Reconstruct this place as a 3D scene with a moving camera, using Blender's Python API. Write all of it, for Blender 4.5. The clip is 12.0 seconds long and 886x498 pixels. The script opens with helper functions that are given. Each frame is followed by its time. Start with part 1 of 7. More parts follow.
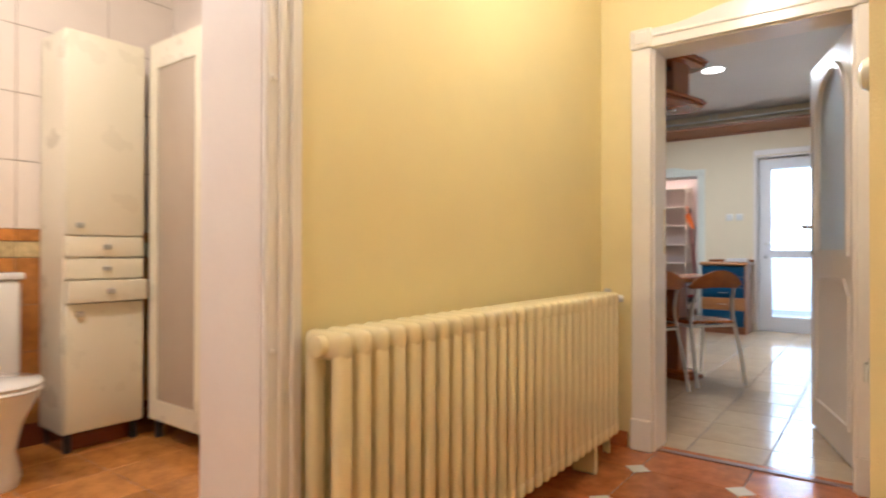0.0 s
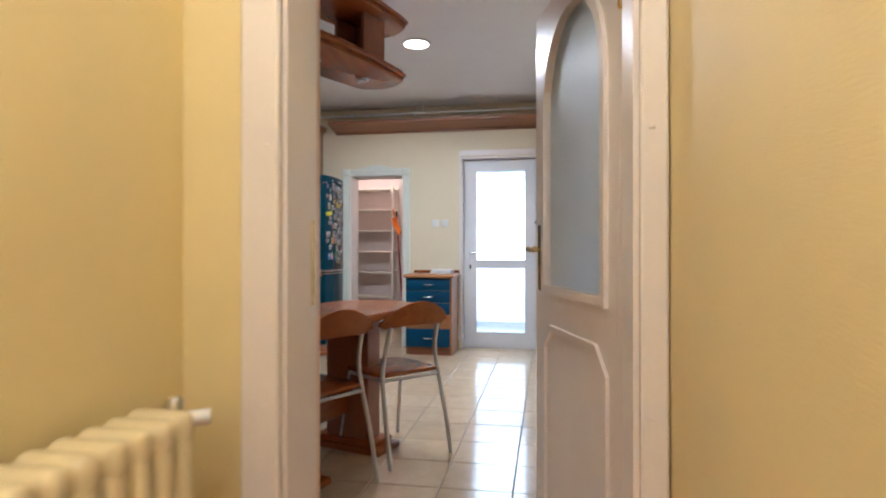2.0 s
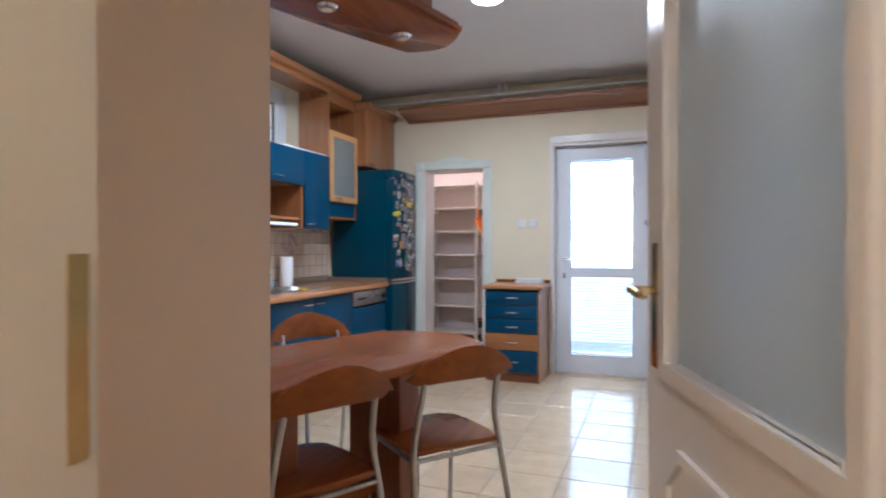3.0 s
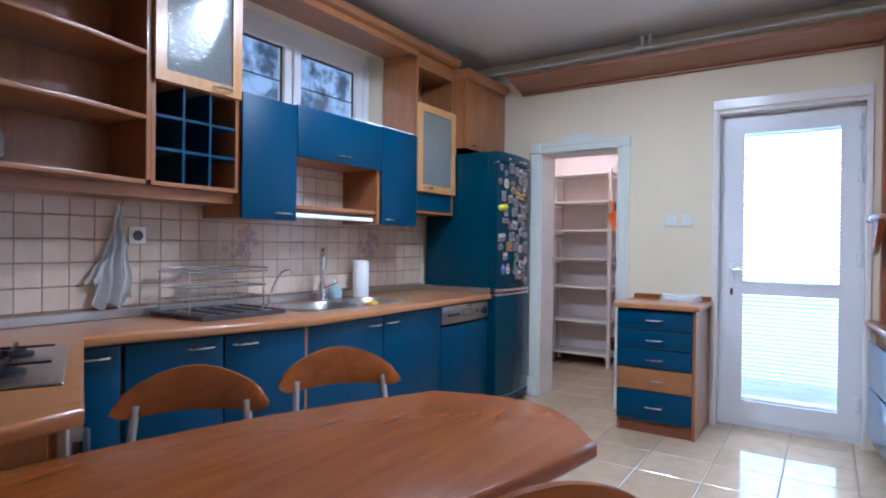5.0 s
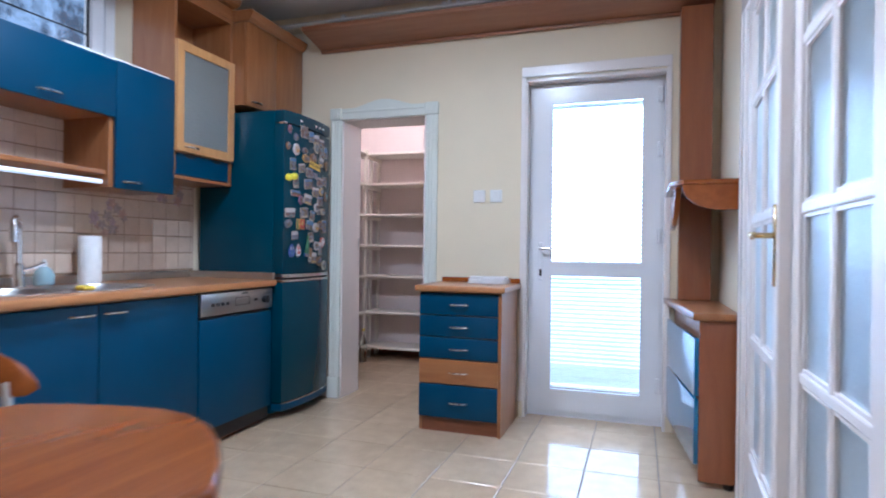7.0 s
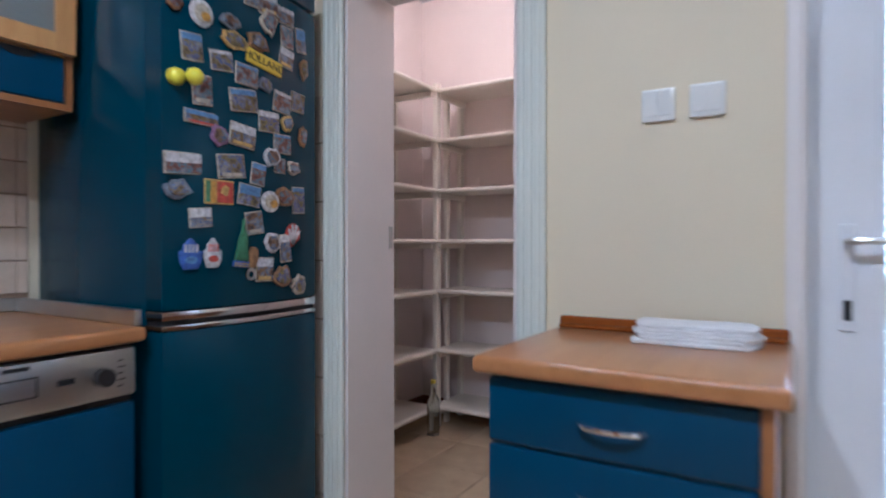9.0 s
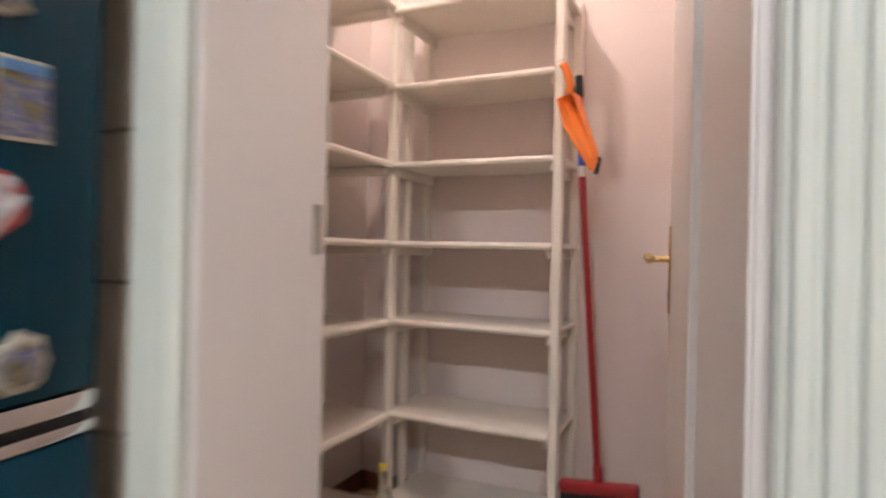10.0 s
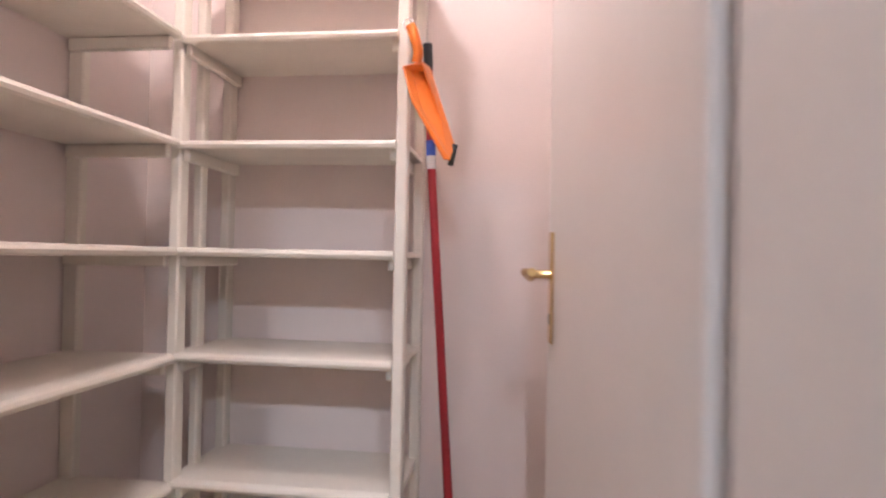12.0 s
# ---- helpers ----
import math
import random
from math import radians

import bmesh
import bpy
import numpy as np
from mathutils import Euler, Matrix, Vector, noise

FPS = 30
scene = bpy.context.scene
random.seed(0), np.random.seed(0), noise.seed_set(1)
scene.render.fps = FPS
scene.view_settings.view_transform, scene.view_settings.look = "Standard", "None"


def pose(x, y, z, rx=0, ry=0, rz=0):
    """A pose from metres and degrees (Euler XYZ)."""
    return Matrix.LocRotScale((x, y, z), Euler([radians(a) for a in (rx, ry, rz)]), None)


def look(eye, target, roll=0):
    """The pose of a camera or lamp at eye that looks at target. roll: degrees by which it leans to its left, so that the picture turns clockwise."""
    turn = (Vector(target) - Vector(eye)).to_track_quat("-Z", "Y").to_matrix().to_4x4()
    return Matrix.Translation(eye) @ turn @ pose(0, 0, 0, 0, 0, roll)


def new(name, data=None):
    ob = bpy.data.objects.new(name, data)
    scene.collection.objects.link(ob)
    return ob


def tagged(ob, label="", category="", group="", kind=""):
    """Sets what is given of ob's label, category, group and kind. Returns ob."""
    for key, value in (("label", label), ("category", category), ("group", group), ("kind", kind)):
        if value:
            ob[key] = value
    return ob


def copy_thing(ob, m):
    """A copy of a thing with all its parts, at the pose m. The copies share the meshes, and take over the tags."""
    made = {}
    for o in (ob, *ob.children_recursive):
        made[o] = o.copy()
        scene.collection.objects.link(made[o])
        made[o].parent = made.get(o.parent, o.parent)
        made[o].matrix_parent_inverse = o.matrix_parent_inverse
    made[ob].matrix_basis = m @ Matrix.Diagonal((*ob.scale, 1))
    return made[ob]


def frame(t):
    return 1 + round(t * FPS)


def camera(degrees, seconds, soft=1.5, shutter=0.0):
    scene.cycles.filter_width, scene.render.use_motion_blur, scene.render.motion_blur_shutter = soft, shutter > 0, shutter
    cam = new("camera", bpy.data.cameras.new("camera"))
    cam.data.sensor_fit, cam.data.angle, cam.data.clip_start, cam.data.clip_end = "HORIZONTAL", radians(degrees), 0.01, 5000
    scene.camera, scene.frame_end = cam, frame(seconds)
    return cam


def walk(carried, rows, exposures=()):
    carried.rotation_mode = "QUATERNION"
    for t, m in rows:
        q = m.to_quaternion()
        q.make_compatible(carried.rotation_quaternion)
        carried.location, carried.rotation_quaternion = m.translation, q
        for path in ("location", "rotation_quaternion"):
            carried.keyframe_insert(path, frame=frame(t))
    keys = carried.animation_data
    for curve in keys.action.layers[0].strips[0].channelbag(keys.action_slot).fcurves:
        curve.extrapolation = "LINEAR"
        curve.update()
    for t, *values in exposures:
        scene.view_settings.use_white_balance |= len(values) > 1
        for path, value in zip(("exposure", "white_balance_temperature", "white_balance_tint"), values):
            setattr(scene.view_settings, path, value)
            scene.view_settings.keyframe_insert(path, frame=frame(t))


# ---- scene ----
cam = camera(74.5, 12.0, soft=2.0, shutter=0.5)
EXPOSURES = [
    (0.0, 0.08, 6100, 10), (1.0, 0.03, 6100, 10), (2.0, 0.12, 5950, 10), (2.5, 0.14, 5750, 10), (3.0, 0.06, 5550, 10), (3.7, -0.08, 5400, 10), (5.3, 0.16, 5050, 12),
    (6.7, 0.18, 5200, 12), (8.5, 0.0, 5050, 12), (9.0, -0.12, 5300, 12), (9.5, -0.08, 6300, 10), (10.0, 0.45, 6350, 10), (10.5, 0.53, 6000, 10), (11.0, 0.66, 5800, 10), (11.5, 0.8, 5750, 10), (12.0, 0.84, 5750, 10)]
PATH = [
    (0, (0.622, -1.094, 0.949), (-0.576, 0.508, 0.961), 0.1),
    (0.5, (0.445, -0.919, 0.965), (-0.421, 0.884, 0.975), 0.2),
    (1, (0.39, -0.48, 0.985), (-0.077, 1.465, 0.994), -0.0),
    (1.5, (0.36, -0.004, 1.033), (-0.031, 1.957, 1.04), 0.2),
    (2, (0.362, 0.469, 1.086), (0.011, 2.438, 1.092), 0.0),
    (2.5, (0.379, 0.999, 1.143), (-0.055, 2.952, 1.144), -0.2),
    (3, (0.341, 1.451, 1.172), (-0.351, 3.327, 1.166), 0.0),
    (3.5, (0.263, 1.785, 1.186), (-0.657, 3.56, 1.169), 0.3),
    (3.6, (0.244, 1.852, 1.179), (-0.736, 3.595, 1.16), 0.5),
    (3.7, (0.226, 1.922, 1.173), (-0.807, 3.634, 1.15), 0.4),
    (5.3, (0.064, 2.597, 1.217), (-1.042, 4.264, 1.205), 0.7),
    (5.5, (0.077, 2.603, 1.229), (-0.947, 4.32, 1.221), 0.7),
    (6, (0.116, 2.618, 1.198), (-0.751, 4.421, 1.196), 0.7),
    (6.5, (0.142, 2.746, 1.083), (-0.534, 4.629, 1.082), 0.8),
    (6.7, (0.131, 2.923, 1.046), (-0.488, 4.824, 1.048), 0.8),
    (8.3, (-0.111, 4.732, 1.056), (-1.07, 6.487, 1.051), 0.1),
    (8.5, (-0.234, 4.934, 1.033), (-1.237, 6.665, 1.025), 0.1),
    (9, (-0.579, 5.389, 1.053), (-1.617, 7.099, 1.039), -0.0),
    (9.5, (-0.964, 5.885, 1.083), (-1.995, 7.599, 1.059), 0.6),
    (9.8, (-1.198, 6.156, 1.071), (-2.154, 7.911, 1.025), 1.0),
    (10, (-1.283, 6.353, 1.05), (-2.112, 8.173, 1.057), 1.2),
    (10.5, (-1.446, 6.785, 1.094), (-1.961, 8.718, 1.102), 1.2),
    (11, (-1.501, 7.094, 1.109), (-1.914, 9.051, 1.108), 1.1),
    (11.5, (-1.508, 7.066, 1.124), (-1.846, 9.037, 1.117), 0.9),
    (12, (-1.444, 6.751, 1.073), (-1.683, 8.736, 1.098), 1.1),
]
walk(cam, [(t, look(eye, target, roll)) for t, eye, target, roll in PATH], EXPOSURES)

# ---------------------------------------------------------------- world and lights
world = bpy.data.worlds.new("world")
scene.world = world
world.use_nodes = True
wn = world.node_tree.nodes
sky = wn.new("ShaderNodeTexSky")
sky.sky_type, sky.sun_disc, sky.sun_elevation, sky.sun_rotation = "NISHITA", False, radians(28), radians(200)
world.node_tree.links.new(sky.outputs[0], wn["Background"].inputs[0])
wn["Background"].inputs[1].default_value = 0.12


def sun_lamp():
    d = bpy.data.lights.new("sun", "SUN")
    d.energy, d.angle, d.color = 1.2, radians(10), (1.0, 0.95, 0.88)
    o = new("sun", d)
    o.matrix_world = look((0, 14, 12), (0, 0, 0))


def area_lamp(name, eye, target, w, h, watts, colour):
    d = bpy.data.lights.new(name, "AREA")
    d.shape, d.size, d.size_y, d.energy, d.color = "RECTANGLE", w, h, watts, colour
    o = new(name, d)
    o.matrix_world = look(eye, target)
    return o


def bulb(name, place, watts, colour, radius=0.05):
    d = bpy.data.lights.new(name, "POINT")
    d.energy, d.color, d.shadow_soft_size = watts, colour, radius
    o = new(name, d)
    o.location = place
    return o


HALL_LIGHT, KITCHEN_LIGHT, PANTRY_LIGHT, BATH_LIGHT = 26, 28, 17, 44
sun_lamp()
# two bulbs added out of view to light the hall
bulb("unseen_hall_bulb", (0.1, 0.55, 2.38), HALL_LIGHT * 0.95, (1.0, 0.95, 0.88), 0.06)
bulb("unseen_hall_bulb_back", (0.1, -1.6, 2.38), HALL_LIGHT * 1.35, (1.0, 0.95, 0.88), 0.06)
for px, py in ((-0.64, 4.90), (-1.27, 4.85)):
    area_lamp("ceiling_lamp_light", (px, py, 2.685), (px, py, 0), 0.13, 0.13, KITCHEN_LIGHT, (0.88, 0.94, 1.0))
bulb("pantry_bulb", (-1.98, 7.66, 2.48), PANTRY_LIGHT, (1.0, 0.86, 0.79), 0.05)
bulb("bath_bulb", (-1.55, -0.75, 2.3), BATH_LIGHT, (1.0, 0.93, 0.86), 0.06)
# added area lamps stand in for daylight; the next room's window isn't built
area_lamp("balcony_daylight", (-0.15, 7.55, 1.25), (-0.15, 0, 0.7), 1.1, 2.1, 64, (0.50, 0.72, 1.0))
area_lamp("room_daylight", (3.4, 5.0, 1.5), (0, 5.0, 1.3), 2.4, 1.8, 18, (0.72, 0.86, 1.0))


# ---------------------------------------------------------------- materials
def mat(name, colour, rough=0.5, metal=0.0, scale=6.0, vary=0.08, grain=120.0, bump=0.02, coat=0.0, per_object=0.0, stretch=(1, 1, 1), rough_vary=0.12, spec=0.5):
    """A surface with slow stains, fine grain, uneven gloss and a little relief."""
    m = bpy.data.materials.new(name)
    m.use_nodes = True
    n, l = m.node_tree.nodes, m.node_tree.links
    b = n["Principled BSDF"]
    geo = n.new("ShaderNodeNewGeometry")
    mp = n.new("ShaderNodeMapping")
    mp.inputs["Scale"].default_value = stretch
    l.new(geo.outputs["Position"], mp.inputs["Vector"])
    big, fine = n.new("ShaderNodeTexNoise"), n.new("ShaderNodeTexNoise")
    big.inputs["Scale"].default_value, big.inputs["Detail"].default_value = scale, 5
    fine.inputs["Scale"].default_value, fine.inputs["Detail"].default_value = grain, 3
    l.new(mp.outputs[0], big.inputs["Vector"])
    l.new(mp.outputs[0], fine.inputs["Vector"])
    add = n.new("ShaderNodeMath")
    add.operation = "MULTIPLY_ADD"
    l.new(fine.outputs[0], add.inputs[0])
    add.inputs[1].default_value = 0.4
    l.new(big.outputs[0], add.inputs[2])
    last = add
    if per_object:
        info = n.new("ShaderNodeObjectInfo")
        more = n.new("ShaderNodeMath")
        more.operation = "MULTIPLY_ADD"
        l.new(info.outputs["Random"], more.inputs[0])
        more.inputs[1].default_value = per_object
        l.new(add.outputs[0], more.inputs[2])
        last = more
    ramp = n.new("ShaderNodeMapRange")
    ramp.inputs["From Min"].default_value, ramp.inputs["From Max"].default_value = 0.35, 1.05 + per_object
    ramp.inputs["To Min"].default_value, ramp.inputs["To Max"].default_value = 1 - vary, 1 + vary
    l.new(last.outputs[0], ramp.inputs[0])
    mix = n.new("ShaderNodeVectorMath")
    mix.operation = "MULTIPLY"
    mix.inputs[0].default_value = colour
    l.new(ramp.outputs[0], mix.inputs[1])
    l.new(mix.outputs[0], b.inputs["Base Color"])
    rr = n.new("ShaderNodeMapRange")
    rr.inputs["To Min"].default_value, rr.inputs["To Max"].default_value = max(0.02, rough - rough_vary * rough), rough + rough_vary * rough
    l.new(big.outputs[0], rr.inputs[0])
    l.new(rr.outputs[0], b.inputs["Roughness"])
    b.inputs["Metallic"].default_value = metal
    b.inputs["Coat Weight"].default_value = coat
    b.inputs["Coat Roughness"].default_value = 0.12
    b.inputs["Specular IOR Level"].default_value = spec
    if bump:
        bp = n.new("ShaderNodeBump")
        bp.inputs["Strength"].default_value, bp.inputs["Distance"].default_value = 0.35, bump * 0.05
        l.new(fine.outputs[0], bp.inputs["Height"])
        l.new(bp.outputs[0], b.inputs["Normal"])
    return m


def wood(name, dark, light, rough=0.32, axis="Y", rings=9.0, coat=0.25, spec=0.5):
    """Veneer: long streaks along one axis with pores across."""
    m = bpy.data.materials.new(name)
    m.use_nodes = True
    n, l = m.node_tree.nodes, m.node_tree.links
    b = n["Principled BSDF"]
    geo, mp = n.new("ShaderNodeNewGeometry"), n.new("ShaderNodeMapping")
    s = {"X": (0.9, 9, 9), "Y": (9, 0.9, 9), "Z": (9, 9, 0.9)}[axis]
    mp.inputs["Scale"].default_value = s
    l.new(geo.outputs["Position"], mp.inputs["Vector"])
    a, p = n.new("ShaderNodeTexNoise"), n.new("ShaderNodeTexNoise")
    a.inputs["Scale"].default_value, a.inputs["Detail"].default_value, a.inputs["Distortion"].default_value = rings * 0.35, 6, 0.6
    p.inputs["Scale"].default_value, p.inputs["Detail"].default_value = rings * 5, 2
    l.new(mp.outputs[0], a.inputs["Vector"])
    l.new(mp.outputs[0], p.inputs["Vector"])
    mul = n.new("ShaderNodeMath")
    mul.operation = "MULTIPLY_ADD"
    l.new(p.outputs[0], mul.inputs[0])
    mul.inputs[1].default_value = 0.35
    l.new(a.outputs[0], mul.inputs[2])
    r = n.new("ShaderNodeValToRGB")
    r.color_ramp.elements[0].position, r.color_ramp.elements[1].position = 0.42, 0.92
    r.color_ramp.elements[0].color, r.color_ramp.elements[1].color = (*dark, 1), (*light, 1)
    l.new(mul.outputs[0], r.inputs[0])
    l.new(r.outputs[0], b.inputs["Base Color"])
    b.inputs["Roughness"].default_value = rough
    b.inputs["Coat Weight"].default_value, b.inputs["Coat Roughness"].default_value = coat, 0.15
    b.inputs["Specular IOR Level"].default_value = spec
    bp = n.new("ShaderNodeBump")
    bp.inputs["Strength"].default_value, bp.inputs["Distance"].default_value = 0.15, 0.0006
    l.new(p.outputs[0], bp.inputs["Height"])
    l.new(bp.outputs[0], b.inputs["Normal"])
    return m


def glass_mat(name, colour, rough, bump=0.0, scale=60.0, stretch=(1, 1, 1), density=1.0):
    m = bpy.data.materials.new(name)
    m.use_nodes = True
    n, l = m.node_tree.nodes, m.node_tree.links
    b = n["Principled BSDF"]
    b.inputs["Base Color"].default_value = (*colour, 1)
    b.inputs["Roughness"].default_value = rough
    b.inputs["Transmission Weight"].default_value = density
    b.inputs["IOR"].default_value = 1.45
    if bump:
        geo, mp = n.new("ShaderNodeNewGeometry"), n.new("ShaderNodeMapping")
        mp.inputs["Scale"].default_value = stretch
        l.new(geo.outputs["Position"], mp.inputs["Vector"])
        t, bp = n.new("ShaderNodeTexNoise"), n.new("ShaderNodeBump")
        t.inputs["Scale"].default_value = scale
        l.new(mp.outputs[0], t.inputs["Vector"])
        bp.inputs["Strength"].default_value, bp.inputs["Distance"].default_value = bump, 0.01
        l.new(t.outputs[0], bp.inputs["Height"])
        l.new(bp.outputs[0], b.inputs["Normal"])
    return m


def glow(name, colour, strength):
    m = bpy.data.materials.new(name)
    m.use_nodes = True
    b = m.node_tree.nodes["Principled BSDF"]
    b.inputs["Base Color"].default_value = (0.8, 0.8, 0.8, 1)
    b.inputs["Emission Color"].default_value = (*colour, 1)
    b.inputs["Emission Strength"].default_value = strength
    return m


YELLOW = mat("yellow_wall_paint", (0.80, 0.665, 0.355), 0.55, scale=2.5, vary=0.05, grain=260, bump=0.05)
CREAM = mat("cream_wall_paint", (0.78, 0.68, 0.50), 0.6, scale=2.5, vary=0.05, grain=260, bump=0.05)
PINK = mat("pale_pink_wall_paint", (0.80, 0.69, 0.65), 0.6, scale=3, vary=0.05, grain=260, bump=0.05)
CEIL = mat("ceiling_paint", (0.74, 0.73, 0.72), 0.75, scale=2, vary=0.04, grain=200, bump=0.04)
CASING = mat("white_gloss_joinery", (0.82, 0.765, 0.735), 0.24, scale=5, vary=0.04, grain=90, bump=0.015)
# same white gloss joinery; the kitchen light's cool mint cast is put into its colour
CASING_COOL_LIT = mat("cool_lit_white_joinery", (0.76, 0.78, 0.71), 0.26, scale=5, vary=0.04, grain=90, bump=0.015)
LEAF = mat("white_door_paint", (0.82, 0.75, 0.71), 0.30, scale=5, vary=0.04, grain=90, bump=0.015)
SHELF = mat("white_painted_pine", (0.80, 0.735, 0.645), 0.42, scale=7, vary=0.07, grain=70, bump=0.03, stretch=(1, 1, 1))
RADIATOR = mat("cream_radiator_enamel", (0.80, 0.68, 0.42), 0.26, scale=9, vary=0.05, grain=80, bump=0.03)
BLUE = mat("teal_blue_lacquer", (0.001, 0.045, 0.100), 0.42, scale=4, vary=0.10, grain=220, bump=0.006, spec=0.25)
FRIDGE = mat("teal_fridge_enamel", (0.0008, 0.039, 0.066), 0.20, scale=4, vary=0.06, grain=300, bump=0.004, spec=0.3)
BEECH = wood("beech_veneer_upright", (0.27, 0.098, 0.031), (0.37, 0.155, 0.055), axis="Z")
BEECH_L = wood("beech_veneer_along", (0.27, 0.098, 0.031), (0.37, 0.155, 0.055), axis="Y")
BEECH_X = wood("beech_veneer_across", (0.27, 0.098, 0.031), (0.37, 0.155, 0.055), axis="X")
WORKTOP = wood("beech_worktop_laminate", (0.37, 0.150, 0.055), (0.47, 0.21, 0.078), rough=0.28, axis="Y", coat=0.3)
CHERRY = wood("cherry_table_veneer", (0.225, 0.056, 0.0095), (0.315, 0.088, 0.0155), rough=0.26, axis="Y", coat=0.05, spec=0.35)
CHERRY_Z = wood("cherry_upright_veneer", (0.23, 0.068, 0.024), (0.30, 0.098, 0.034), rough=0.3, axis="Z", coat=0.3)
PELMET = wood("reddish_pelmet_veneer", (0.25, 0.100, 0.048), (0.34, 0.150, 0.075), axis="X", rough=0.4, coat=0.1)
DARKWOOD = wood("brown_plinth_wood", (0.13, 0.035, 0.012), (0.22, 0.07, 0.028), rough=0.35, axis="X")
CHROME = mat("chrome", (0.78, 0.78, 0.80), 0.12, 1.0, scale=20, vary=0.04, bump=0)
STEEL = mat("brushed_steel", (0.58, 0.57, 0.55), 0.30, 1.0, scale=14, vary=0.10, grain=300, bump=0.01, stretch=(1, 0.1, 1))
BRASS = mat("polished_brass", (0.75, 0.55, 0.26), 0.18, 1.0, scale=20, vary=0.06, bump=0)
BLACK = mat("black_plastic", (0.015, 0.015, 0.017), 0.4, scale=20, vary=0.15, bump=0.01)
DARK = mat("dark_void", (0.02, 0.016, 0.014), 0.7, scale=8, vary=0.2)
WHITEPL = mat("white_plastic", (0.82, 0.82, 0.80), 0.25, scale=10, vary=0.03, bump=0)
PVC = mat("white_pvc", (0.80, 0.81, 0.84), 0.22, scale=6, vary=0.03, bump=0)
CERAMIC = mat("white_ceramic", (0.84, 0.82, 0.80), 0.08, scale=6, vary=0.02, bump=0, coat=0.5)
CREAMLAC = mat("cream_cabinet_lacquer", (0.80, 0.73, 0.58), 0.28, scale=5, vary=0.015, bump=0.004)
FLOORTILE = mat("beige_floor_tile", (0.54, 0.40, 0.26), 0.13, scale=11, vary=0.20, grain=60, bump=0.012, per_object=0.35, rough_vary=0.3, spec=0.95)
GROUT = mat("grey_grout", (0.25, 0.20, 0.16), 0.8, scale=20, vary=0.15, bump=0.05)
ENTRY = mat("peach_wall_paint", (0.80, 0.60, 0.47), 0.6, scale=2.5, vary=0.05, grain=260, bump=0.05)
WALLTILE = mat("beige_wall_tile", (0.62, 0.49, 0.38), 0.16, scale=16, vary=0.16, grain=70, bump=0.02, per_object=0.5)
WALLGROUT = mat("brown_wall_grout", (0.30, 0.205, 0.14), 0.8, scale=20, vary=0.15, bump=0.05)
HALLTILE = mat("terracotta_marbled_tile", (0.46, 0.145, 0.05), 0.15, scale=13, vary=0.55, grain=40, bump=0.012, per_object=0.3)
INSET = mat("white_marble_inset", (0.72, 0.64, 0.55), 0.2, scale=18, vary=0.12, bump=0.01)
BATHTILE = mat("pale_pink_wall_tile", (0.80, 0.70, 0.62), 0.10, scale=5, vary=0.05, bump=0, per_object=0.1)
BATHBROWN = mat("ochre_marbled_tile", (0.50, 0.20, 0.05), 0.12, scale=10, vary=0.5, grain=40, bump=0.01, per_object=0.3)
BATHDARK = mat("dark_red_brown_tile", (0.16, 0.035, 0.015), 0.15, scale=10, vary=0.3, bump=0.01)
BORDER = mat("ornate_border_tile", (0.55, 0.42, 0.22), 0.15, scale=30, vary=0.5, bump=0.02, per_object=0.3)
PAPER = mat("white_paper_towel", (0.82, 0.81, 0.79), 0.9, scale=40, vary=0.06, grain=300, bump=0.1)
CLOTH = mat("white_cotton_cloth", (0.80, 0.79, 0.78), 0.92, scale=30, vary=0.10, grain=500, bump=0.12)
ORANGE = mat("orange_plastic", (0.85, 0.22, 0.03), 0.35, scale=10, vary=0.06, bump=0.01)
RED = mat("dark_red_lacquer", (0.33, 0.022, 0.03), 0.3, scale=12, vary=0.1, bump=0)
BRISTLE = mat("black_bristles", (0.02, 0.02, 0.022), 0.9, scale=200, vary=0.4, bump=0.4)
GREENGLASS = glass_mat("clear_bottle_glass", (0.85, 0.9, 0.85), 0.04)
CLEAR = glass_mat("clear_window_glass", (0.97, 0.98, 0.98), 0.0)
FROST = glass_mat("frosted_door_glass", (0.80, 0.86, 0.90), 0.42, 0.10, 90, density=0.75)
RIPPLE = glass_mat("rippled_cabinet_glass", (0.42, 0.44, 0.42), 0.03, 0.20, 26, (1, 1, 3.2), density=0.55)
OBSCURE = glass_mat("obscure_pane_glass", (0.85, 0.92, 0.95), 0.30, 0.15, 80)
LED = glow("led_panel", (1.0, 0.95, 0.88), 14)
TUBE = glow("under_cabinet_tube", (0.75, 0.85, 1.0), 0.6)


# ---------------------------------------------------------------- mesh helpers
def box_bm(x0, x1, y0, y1, z0, z1, bev=0.0, seg=1):
    bm = bmesh.new()
    bmesh.ops.create_cube(bm, size=1)
    bmesh.ops.scale(bm, vec=(x1 - x0, y1 - y0, z1 - z0), verts=bm.verts)
    bmesh.ops.translate(bm, vec=((x0 + x1) / 2, (y0 + y1) / 2, (z0 + z1) / 2), verts=bm.verts)
    if bev:
        bmesh.ops.bevel(bm, geom=bm.edges[:], offset=bev, segments=seg, affect="EDGES", profile=0.5)
    return bm


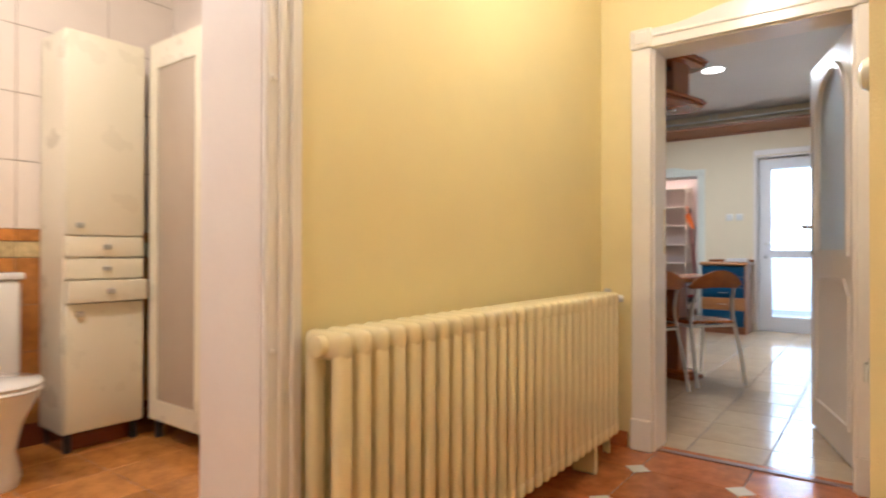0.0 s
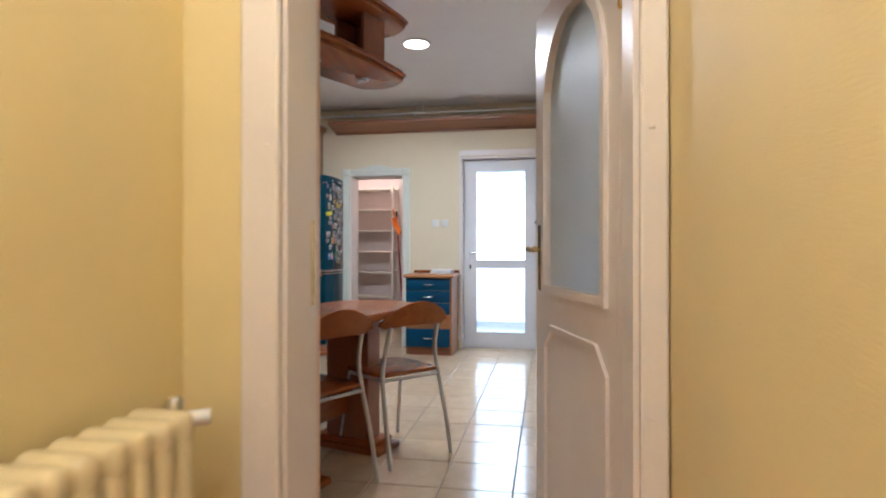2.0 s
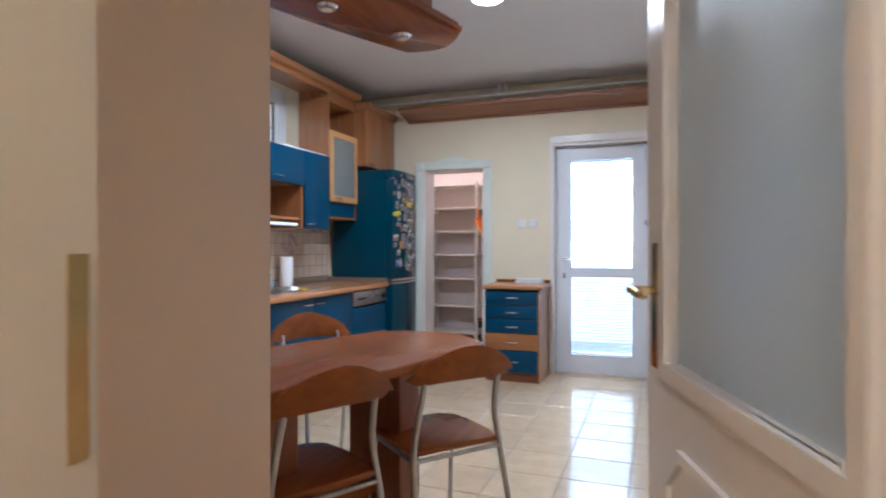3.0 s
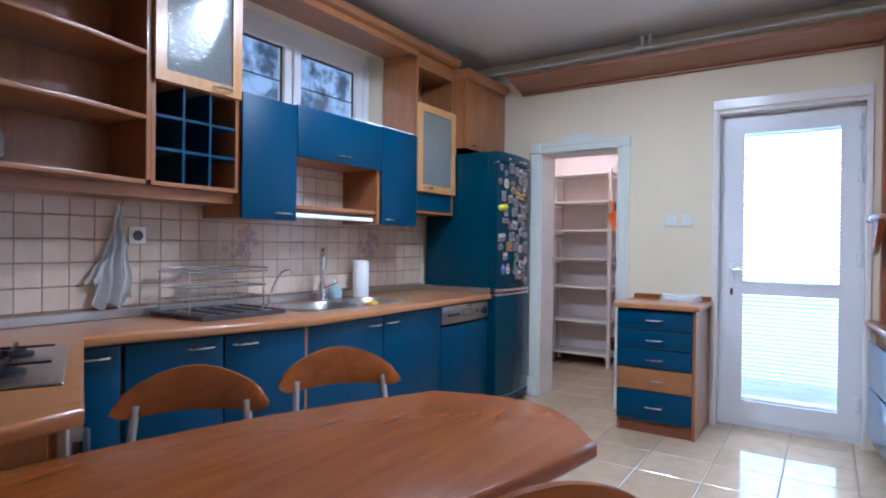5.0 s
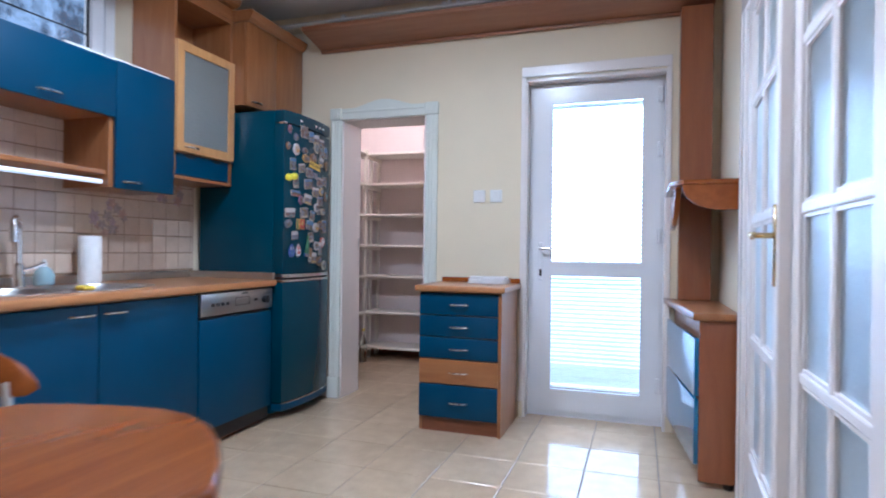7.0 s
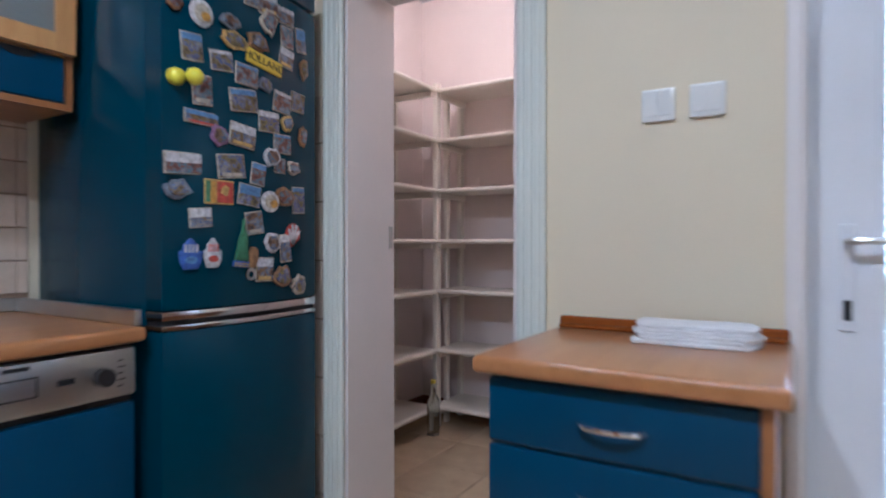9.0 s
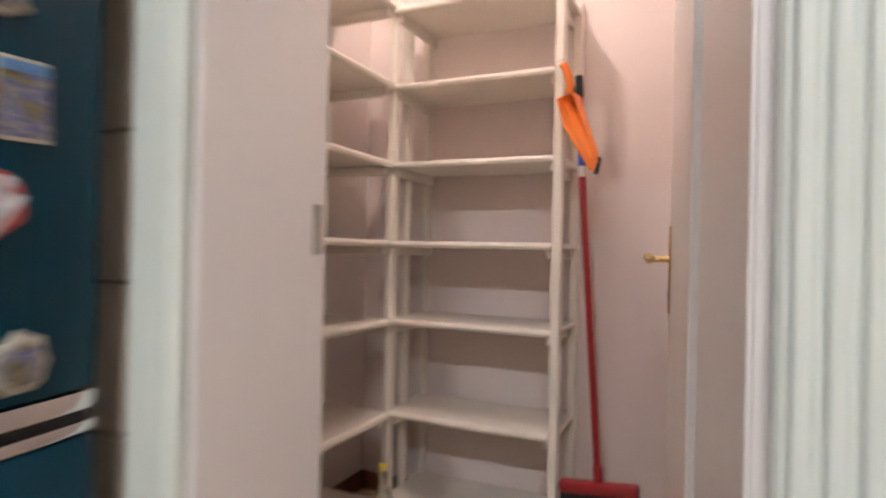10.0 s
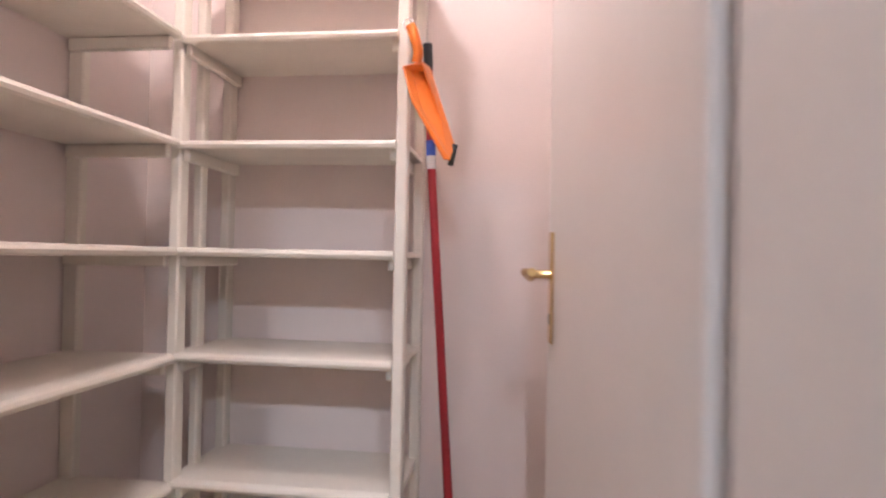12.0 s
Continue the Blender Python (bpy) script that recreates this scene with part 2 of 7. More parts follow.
def prism_bm(pts, plane, d0, d1, bev=0.0, seg=2):
    """An outline pulled from d0 to d1 across its plane: 'xy', 'xz' or 'yz'."""
    bm = bmesh.new()
    put = {"xy": lambda u, v, d: (u, v, d), "xz": lambda u, v, d: (u, d, v), "yz": lambda u, v, d: (d, u, v)}[plane]
    a = [bm.verts.new(put(u, v, d0)) for u, v in pts]
    b = [bm.verts.new(put(u, v, d1)) for u, v in pts]
    bm.faces.new(a)
    bm.faces.new(b)
    for i in range(len(pts)):
        j = (i + 1) % len(pts)
        bm.faces.new((a[i], a[j], b[j], b[i]))
    bmesh.ops.recalc_face_normals(bm, faces=bm.faces[:])
    if bev:
        ca, cb = set(a), set(b)
        rim = [e for e in bm.edges if set(e.verts) <= ca or set(e.verts) <= cb]
        bmesh.ops.bevel(bm, geom=rim, offset=bev, segments=seg, affect="EDGES", profile=0.5)
    return bm


def ring_bm(outer, inner, plane, d0, d1):
    """A frame between two outlines of the same number of points."""
    bm = bmesh.new()
    put = {"xy": lambda u, v, d: (u, v, d), "xz": lambda u, v, d: (u, d, v), "yz": lambda u, v, d: (d, u, v)}[plane]
    rows = [[bm.verts.new(put(u, v, d)) for u, v in o] for o, d in ((outer, d0), (inner, d0), (inner, d1), (outer, d1))]
    n = len(outer)
    for k in range(4):
        p, q = rows[k], rows[(k + 1) % 4]
        for i in range(n):
            j = (i + 1) % n
            bm.faces.new((p[i], p[j], q[j], q[i]))
    bmesh.ops.recalc_face_normals(bm, faces=bm.faces[:])
    return bm


def tube_bm(points, r, seg=8):
    """A round bar along points."""
    bm = bmesh.new()
    pts = [Vector(p) for p in points]
    rows, up = [], None
    for i, p in enumerate(pts):
        d = (pts[min(i + 1, len(pts) - 1)] - pts[max(i - 1, 0)]).normalized()
        if up is None:
            up = d.orthogonal().normalized()
        up = (up - d * up.dot(d)).normalized()
        side = d.cross(up)
        rows.append([bm.verts.new(p + r * (math.cos(2 * math.pi * k / seg) * up + math.sin(2 * math.pi * k / seg) * side)) for k in range(seg)])
    for a, b in zip(rows, rows[1:]):
        for k in range(seg):
            bm.faces.new((a[k], a[(k + 1) % seg], b[(k + 1) % seg], b[k]))
    bm.faces.new(rows[0])
    bm.faces.new(rows[-1])
    bmesh.ops.recalc_face_normals(bm, faces=bm.faces[:])
    return bm


def lathe_bm(profile, x, y, seg=20, squash=1.0):
    """A turned body: (radius, z) rows round an upright axis."""
    bm = bmesh.new()
    rows = [[bm.verts.new((x + r * math.cos(2 * math.pi * k / seg), y + squash * r * math.sin(2 * math.pi * k / seg), z)) for k in range(seg)] for r, z in profile]
    for a, b in zip(rows, rows[1:]):
        for k in range(seg):
            bm.faces.new((a[k], a[(k + 1) % seg], b[(k + 1) % seg], b[k]))
    bm.faces.new(rows[0])
    bm.faces.new(rows[-1])
    bmesh.ops.recalc_face_normals(bm, faces=bm.faces[:])
    return bm


def join(*bms):
    out = bms[0]
    for b in bms[1:]:
        tmp = bpy.data.meshes.new("tmp")
        b.to_mesh(tmp)
        out.from_mesh(tmp)
        bpy.data.meshes.remove(tmp)
        b.free()
    return out


def smooth_line(pts, n=6):
    """A rounder line through points."""
    out = []
    p = [Vector(q) for q in pts]
    for i in range(len(p) - 1):
        a, b, c, d = p[max(i - 1, 0)], p[i], p[i + 1], p[min(i + 2, len(p) - 1)]
        for k in range(n):
            t = k / n
            out.append(0.5 * (2 * b + (c - a) * t + (2 * a - 5 * b + 4 * c - d) * t * t + (3 * b - a - 3 * c + d) * t ** 3))
    return out + [p[-1]]


def origin_of(ob):
    v = Vector((0, 0, 0))
    while ob:
        v += ob.location
        ob = ob.parent
    return v


def mesh_ob(name, bm, material, smooth=False):
    me = bpy.data.meshes.new(name)
    bm.to_mesh(me)
    bm.free()
    me.materials.append(material)
    if smooth:
        for p in me.polygons:
            p.use_smooth = True
        me.set_sharp_from_angle(angle=radians(40))
    return new(name, me)


def part(name, bm, material, parent, label="", smooth=False):
    """One mesh under a thing or a part; the mesh is given in the thing's own space (the world's for unturned things)."""
    bmesh.ops.translate(bm, vec=-origin_of(parent), verts=bm.verts)
    o = mesh_ob(name, bm, material, smooth)
    o.parent = parent
    if label:
        o["label"] = label
    return o


def thing(name, place, label, category, group="", kind=""):
    o = new(name)
    o.location = place
    o.empty_display_size = 0.1
    return tagged(o, label, category, group, kind)


def solid(name, bm, material, label, category, group="", kind="", smooth=False):
    """A thing that is a single mesh, with its origin at its middle."""
    c = sum((v.co for v in bm.verts), Vector()) / len(bm.verts)
    bmesh.ops.translate(bm, vec=-c, verts=bm.verts)
    o = mesh_ob(name, bm, material, smooth)
    o.location = c
    return tagged(o, label, category, group, kind)


def wall(name, material, label, *boxes):
    return tagged(mesh_ob(name, join(*[box_bm(*b) for b in boxes]), material), label, "wall", kind="structure")


def part_at(name, bm, material, parent, m, label="", smooth=False):
    """The same with the mesh in its own space, set at the pose m in its parent's."""
    bmesh.ops.transform(bm, matrix=m, verts=bm.verts)
    o = mesh_ob(name, bm, material, smooth)
    o.parent = parent
    if label:
        o["label"] = label
    return o


def bow_handle(parent, centre, along, out, length=0.11, material=None):
    """A slim curved pull."""
    c, a, o = Vector(centre), Vector(along), Vector(out)
    pts = [c - a * length / 2, c - a * length * 0.36 + o * 0.018, c + o * 0.026, c + a * length * 0.36 + o * 0.018, c + a * length / 2]
    return part("handle", tube_bm(smooth_line(pts, 5), 0.0055, 8), material or CHROME, parent, "thin curved chrome handle", True)


# ---------------------------------------------------------------- setting: hall, kitchen, pantry, bathroom
HX0, HX1, HY = -0.50, 0.612, 1.74
KX0, KX1, KY0, KY1, TOP = -2.586, 0.545, 2.55, 6.88, 2.705
PX0, PX1, PY0, PY1 = -2.66, -1.235, 7.12, 8.56

wall("wall_hall_left", YELLOW, "smooth yellow painted hall wall behind the radiator",
     (HX0 - 0.24, HX0, -0.18, HY, 0, 2.6), (HX0 - 0.24, HX0, -1.0, -0.18, 2.0, 2.6), (HX0 - 0.24, HX0, -3.2, -1.0, 0, 2.6))
wall("wall_hall_right", YELLOW, "smooth yellow painted hall wall", (HX1, HX1 + 0.12, -0.1, HY, 0, 2.6), (HX1 + 0.12, 1.5, -0.1, 0.02, 0, 2.6), (1.5, 1.62, -3.2, 0.02, 0, 2.6))
wall("wall_hall_back", YELLOW, "yellow painted end wall of the hall", (HX0 - 0.24, 1.62, -3.32, -3.2, 0, 2.6))
wall("wall_hall_end", YELLOW, "yellow painted wall round the kitchen doorway",
     (HX0, -0.245, HY, 1.912, 0, 2.6), (0.552, 0.72, HY, 1.912, 0, 2.6), (-0.245, 0.552, HY, 1.912, 1.935, 2.6))
wall("wall_kitchen_entry", ENTRY, "plain beige painted wall beside the kitchen doorway", (HX0 - 2.2, -0.48, 1.912, KY0, 0, TOP))
wall("wall_kitchen_left", CREAM, "beige painted kitchen wall with a high window",
     (-2.90, KX0, 1.912, 4.28, 0, TOP), (-2.90, KX0, 5.78, KY1, 0, TOP), (-2.90, KX0, 4.28, 5.78, 0, 1.90), (-2.90, KX0, 4.28, 5.78, 2.54, TOP))
wall("wall_kitchen_far", CREAM, "beige painted kitchen wall with pantry doorway and balcony door",
     (-2.90, -1.866, KY1, PY0, 0, TOP), (-1.237, -0.575, KY1, PY0, 0, TOP), (-1.866, -1.237, KY1, PY0, 1.945, TOP),
     (-0.575, 0.265, KY1, PY0, 2.125, TOP), (0.265, 0.80, KY1, PY0, 0, TOP))
wall("wall_kitchen_right", CREAM, "beige painted kitchen wall with white glazed double doors",
     (0.60, KX1 + 0.14, 1.912, 2.35, 0, TOP), (KX1, KX1 + 0.14, 2.35, 4.297, 0, TOP), (KX1, KX1 + 0.14, 5.923, KY1, 0, TOP), (KX1, KX1 + 0.14, 4.297, 5.923, 2.06, TOP))
wall("wall_pantry", PINK, "pale pinkish white painted pantry wall",
     (PX0 - 0.1, PX0, PY0, PY1 + 0.1, 0, 2.62), (PX0, PX1, PY1, PY1 + 0.1, 0, 2.62), (PX1, PX1 + 0.1, PY0, PY1 + 0.1, 0, 2.62),
     (PX0, -1.866, PY0 + 0.003, PY0 + 0.02, 0, 2.62), (-1.866, PX1, PY0 + 0.003, PY0 + 0.02, 1.945, 2.62))
wall("wall_bathroom", BATHTILE, "pale tiled bathroom wall", (-2.90, -2.72, -1.9, 0.75, 0, 2.5), (-2.72, HX0 - 0.24, 0.70, 0.80, 0, 2.5), (-2.72, HX0 - 0.24, -2.0, -1.9, 0, 2.5))
wall("wall_next_room", CEIL, "white painted wall of the room beyond the double doors", (3.6, 3.7, 2.6, 7.2, 0, TOP), (KX1 + 0.14, 3.6, 2.5, 2.6, 0, TOP), (0.80, 3.6, 7.12, 7.22, 0, TOP))


def ceiling(name, x0, x1, y0, y1, z, material, label):
    tagged(mesh_ob(name, box_bm(x0, x1, y0, y1, z, z + 0.12), material), label, "ceiling", kind="structure")


ceiling("ceiling_hall", HX0 - 0.24, 1.62, -3.32, HY + 0.0, 2.6, CEIL, "plain white painted hall ceiling")
ceiling("ceiling_kitchen", -2.90, KX1 + 0.14, 1.912, PY0, TOP, CEIL, "plain grey-white painted kitchen ceiling")
ceiling("ceiling_pantry", PX0 - 0.1, PX1 + 0.1, PY0, PY1 + 0.1, 2.62, CEIL, "plain white pantry ceiling")
ceiling("ceiling_bathroom", -2.90, HX0 - 0.24, -2.0, 0.80, 2.5, CEIL, "plain white bathroom ceiling")
ceiling("ceiling_next_room", KX1 + 0.14, 3.7, 2.5, 7.22, TOP, CEIL, "plain white ceiling of the next room")


def slab(name, x0, x1, y0, y1, z, label, material=None):
    return tagged(mesh_ob(name, box_bm(x0, x1, y0, y1, z - 0.1, z), material or GROUT), label, "floor", kind="structure")


floor_kitchen = slab("floor_kitchen", KX0, 0.60, 1.853, PY0, -0.004, "glossy beige square floor tiles with dark joints")
floor_pantry = slab("floor_pantry", PX0, PX1, PY0, PY1, -0.004, "glossy beige square floor tiles in the pantry")
floor_hall = slab("floor_hall", HX0 - 0.24, 1.5, -3.2, 1.853, -0.004, "terracotta marbled floor tiles with white diamond insets")
floor_bath = slab("floor_bathroom", -2.72, HX0 - 0.24, -1.9, 0.70, -0.004, "ochre marbled bathroom floor tiles")
slab("floor_next_room", KX1 + 0.06, 3.6, 2.6, 7.12, 0.0, "pale floor of the next room", CEIL)
ground = slab("ground", -60, 60, -60, 60, -0.6, "grey ground outside", GROUT)


# ---------------------------------------------------------------- door casings and doors
def arch_top(x0, x1, z0, z1, rise, n=16):
    """Upper edge of a header with a flat shoulder and a swelling middle."""
    out = [(x0, z0), (x1, z0), (x1, z1)]
    for i in range(n + 1):
        u = i / n
        x = x1 - (x1 - x0) * (0.13 + 0.74 * u)
        out.append((x, z1 + rise * (0.5 - 0.5 * math.cos(2 * math.pi * u)) ** 0.8))
    return out + [(x0, z1)]


def casing(name, x0, x1, ztop, y, out, label, rise=0.045, w=0.082, w2=0.0, reeds=3, paint=None):
    """Fluted boards round a doorway in a wall across y; out is -1 or 1, the side to which it stands proud."""
    t = thing(name, ((x0 + x1) / 2, y, 0), label, "door frame", kind="structure")
    m, w2 = paint or CASING, w2 or w
    f0, f1 = sorted((y, y + out * 0.022))
    g0, g1 = sorted((y + out * 0.022, y + out * 0.030))
    for a, b in ((x0 - w, x0), (x1, x1 + w2)):
        board = part("casing_board", box_bm(a, b, f0, f1, 0.0, ztop, 0.005), m, t)
        for k in range(reeds):
            c = a + (b - a) * (0.22 + 0.28 * k)
            part("reed", box_bm(c - 0.008, c + 0.008, g0, g1, 0.16, ztop - 0.02, 0.003), m, board)
        part("foot_block", box_bm(a - 0.003, b + 0.003, *sorted((y, y + out * 0.034)), 0.0, 0.15, 0.005), m, t)
        top = part("corner_block", box_bm(a - 0.004, b + 0.004, *sorted((y, y + out * 0.034)), ztop, ztop + w, 0.006), m, t)
        part("rosette", box_bm(a + 0.018, b - 0.018, *sorted((y + out * 0.034, y + out * 0.042)), ztop + 0.018, ztop + w - 0.018, 0.004), m, top)
    part("header", prism_bm(arch_top(x0 - 0.002, x1 + 0.002, ztop, ztop + w - 0.004, rise), "xz", f0, f1, 0.004), m, t)
    part("header_moulding", box_bm(x0 + 0.01, x1 - 0.01, g0, g1, ztop + 0.045, ztop + 0.06, 0.003), m, t)
    return t


def lining(name, x0, x1, ztop, y0, y1, label):
    t = thing(name, ((x0 + x1) / 2, (y0 + y1) / 2, 0), label, "door lining", kind="structure")
    part("jamb", box_bm(x0 - 0.003, x0 + 0.012, y0, y1, 0, ztop - 0.012), LEAF, t)
    part("jamb", box_bm(x1 - 0.012, x1 + 0.003, y0, y1, 0, ztop - 0.012), LEAF, t)
    part("head", box_bm(x0 - 0.003, x1 + 0.003, y0, y1, ztop - 0.012, ztop + 0.003), LEAF, t)
    return t


hall_casing = casing("door_frame_1", -0.245, 0.552, 1.93, HY, -1, "white gloss flat casing round the kitchen doorway", w=0.095, w2=0.056, reeds=0)
for px, pz in ((-0.275, 1.33), (-0.275, 0.73), (0.574, 1.34), (0.574, 0.735)):
    part("nail_plug", box_bm(px - 0.006, px + 0.006, HY - 0.025, HY - 0.021, pz - 0.004, pz + 0.004, 0.0015), LEAF, hall_casing)
lin = lining("door_lining_1", -0.245, 0.552, 1.935, HY, 1.917, "white painted lining of the kitchen doorway")
part("strike_plate", box_bm(-0.2335, -0.2315, 1.882, 1.906, 0.945, 1.165), BRASS, lin, "worn brass strike plate")
part("threshold", box_bm(-0.24, 0.548, 1.76, 1.80, -0.003, 0.006, 0.003), DARKWOOD, lin, "brown threshold strip")
casing("door_frame_2", -1.866, -1.237, 1.94, KY1, -1, "white gloss fluted casing round the pantry doorway", rise=0.05, paint=CASING_COOL_LIT)
lin2 = lining("door_lining_2", -1.866, -1.237, 1.945, KY1, PY0 + 0.02, "pale painted lining of the pantry doorway")
part("strike_plate", box_bm(-1.8545, -1.852, 7.108, 7.128, 1.04, 1.12), STEEL, lin2, "dull metal strike plate")
part("hinge_jamb", prism_bm([(-1.2495, KY1 + 0.001), (-1.254, KY1 + 0.001), (-1.294, 7.168), (-1.240, 7.168), (-1.240, 7.141), (-1.2495, 7.141)], "xy", 0.0, 1.932), LEAF, lin2)

# casing and lining of the bathroom doorway, in the hall's left wall
bathdoor = thing("door_frame_3", (HX0, -0.6, 0), "white gloss casing and lining of the bathroom doorway", "door frame", kind="structure")
for a, b in ((-0.285, -0.18), (-1.0, -0.895)):
    board = part("casing_board", box_bm(HX0, HX0 + 0.022, a, b, 0, 1.95, 0.005), CASING, bathdoor)
    for k in range(2):
        part("reed", box_bm(HX0 + 0.022, HX0 + 0.030, a + 0.03 + 0.035 * k, a + 0.046 + 0.035 * k, 0.0, 1.94, 0.003), CASING, board)
    for z in (0.72, 1.34):
        part("nail_plug", lathe_bm([(0.004, z), (0.007, z + 0.002), (0.007, z + 0.009), (0.004, z + 0.011)], HX0 + 0.024, a + 0.018, 8), CASING, bathdoor)
part("header", box_bm(HX0, HX0 + 0.022, -1.0, -0.18, 1.95, 2.05, 0.005), CASING, bathdoor)
part("jamb", box_bm(HX0 - 0.245, HX0, -0.285, -0.18, 0, 2.0), LEAF, bathdoor)
part("jamb", box_bm(HX0 - 0.245, HX0, -1.0, -0.895, 0, 2.0), LEAF, bathdoor)


def lever(parent, x, y, z, side, reach, material=None, plate=0.24):
    """A lever on a long plate on a leaf's face across x; side: the way the face looks; reach: the lever's end along y."""
    m = material or BRASS
    p0, p1 = sorted((x, x + side * 0.005))
    pl = part("handle_plate", box_bm(p0, p1, y - 0.019, y + 0.019, z - 0.62 * plate, z + 0.38 * plate, 0.002), m, parent, "long brass handle plate", True)
    pts = smooth_line([(x + side * 0.004, y, z), (x + side * 0.045, y, z), (x + side * 0.055, y + reach * 0.25, z + 0.004), (x + side * 0.050, y + reach * 0.7, z - 0.004), (x + side * 0.052, y + reach, z + 0.006)], 5)
    part("lever", tube_bm(pts, 0.0085, 10), m, pl, "curved brass lever", True)
    part("keyhole", box_bm(*sorted((x + side * 0.005, x + side * 0.006)), y - 0.003, y + 0.003, z - 0.45 * plate, z - 0.36 * plate), BLACK, pl)


# the kitchen door: an open white leaf with an arched frosted pane, standing along the right wall
def arch_outline(u0, u1, v0, v1, n=14):
    r = (u1 - u0) / 2
    c = (u0 + u1) / 2
    return [(u0, v0), (u1, v0)] + [(c + r * math.cos(math.pi * i / n), v1 - r + r * math.sin(math.pi * i / n)) for i in range(n + 1)]


def arched_door():
    x0, x1, y0, y1 = 0.492, 0.532, 1.975, 2.745
    t = tagged(new("door_1"), "half open white painted door with arched frosted glass pane and brass lever", "door", kind="structure")
    g0, g1, zb, zt = 2.090, 2.605, 0.965, 1.845
    hole = arch_outline(g0, g1, zb, zt)
    n = len(hole)
    c = ((g0 + g1) / 2, (zb + zt) / 2 - 0.1)
    outer = []
    for u, v in hole:
        du, dv = u - c[0], v - c[1]
        k = min(((y1 if du > 0 else y0) - c[0]) / du if du else 1e9, ((1.95 if dv > 0 else 0.86) - c[1]) / dv if dv else 1e9)
        outer.append((c[0] + du * k, c[1] + dv * k))
    part("upper_frame", ring_bm(outer, hole, "yz", x0, x1), LEAF, t)
    for a, b, zlo, zhi in ((y0, y1, 0.012, 0.86), ):
        part("lower_body", box_bm(x0 + 0.002, x1 - 0.002, a, b, zlo, zhi), LEAF, t)
    part("top_rail", join(box_bm(x0 + 0.001, x1 - 0.001, y0, y0 + 0.113, 0.86, 1.95), box_bm(x0 + 0.001, x1 - 0.001, y1 - 0.14, y1, 0.86, 1.95), box_bm(x0 + 0.001, x1 - 0.001, y0, y1, 1.846, 1.95)), LEAF, t)
    big = arch_outline(g0 - 0.03, g1 + 0.03, zb - 0.03, zt + 0.03)
    for a, b in ((x0 - 0.013, x0 + 0.004), (x1 - 0.004, x1 + 0.008)):
        part("pane_moulding", ring_bm(big, hole, "yz", a, b), LEAF, t)
    pane = part("pane", prism_bm(hole, "yz", x0 + 0.014, x0 + 0.020), FROST, t, "frosted arched glass")
    pane.visible_shadow = False
    pn = [(2.06, 0.16), (2.63, 0.16), (2.63, 0.755), (2.55, 0.83), (2.14, 0.83), (2.06, 0.755)]
    inn = [(2.08, 0.18), (2.61, 0.18), (2.61, 0.745), (2.54, 0.81), (2.15, 0.81), (2.08, 0.745)]
    part("panel_moulding", ring_bm(pn, inn, "yz", x0 - 0.008, x0 + 0.004), LEAF, t)
    lever(t, x0, y1 - 0.06, 1.09, -1, -0.11)
    for z in (0.25, 1.68):
        part("hinge", lathe_bm([(0.006, z), (0.009, z + 0.004), (0.009, z + 0.095), (0.006, z + 0.10)], x0 - 0.004, y0 - 0.006, 10), BRASS, t, "", True)
    t.matrix_basis = Matrix.Translation((0.545, 1.955, 0)) @ pose(0, 0, 0, 0, 0, 16.8) @ Matrix.Translation((-0.492, -1.972, 0))


arched_door()


# the pantry door: a flat white leaf folded back into the pantry
def pantry_door():
    t = new("door_2")
    tagged(t, "flat white painted pantry door standing open, with brass lever", "door", kind="structure")
    body = part("leaf", box_bm(0, 0.04, 0, 0.76, 0.01, 1.95, 0.003), LEAF, t)
    lever(t, 0.0, 0.71, 1.042, -1, -0.10, plate=0.215)
    for z in (0.25, 1.68):
        part("hinge", lathe_bm([(0.006, z), (0.009, z + 0.004), (0.009, z + 0.095), (0.006, z + 0.10)], -0.004, -0.004, 10), BRASS, t, "", True)
    t.matrix_basis = pose(-1.306, 7.19, 0, 0, 0, 5.0)


pantry_door()


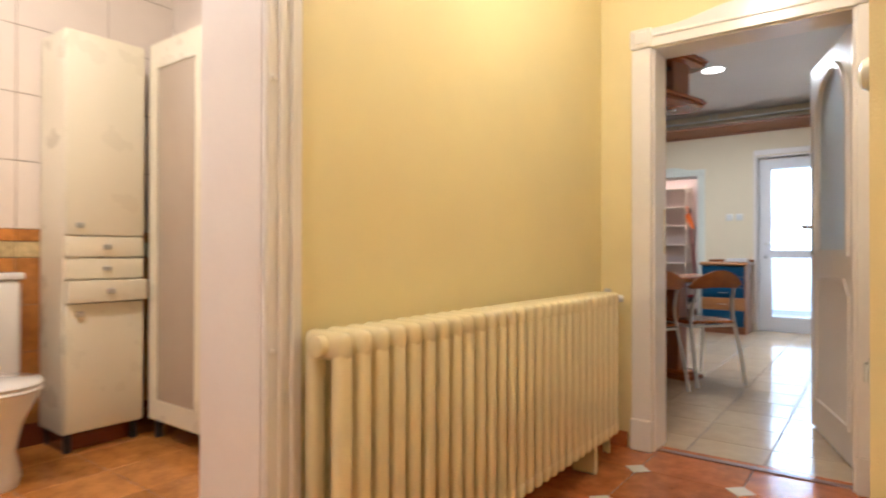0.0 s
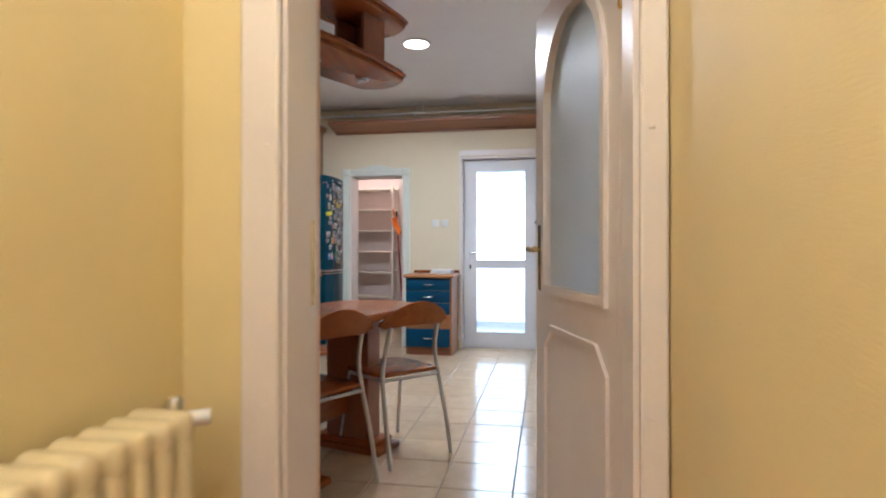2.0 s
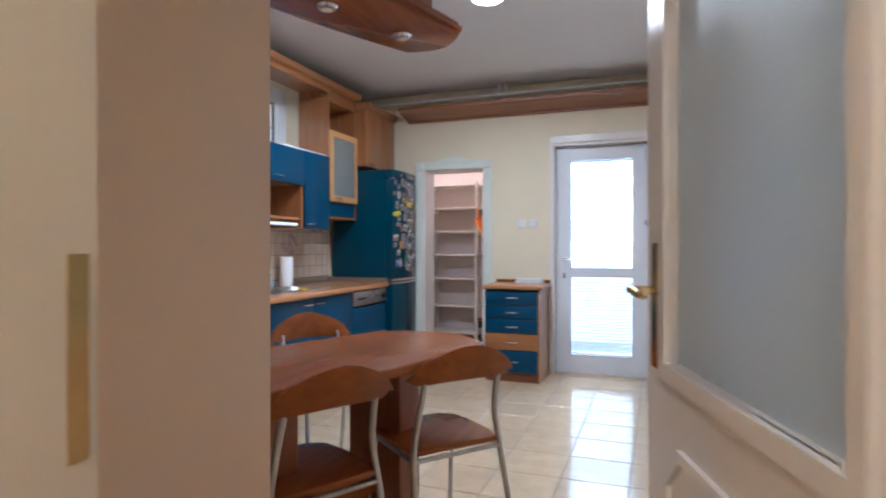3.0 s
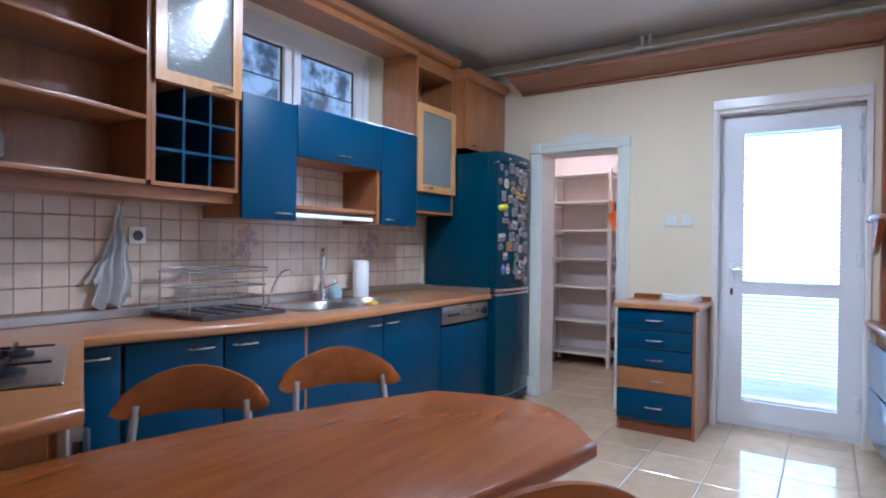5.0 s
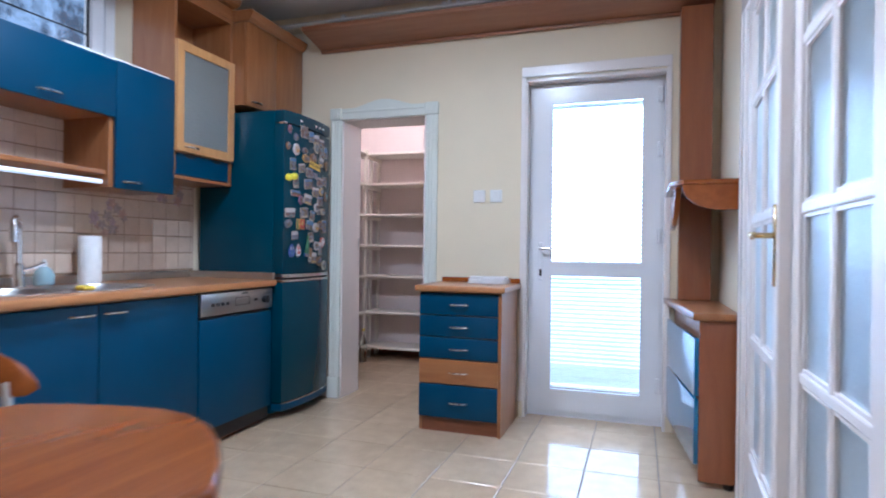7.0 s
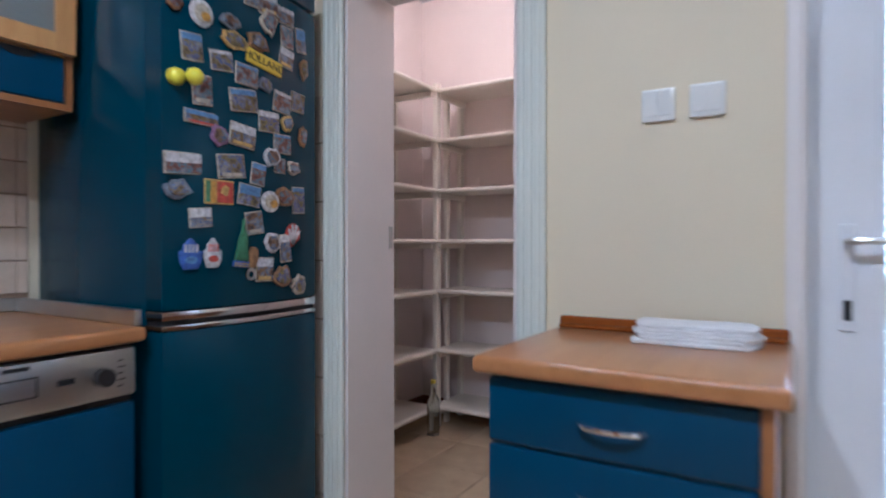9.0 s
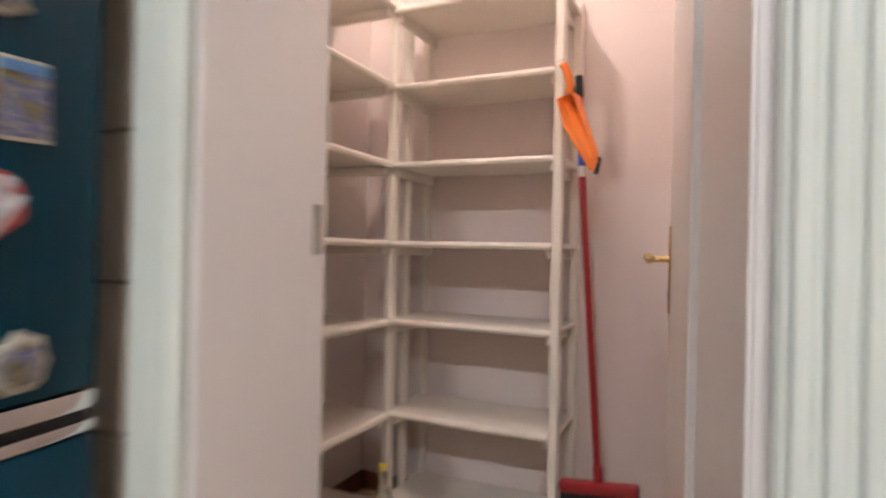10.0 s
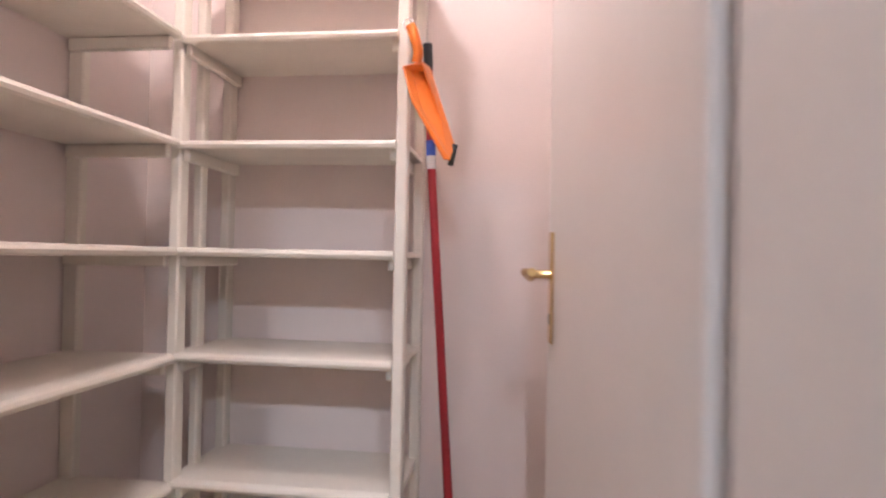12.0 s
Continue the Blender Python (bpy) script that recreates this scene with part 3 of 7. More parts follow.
# white glazed double doors in the kitchen's right wall
def glazed_doors():
    x0, x1 = 0.522, 0.560
    fr = thing("door_frame_4", (KX1, 5.02, 0), "white gloss frame of the glazed double doors", "door frame", kind="structure")
    for a, b in ((4.13, 4.295), (5.925, 6.03)):
        part("casing_board", box_bm(KX1 - 0.026, KX1, a, b, 0, 2.06, 0.006), CASING, fr)
        for k in (0.5,):
            c = a + (b - a) * k
            part("reed", box_bm(KX1 - 0.034, KX1 - 0.026, c - 0.012, c + 0.012, 0.0, 2.05, 0.004), CASING, fr)
    part("jamb", box_bm(KX1 - 0.004, KX1 + 0.14, 4.298, 4.383, 0, 2.06), CASING, fr)
    part("jamb", box_bm(KX1 - 0.004, KX1 + 0.14, 5.845, 5.922, 0, 2.06), CASING, fr)
    part("header", box_bm(KX1 - 0.026, KX1, 4.13, 6.03, 2.06, 2.15, 0.006), CASING, fr)
    for name, y0, y1, lv in (("door_3", 4.388, 5.110, False), ("door_4", 5.116, 5.840, True)):
        t = thing(name, ((x0 + x1) / 2, (y0 + y1) / 2, 0), "white painted glazed door leaf standing slightly ajar, with eight panes" if lv else "white painted closed glazed door leaf with eight panes", "door", kind="structure")
        s0, s1 = (0.075, 0.10) if lv else (0.125, 0.075)
        a0, b0 = y0 + s0, y1 - s1
        levels = [0.28, 0.715, 1.17, 1.625, 1.98]
        part("stile", box_bm(x0, x1, y0, a0, 0.012, 2.05, 0.005), LEAF, t)
        part("stile", box_bm(x0, x1, b0, y1, 0.012, 2.05, 0.005), LEAF, t)
        part("bottom_rail", box_bm(x0, x1, a0, b0, 0.012, 0.28, 0.005), LEAF, t)
        part("top_rail", box_bm(x0, x1, a0, b0, 1.98, 2.05, 0.005), LEAF, t)
        mid = (a0 + b0) / 2
        part("muntin", box_bm(x0 + 0.004, x1 - 0.004, mid - 0.016, mid + 0.016, 0.28, 1.98, 0.006, 2), LEAF, t)
        for z in levels[1:-1]:
            part("muntin", box_bm(x0 + 0.003, x1 - 0.003, a0, b0, z - 0.016, z + 0.016, 0.006, 2), LEAF, t)
        for a, b in ((a0, mid), (mid, b0)):
            for z0, z1 in zip(levels, levels[1:]):
                bead = ring_bm([(a + 0.012, z0 + 0.012), (b - 0.012, z0 + 0.012), (b - 0.012, z1 - 0.012), (a + 0.012, z1 - 0.012)],
                               [(a + 0.026, z0 + 0.026), (b - 0.026, z0 + 0.026), (b - 0.026, z1 - 0.026), (a + 0.026, z1 - 0.026)], "yz", x0 + 0.008, x1 - 0.008)
                part("glazing_bead", bead, LEAF, t)
                p = part("pane", box_bm(x0 + 0.017, x0 + 0.022, a + 0.02, b - 0.02, z0 + 0.02, z1 - 0.02), OBSCURE, t)
                p.visible_shadow = False
        if lv:
            lever(t, x0, y0 + 0.035, 1.10, -1, 0.10)
            hinge = Matrix.Translation((x1, y1, 0))
            t.matrix_basis = hinge @ pose(0, 0, 0, 0, 0, -2.8) @ hinge.inverted() @ t.matrix_basis
        else:
            for z in (0.30, 1.05, 1.75):
                part("hinge", lathe_bm([(0.007, z), (0.011, z + 0.005), (0.011, z + 0.105), (0.007, z + 0.11)], x0 - 0.002, 4.336, 10), BRASS, t, "worn brass hinge", True)


glazed_doors()


# ---------------------------------------------------------------- balcony door with blinds
def balcony_door():
    y0, y1 = 6.965, 7.03
    fr = thing("door_frame_5", (-0.155, KY1, 0), "white painted trim round the balcony door", "door frame", kind="structure")
    for a, b in ((-0.60, -0.568), (0.258, 0.285)):
        part("trim_board", box_bm(a, b, KY1 - 0.012, KY1, 0.10, 2.134, 0.003), CASING, fr)
    part("trim_board", box_bm(-0.60, 0.285, KY1 - 0.012, KY1, 2.135, 2.20, 0.003), CASING, fr)
    part("plaster_reveal", join(box_bm(-0.578, -0.560, KY1, y0, 0, 2.125), box_bm(0.252, 0.268, KY1, y0, 0, 2.125), box_bm(-0.575, 0.265, KY1, y0, 2.108, 2.128)), CASING, fr)
    t = thing("door_5", (-0.155, y0, 0), "white plastic balcony door with venetian blinds behind its glass", "door", kind="structure")
    part("outer_frame", ring_bm([(-0.575, 0.0), (0.265, 0.0), (0.265, 2.125), (-0.575, 2.125)], [(-0.53, 0.045), (0.22, 0.045), (0.22, 2.08), (-0.53, 2.08)], "xz", y0 + 0.012, y1), PVC, t)
    part("sash", join(ring_bm([(-0.54, 0.035), (0.23, 0.035), (0.23, 2.09), (-0.54, 2.09)], [(-0.425, 0.16), (0.135, 0.16), (0.135, 1.99), (-0.425, 1.99)], "xz", y0, y1 - 0.01),
                      box_bm(-0.43, 0.14, y0 + 0.002, y1 - 0.012, 0.905, 0.965)), PVC, t)
    for z0, z1 in ((0.165, 0.90), (0.97, 1.985)):
        part("glazing_bead", ring_bm([(-0.43, z0 - 0.006), (0.14, z0 - 0.006), (0.14, z1 + 0.006), (-0.43, z1 + 0.006)], [(-0.413, z0 + 0.01), (0.123, z0 + 0.01), (0.123, z1 - 0.01), (-0.413, z1 - 0.01)], "xz", y0 - 0.006, y0 + 0.01), PVC, t)
        p = part("pane", box_bm(-0.43, 0.14, y0 + 0.02, y0 + 0.026, z0, z1), CLEAR, t)
        p.visible_shadow = False
    pl = part("handle_plate", box_bm(-0.497, -0.467, y0 - 0.008, y0, 0.86, 1.10, 0.003), PVC, t)
    part("lever", tube_bm(smooth_line([(-0.482, y0 - 0.005, 1.06), (-0.482, y0 - 0.045, 1.06), (-0.45, y0 - 0.055, 1.062), (-0.37, y0 - 0.05, 1.058)], 5), 0.008, 8), STEEL, pl, "", True)
    part("lock_cylinder", box_bm(-0.49, -0.474, y0 - 0.012, y0 - 0.008, 0.885, 0.93, 0.002), BLACK, pl)
    for z in (0.20, 1.10, 1.62, 1.95):
        part("hinge", box_bm(0.212, 0.236, y0 - 0.016, y0, z, z + 0.09, 0.004), PVC, t)
    b = thing("venetian_blind", (-0.145, y1 + 0.03, 1.0), "white slatted venetian blind hanging behind the balcony door glass", "blind")
    part("head_rail", box_bm(-0.425, 0.135, y1 + 0.012, y1 + 0.05, 1.965, 1.99, 0.003), WHITEPL, b)
    part("bottom_rail", box_bm(-0.425, 0.135, y1 + 0.018, y1 + 0.042, 0.17, 0.185, 0.003), WHITEPL, b)
    bm = box_bm(-0.283, 0.283, -0.0135, 0.0135, -0.0004, 0.0004)
    me = bpy.data.meshes.new("slat")
    bm.to_mesh(me)
    me.materials.append(SLAT)
    for i in range(64):
        z = 0.20 + i * 0.0278
        s = new("slat", me)
        s.parent = b
        s.matrix_basis = pose(0, 0, z - 1.0, 58 + 3 * math.sin(i * 2.3) if z < 0.94 else 30)
    for x in (-0.36, 0.07):
        part("ladder_cord", tube_bm([(x, y1 + 0.031, 0.18), (x, y1 + 0.031, 1.97)], 0.0012, 5), WHITEPL, b)


def slat_mat():
    m = bpy.data.materials.new("white_translucent_slat")
    m.use_nodes = True
    n, l = m.node_tree.nodes, m.node_tree.links
    tr, mx = n.new("ShaderNodeBsdfTranslucent"), n.new("ShaderNodeMixShader")
    tr.inputs[0].default_value = (0.92, 0.90, 0.90, 1)
    n["Principled BSDF"].inputs["Base Color"].default_value = (0.62, 0.66, 0.72, 1)
    n["Principled BSDF"].inputs["Roughness"].default_value = 0.4
    mx.inputs[0].default_value = 0.4
    l.new(n["Principled BSDF"].outputs[0], mx.inputs[1])
    l.new(tr.outputs[0], mx.inputs[2])
    l.new(mx.outputs[0], n["Material Output"].inputs[0])
    return m


SLAT = slat_mat()
balcony_door()


def outside():
    """Bright overcast distance beyond the balcony and the high window."""
    def tree_sky(name, lo, hi, strength):
        m = bpy.data.materials.new(name)
        m.use_nodes = True
        n, l = m.node_tree.nodes, m.node_tree.links
        geo, t, r = n.new("ShaderNodeNewGeometry"), n.new("ShaderNodeTexNoise"), n.new("ShaderNodeValToRGB")
        t.inputs["Scale"].default_value, t.inputs["Detail"].default_value, t.inputs["Roughness"].default_value = 0.55, 9, 0.72
        l.new(geo.outputs["Position"], t.inputs["Vector"])
        r.color_ramp.elements[0].position, r.color_ramp.elements[1].position = 0.43, 0.58
        r.color_ramp.elements[0].color, r.color_ramp.elements[1].color = (*lo, 1), (*hi, 1)
        l.new(t.outputs[0], r.inputs[0])
        e = n.new("ShaderNodeEmission")
        e.inputs[1].default_value = strength
        l.new(r.outputs[0], e.inputs[0])
        l.new(e.outputs[0], n["Material Output"].inputs[0])
        return m
    tagged(mesh_ob("backdrop", box_bm(-30, 30, 40, 40.1, -0.5, 22), tree_sky("bright_overcast", (0.64, 0.79, 1.0), (0.84, 0.92, 1.0), 3.2)), "bright hazy white distance beyond the balcony", "backdrop", kind="structure")
    tagged(mesh_ob("backdrop", box_bm(-30, -29.9, -5, 40, -0.5, 22), tree_sky("bare_trees_sky", (0.10, 0.14, 0.20), (0.50, 0.68, 0.95), 0.75)), "blue sky behind bare tree branches", "backdrop", kind="structure")


outside()


# ---------------------------------------------------------------- high kitchen window
def high_window():
    x0, x1 = -2.785, -2.730
    t = thing("window_1", (-2.760, 5.03, 1.9), "white plastic kitchen window with two barred panes above the cupboards", "window", kind="structure")
    part("window_frame", ring_bm([(4.28, 1.90), (5.78, 1.90), (5.78, 2.54), (4.28, 2.54)], [(4.34, 1.955), (5.72, 1.955), (5.72, 2.485), (4.34, 2.485)], "yz", x0, x1), PVC, t)
    part("mullion", box_bm(x0 - 0.002, x1 + 0.002, 5.02, 5.08, 1.95, 2.49), PVC, t)
    for a, b in ((4.40, 4.985), (5.115, 5.625)):
        s = part("sash", ring_bm([(a - 0.07, 1.945), (b + 0.07, 1.945), (b + 0.07, 2.495), (a - 0.07, 2.495)], [(a, 2.01), (b, 2.01), (b, 2.40), (a, 2.40)], "yz", x0 + 0.006, x1 + 0.014), PVC, t)
        p = part("pane", box_bm(-2.765, -2.760, a - 0.005, b + 0.005, 2.005, 2.405), CLEAR, s)
        p.visible_shadow = False
        part("gasket", ring_bm([(a - 0.002, 2.008), (b + 0.002, 2.008), (b + 0.002, 2.402), (a - 0.002, 2.402)], [(a + 0.008, 2.018), (b - 0.008, 2.018), (b - 0.008, 2.392), (a + 0.008, 2.392)], "yz", -2.752, -2.740), BLACK, s)
        part("glazing_bar", box_bm(-2.759, -2.754, a, b, 2.19, 2.197), BLACK, s)
    part("window_sill", box_bm(-2.730, KX0 + 0.02, 4.28, 5.78, 1.90, 1.915), PVC, t)


high_window()


# ---------------------------------------------------------------- kitchen: base units and worktop
def base_unit(name, y0, y1, doors, label):
    t = thing(name, (-2.2, (y0 + y1) / 2, 0), label, "cabinet", "blue base cabinets")
    part("body", box_bm(KX0 + 0.01, -1.99, y0 + 0.002, y1 - 0.002, 0.10, 0.70 if name == "sink_cabinet" else 0.812), BEECH, t)
    part("plinth", box_bm(-2.06, -2.04, y0, y1, 0.0, 0.10), DARKWOOD, t)
    part("top_rail", box_bm(-2.012, -1.99, y0 + 0.002, y1 - 0.002, 0.70, 0.812), BEECH, t)
    w = (y1 - y0) / doors
    for k in range(doors):
        a, b = y0 + k * w + 0.003, y0 + (k + 1) * w - 0.003
        d = part("door", box_bm(-1.988, -1.967, a, b, 0.105, 0.805, 0.005, 2), BLUE, t, "blue lacquered door", True)
        c = b - 0.075 if k % 2 == 0 and doors > 1 else a + 0.075
        bow_handle(d, (-1.967, c, 0.765), (0, 1, 0), (1, 0, 0))
    return t


base_unit("sink_cabinet", 4.48, 5.61, 2, "blue lacquered two-door sink cabinet with chrome handles")


def turned_unit(name, p, q, doors, label):
    """A base unit whose front runs from p to q (plan points), seen from the side of the room."""
    v = Vector((q[0] - p[0], q[1] - p[1], 0))
    L = v.length
    t = new(name)
    tagged(t, label, "cabinet", "blue base cabinets")
    part("body", box_bm(0.002, L - 0.002, 0.026, 0.30, 0.10, 0.812), BEECH, t)
    part("plinth", box_bm(0, L, 0.07, 0.09, 0, 0.10), DARKWOOD, t)
    w = L / doors
    for k in range(doors):
        a, b = k * w + 0.003, (k + 1) * w - 0.003
        d = part("door", box_bm(a, b, 0.0, 0.021, 0.105, 0.805, 0.005, 2), BLUE, t, "blue lacquered door", True)
        bow_handle(d, ((b - 0.09) if k == 0 else (a + 0.09), 0.0, 0.765), (1, 0, 0), (0, -1, 0), 0.12)
    t.matrix_basis = pose(p[0], p[1], 0, 0, 0, math.degrees(math.atan2(v.y, v.x)))
    return t


turned_unit("corner_cabinet", (-2.148, 3.725), (-1.945, 4.455), 2, "dark blue lacquered two-door cabinet set at an angle")
turned_unit("narrow_cabinet", (-2.176, 3.585), (-2.152, 3.72), 1, "narrow blue lacquered cabinet beside the oven")
solid("filler_post", box_bm(-2.10, -1.958, 4.456, 4.479, 0.0, 0.812, 0.003), BEECH, "upright beech post between blue cabinets", "post")


BOWLS = ((-2.235, 4.85, 0.165, 0.190), (-2.235, 5.25, 0.165, 0.175))


def oval(cx, cy, rx, ry, n=28, p=3.0):
    out = []
    for i in range(n):
        a = 2 * math.pi * i / n
        c, s = math.cos(a), math.sin(a)
        out.append((cx + rx * math.copysign(abs(c) ** (2 / p), c), cy + ry * math.copysign(abs(s) ** (2 / p), s)))
    return out


def worktop():
    edge = [(KX0 + 0.004, 6.232), (-1.945, 6.232), (-1.915, 4.48), (-2.108, 3.725), (-2.135, 3.575), (-1.20, 3.145), (-1.185, 3.03), (-1.20, KY0 + 0.002), (KX0 + 0.004, KY0 + 0.002)]
    t = thing("worktop", (-2.2, 4.4, 0.815), "beech laminate kitchen worktop with rounded front edge", "worktop")
    slab_top = part("slab", prism_bm(edge, "xy", 0.815, 0.855, 0.012, 3), WORKTOP, t, "", True)
    cutter = mesh_ob("cutter", join(*[prism_bm(oval(cx, cy, rx, ry, 28, 2.4), "xy", 0.7, 1.0) for cx, cy, rx, ry in BOWLS]), WORKTOP)
    mod = slab_top.modifiers.new("bowls", "BOOLEAN")
    mod.object, mod.solver = cutter, "EXACT"
    bpy.context.view_layer.update()
    cut = bpy.data.meshes.new_from_object(slab_top.evaluated_get(bpy.context.evaluated_depsgraph_get()))
    slab_top.modifiers.clear()
    slab_top.data = cut
    bpy.data.objects.remove(cutter)
    part("upstand", box_bm(KX0 + 0.003, KX0 + 0.018, 2.60, 6.215, 0.855, 0.895, 0.003), STEEL, t, "aluminium upstand strip")
    part("upstand", box_bm(KX0 + 0.018, -1.955, 6.212, 6.229, 0.855, 0.895, 0.003), STEEL, t, "aluminium upstand strip")


worktop()


def cooker():
    """Built-in oven under a hob in the angled end of the worktop."""
    t = new("oven")
    tagged(t, "built-in oven with steel front and knobs under the hob", "oven")
    part("body", box_bm(0.14, 0.80, 0.03, 0.46, 0.10, 0.81), BEECH, t)
    part("front", box_bm(0.15, 0.75, 0.008, 0.03, 0.12, 0.66, 0.004), BLACK, t, "black glass oven door")
    panel = part("control_panel", box_bm(0.15, 0.75, 0.004, 0.03, 0.67, 0.80, 0.004), STEEL, t)
    for k in range(5):
        part("knob", tube_bm([(0.23 + 0.11 * k, 0.006, 0.735), (0.23 + 0.11 * k, -0.022, 0.735)], 0.018, 12), STEEL, panel, "", True)
    part("handle", tube_bm([(0.2, 0.01, 0.61), (0.2, -0.03, 0.61), (0.70, -0.03, 0.61), (0.70, 0.01, 0.61)], 0.009, 8), STEEL, t, "", True)
    part("plinth", box_bm(0.02, 0.90, 0.06, 0.08, 0, 0.10), DARKWOOD, t)
    t.matrix_basis = pose(-1.22, 3.125, 0, 0, 0, 154.8)
    s = thing("end_panel", (-1.23, 2.85, 0), "beech end panel below the hob worktop", "panel")
    part("board", box_bm(-1.245, -1.225, 2.56, 3.09, 0, 0.813, 0.002), BEECH, s)
    h = new("hob")
    tagged(h, "steel gas hob with burners set in the worktop", "hob")
    part("plate", box_bm(-0.29, 0.29, -0.25, 0.25, 0.0, 0.008, 0.004), STEEL, h)
    for u in (-0.14, 0.14):
        for v in (-0.12, 0.12):
            part("burner", lathe_bm([(0.05, 0.008), (0.05, 0.018), (0.03, 0.022), (0.03, 0.028)], u, v, 18), BLACK, h, "", True)
            part("pan_support", join(box_bm(u - 0.1, u + 0.1, v - 0.004, v + 0.004, 0.03, 0.036), box_bm(u - 0.004, u + 0.004, v - 0.1, v + 0.1, 0.03, 0.036), box_bm(u - 0.1, u - 0.092, v - 0.004, v + 0.004, 0.008, 0.03), box_bm(u + 0.092, u + 0.1, v - 0.004, v + 0.004, 0.008, 0.03)), BLACK, h)
    h.matrix_basis = pose(-1.80, 3.10, 0.8555, 0, 0, -24.5)


cooker()


def hood():
    t = new("cooker_hood")
    tagged(t, "brushed steel chimney cooker hood above the hob", "cooker hood")
    part("lip", box_bm(-0.29, 0.29, -0.21, 0.21, 1.43, 1.50, 0.006), STEEL, t)
    bm = bmesh.new()
    lo = [bm.verts.new(p) for p in ((-0.285, -0.205, 1.50), (0.285, -0.205, 1.50), (0.285, 0.205, 1.50), (-0.285, 0.205, 1.50))]
    hi = [bm.verts.new(p) for p in ((-0.11, -0.20, 1.78), (0.11, -0.20, 1.78), (0.11, 0.05, 1.78), (-0.11, 0.05, 1.78))]
    for i in range(4):
        bm.faces.new((lo[i], lo[(i + 1) % 4], hi[(i + 1) % 4], hi[i]))
    bm.faces.new(hi)
    bmesh.ops.recalc_face_normals(bm, faces=bm.faces[:])
    part("canopy", bm, STEEL, t)
    part("chimney", box_bm(-0.11, 0.11, -0.20, 0.05, 1.78, TOP, 0.003), STEEL, t)
    part("filter", box_bm(-0.25, 0.25, -0.17, 0.17, 1.424, 1.430), BLACK, t)
    t.matrix_basis = pose(-1.70, 2.93, 0, 0, 0, -24.5)


hood()


def dishwasher():
    t = thing("dishwasher", (-2.2, 5.92, 0), "blue fronted dishwasher with steel control panel and black dial", "dishwasher")
    y0, y1 = 5.615, 6.222
    part("body", box_bm(KX0 + 0.02, -1.99, y0 + 0.002, y1 - 0.002, 0.03, 0.812), DARK, t)
    part("door", box_bm(-1.988, -1.967, y0 + 0.004, y1 - 0.004, 0.105, 0.672, 0.006, 2), BLUE, t, "blue lacquered front", True)
    p = part("control_panel", box_bm(-1.986, -1.962, y0 + 0.004, y1 - 0.004, 0.69, 0.805, 0.006, 2), STEEL, t, "brushed steel control panel", True)
    part("dial", tube_bm([(-1.962, 6.135, 0.745), (-1.938, 6.135, 0.745)], 0.021, 16), BLACK, p, "black round dial", True)
    part("display", ring_bm([(5.88, 0.727), (6.0, 0.727), (6.0, 0.772), (5.88, 0.772)], [(5.883, 0.73), (5.997, 0.73), (5.997, 0.769), (5.883, 0.769)], "yz", -1.962, -1.9605), BLACK, p)
    part("badge", box_bm(-1.962, -1.9605, 5.935, 5.985, 0.788, 0.797), BLACK, p)
    part("badge", box_bm(-1.962, -1.9605, 6.04, 6.075, 0.742, 0.755, 0.0), BLACK, p)
    for k in range(4):
        part("button", tube_bm([(-1.962, 5.70 + 0.037 * k, 0.745), (-1.953, 5.70 + 0.037 * k, 0.745)], 0.009, 10), BLACK, p, "", True)
    for k in range(5):
        part("printed_mark", box_bm(-1.962, -1.9612, 6.172, 6.185 + 0.006 * (k % 2), 0.715 + 0.015 * k, 0.7185 + 0.015 * k), BLACK, p)
    part("plinth", box_bm(-2.06, -2.04, y0, y1, 0.0, 0.10), DARKWOOD, t)


dishwasher()


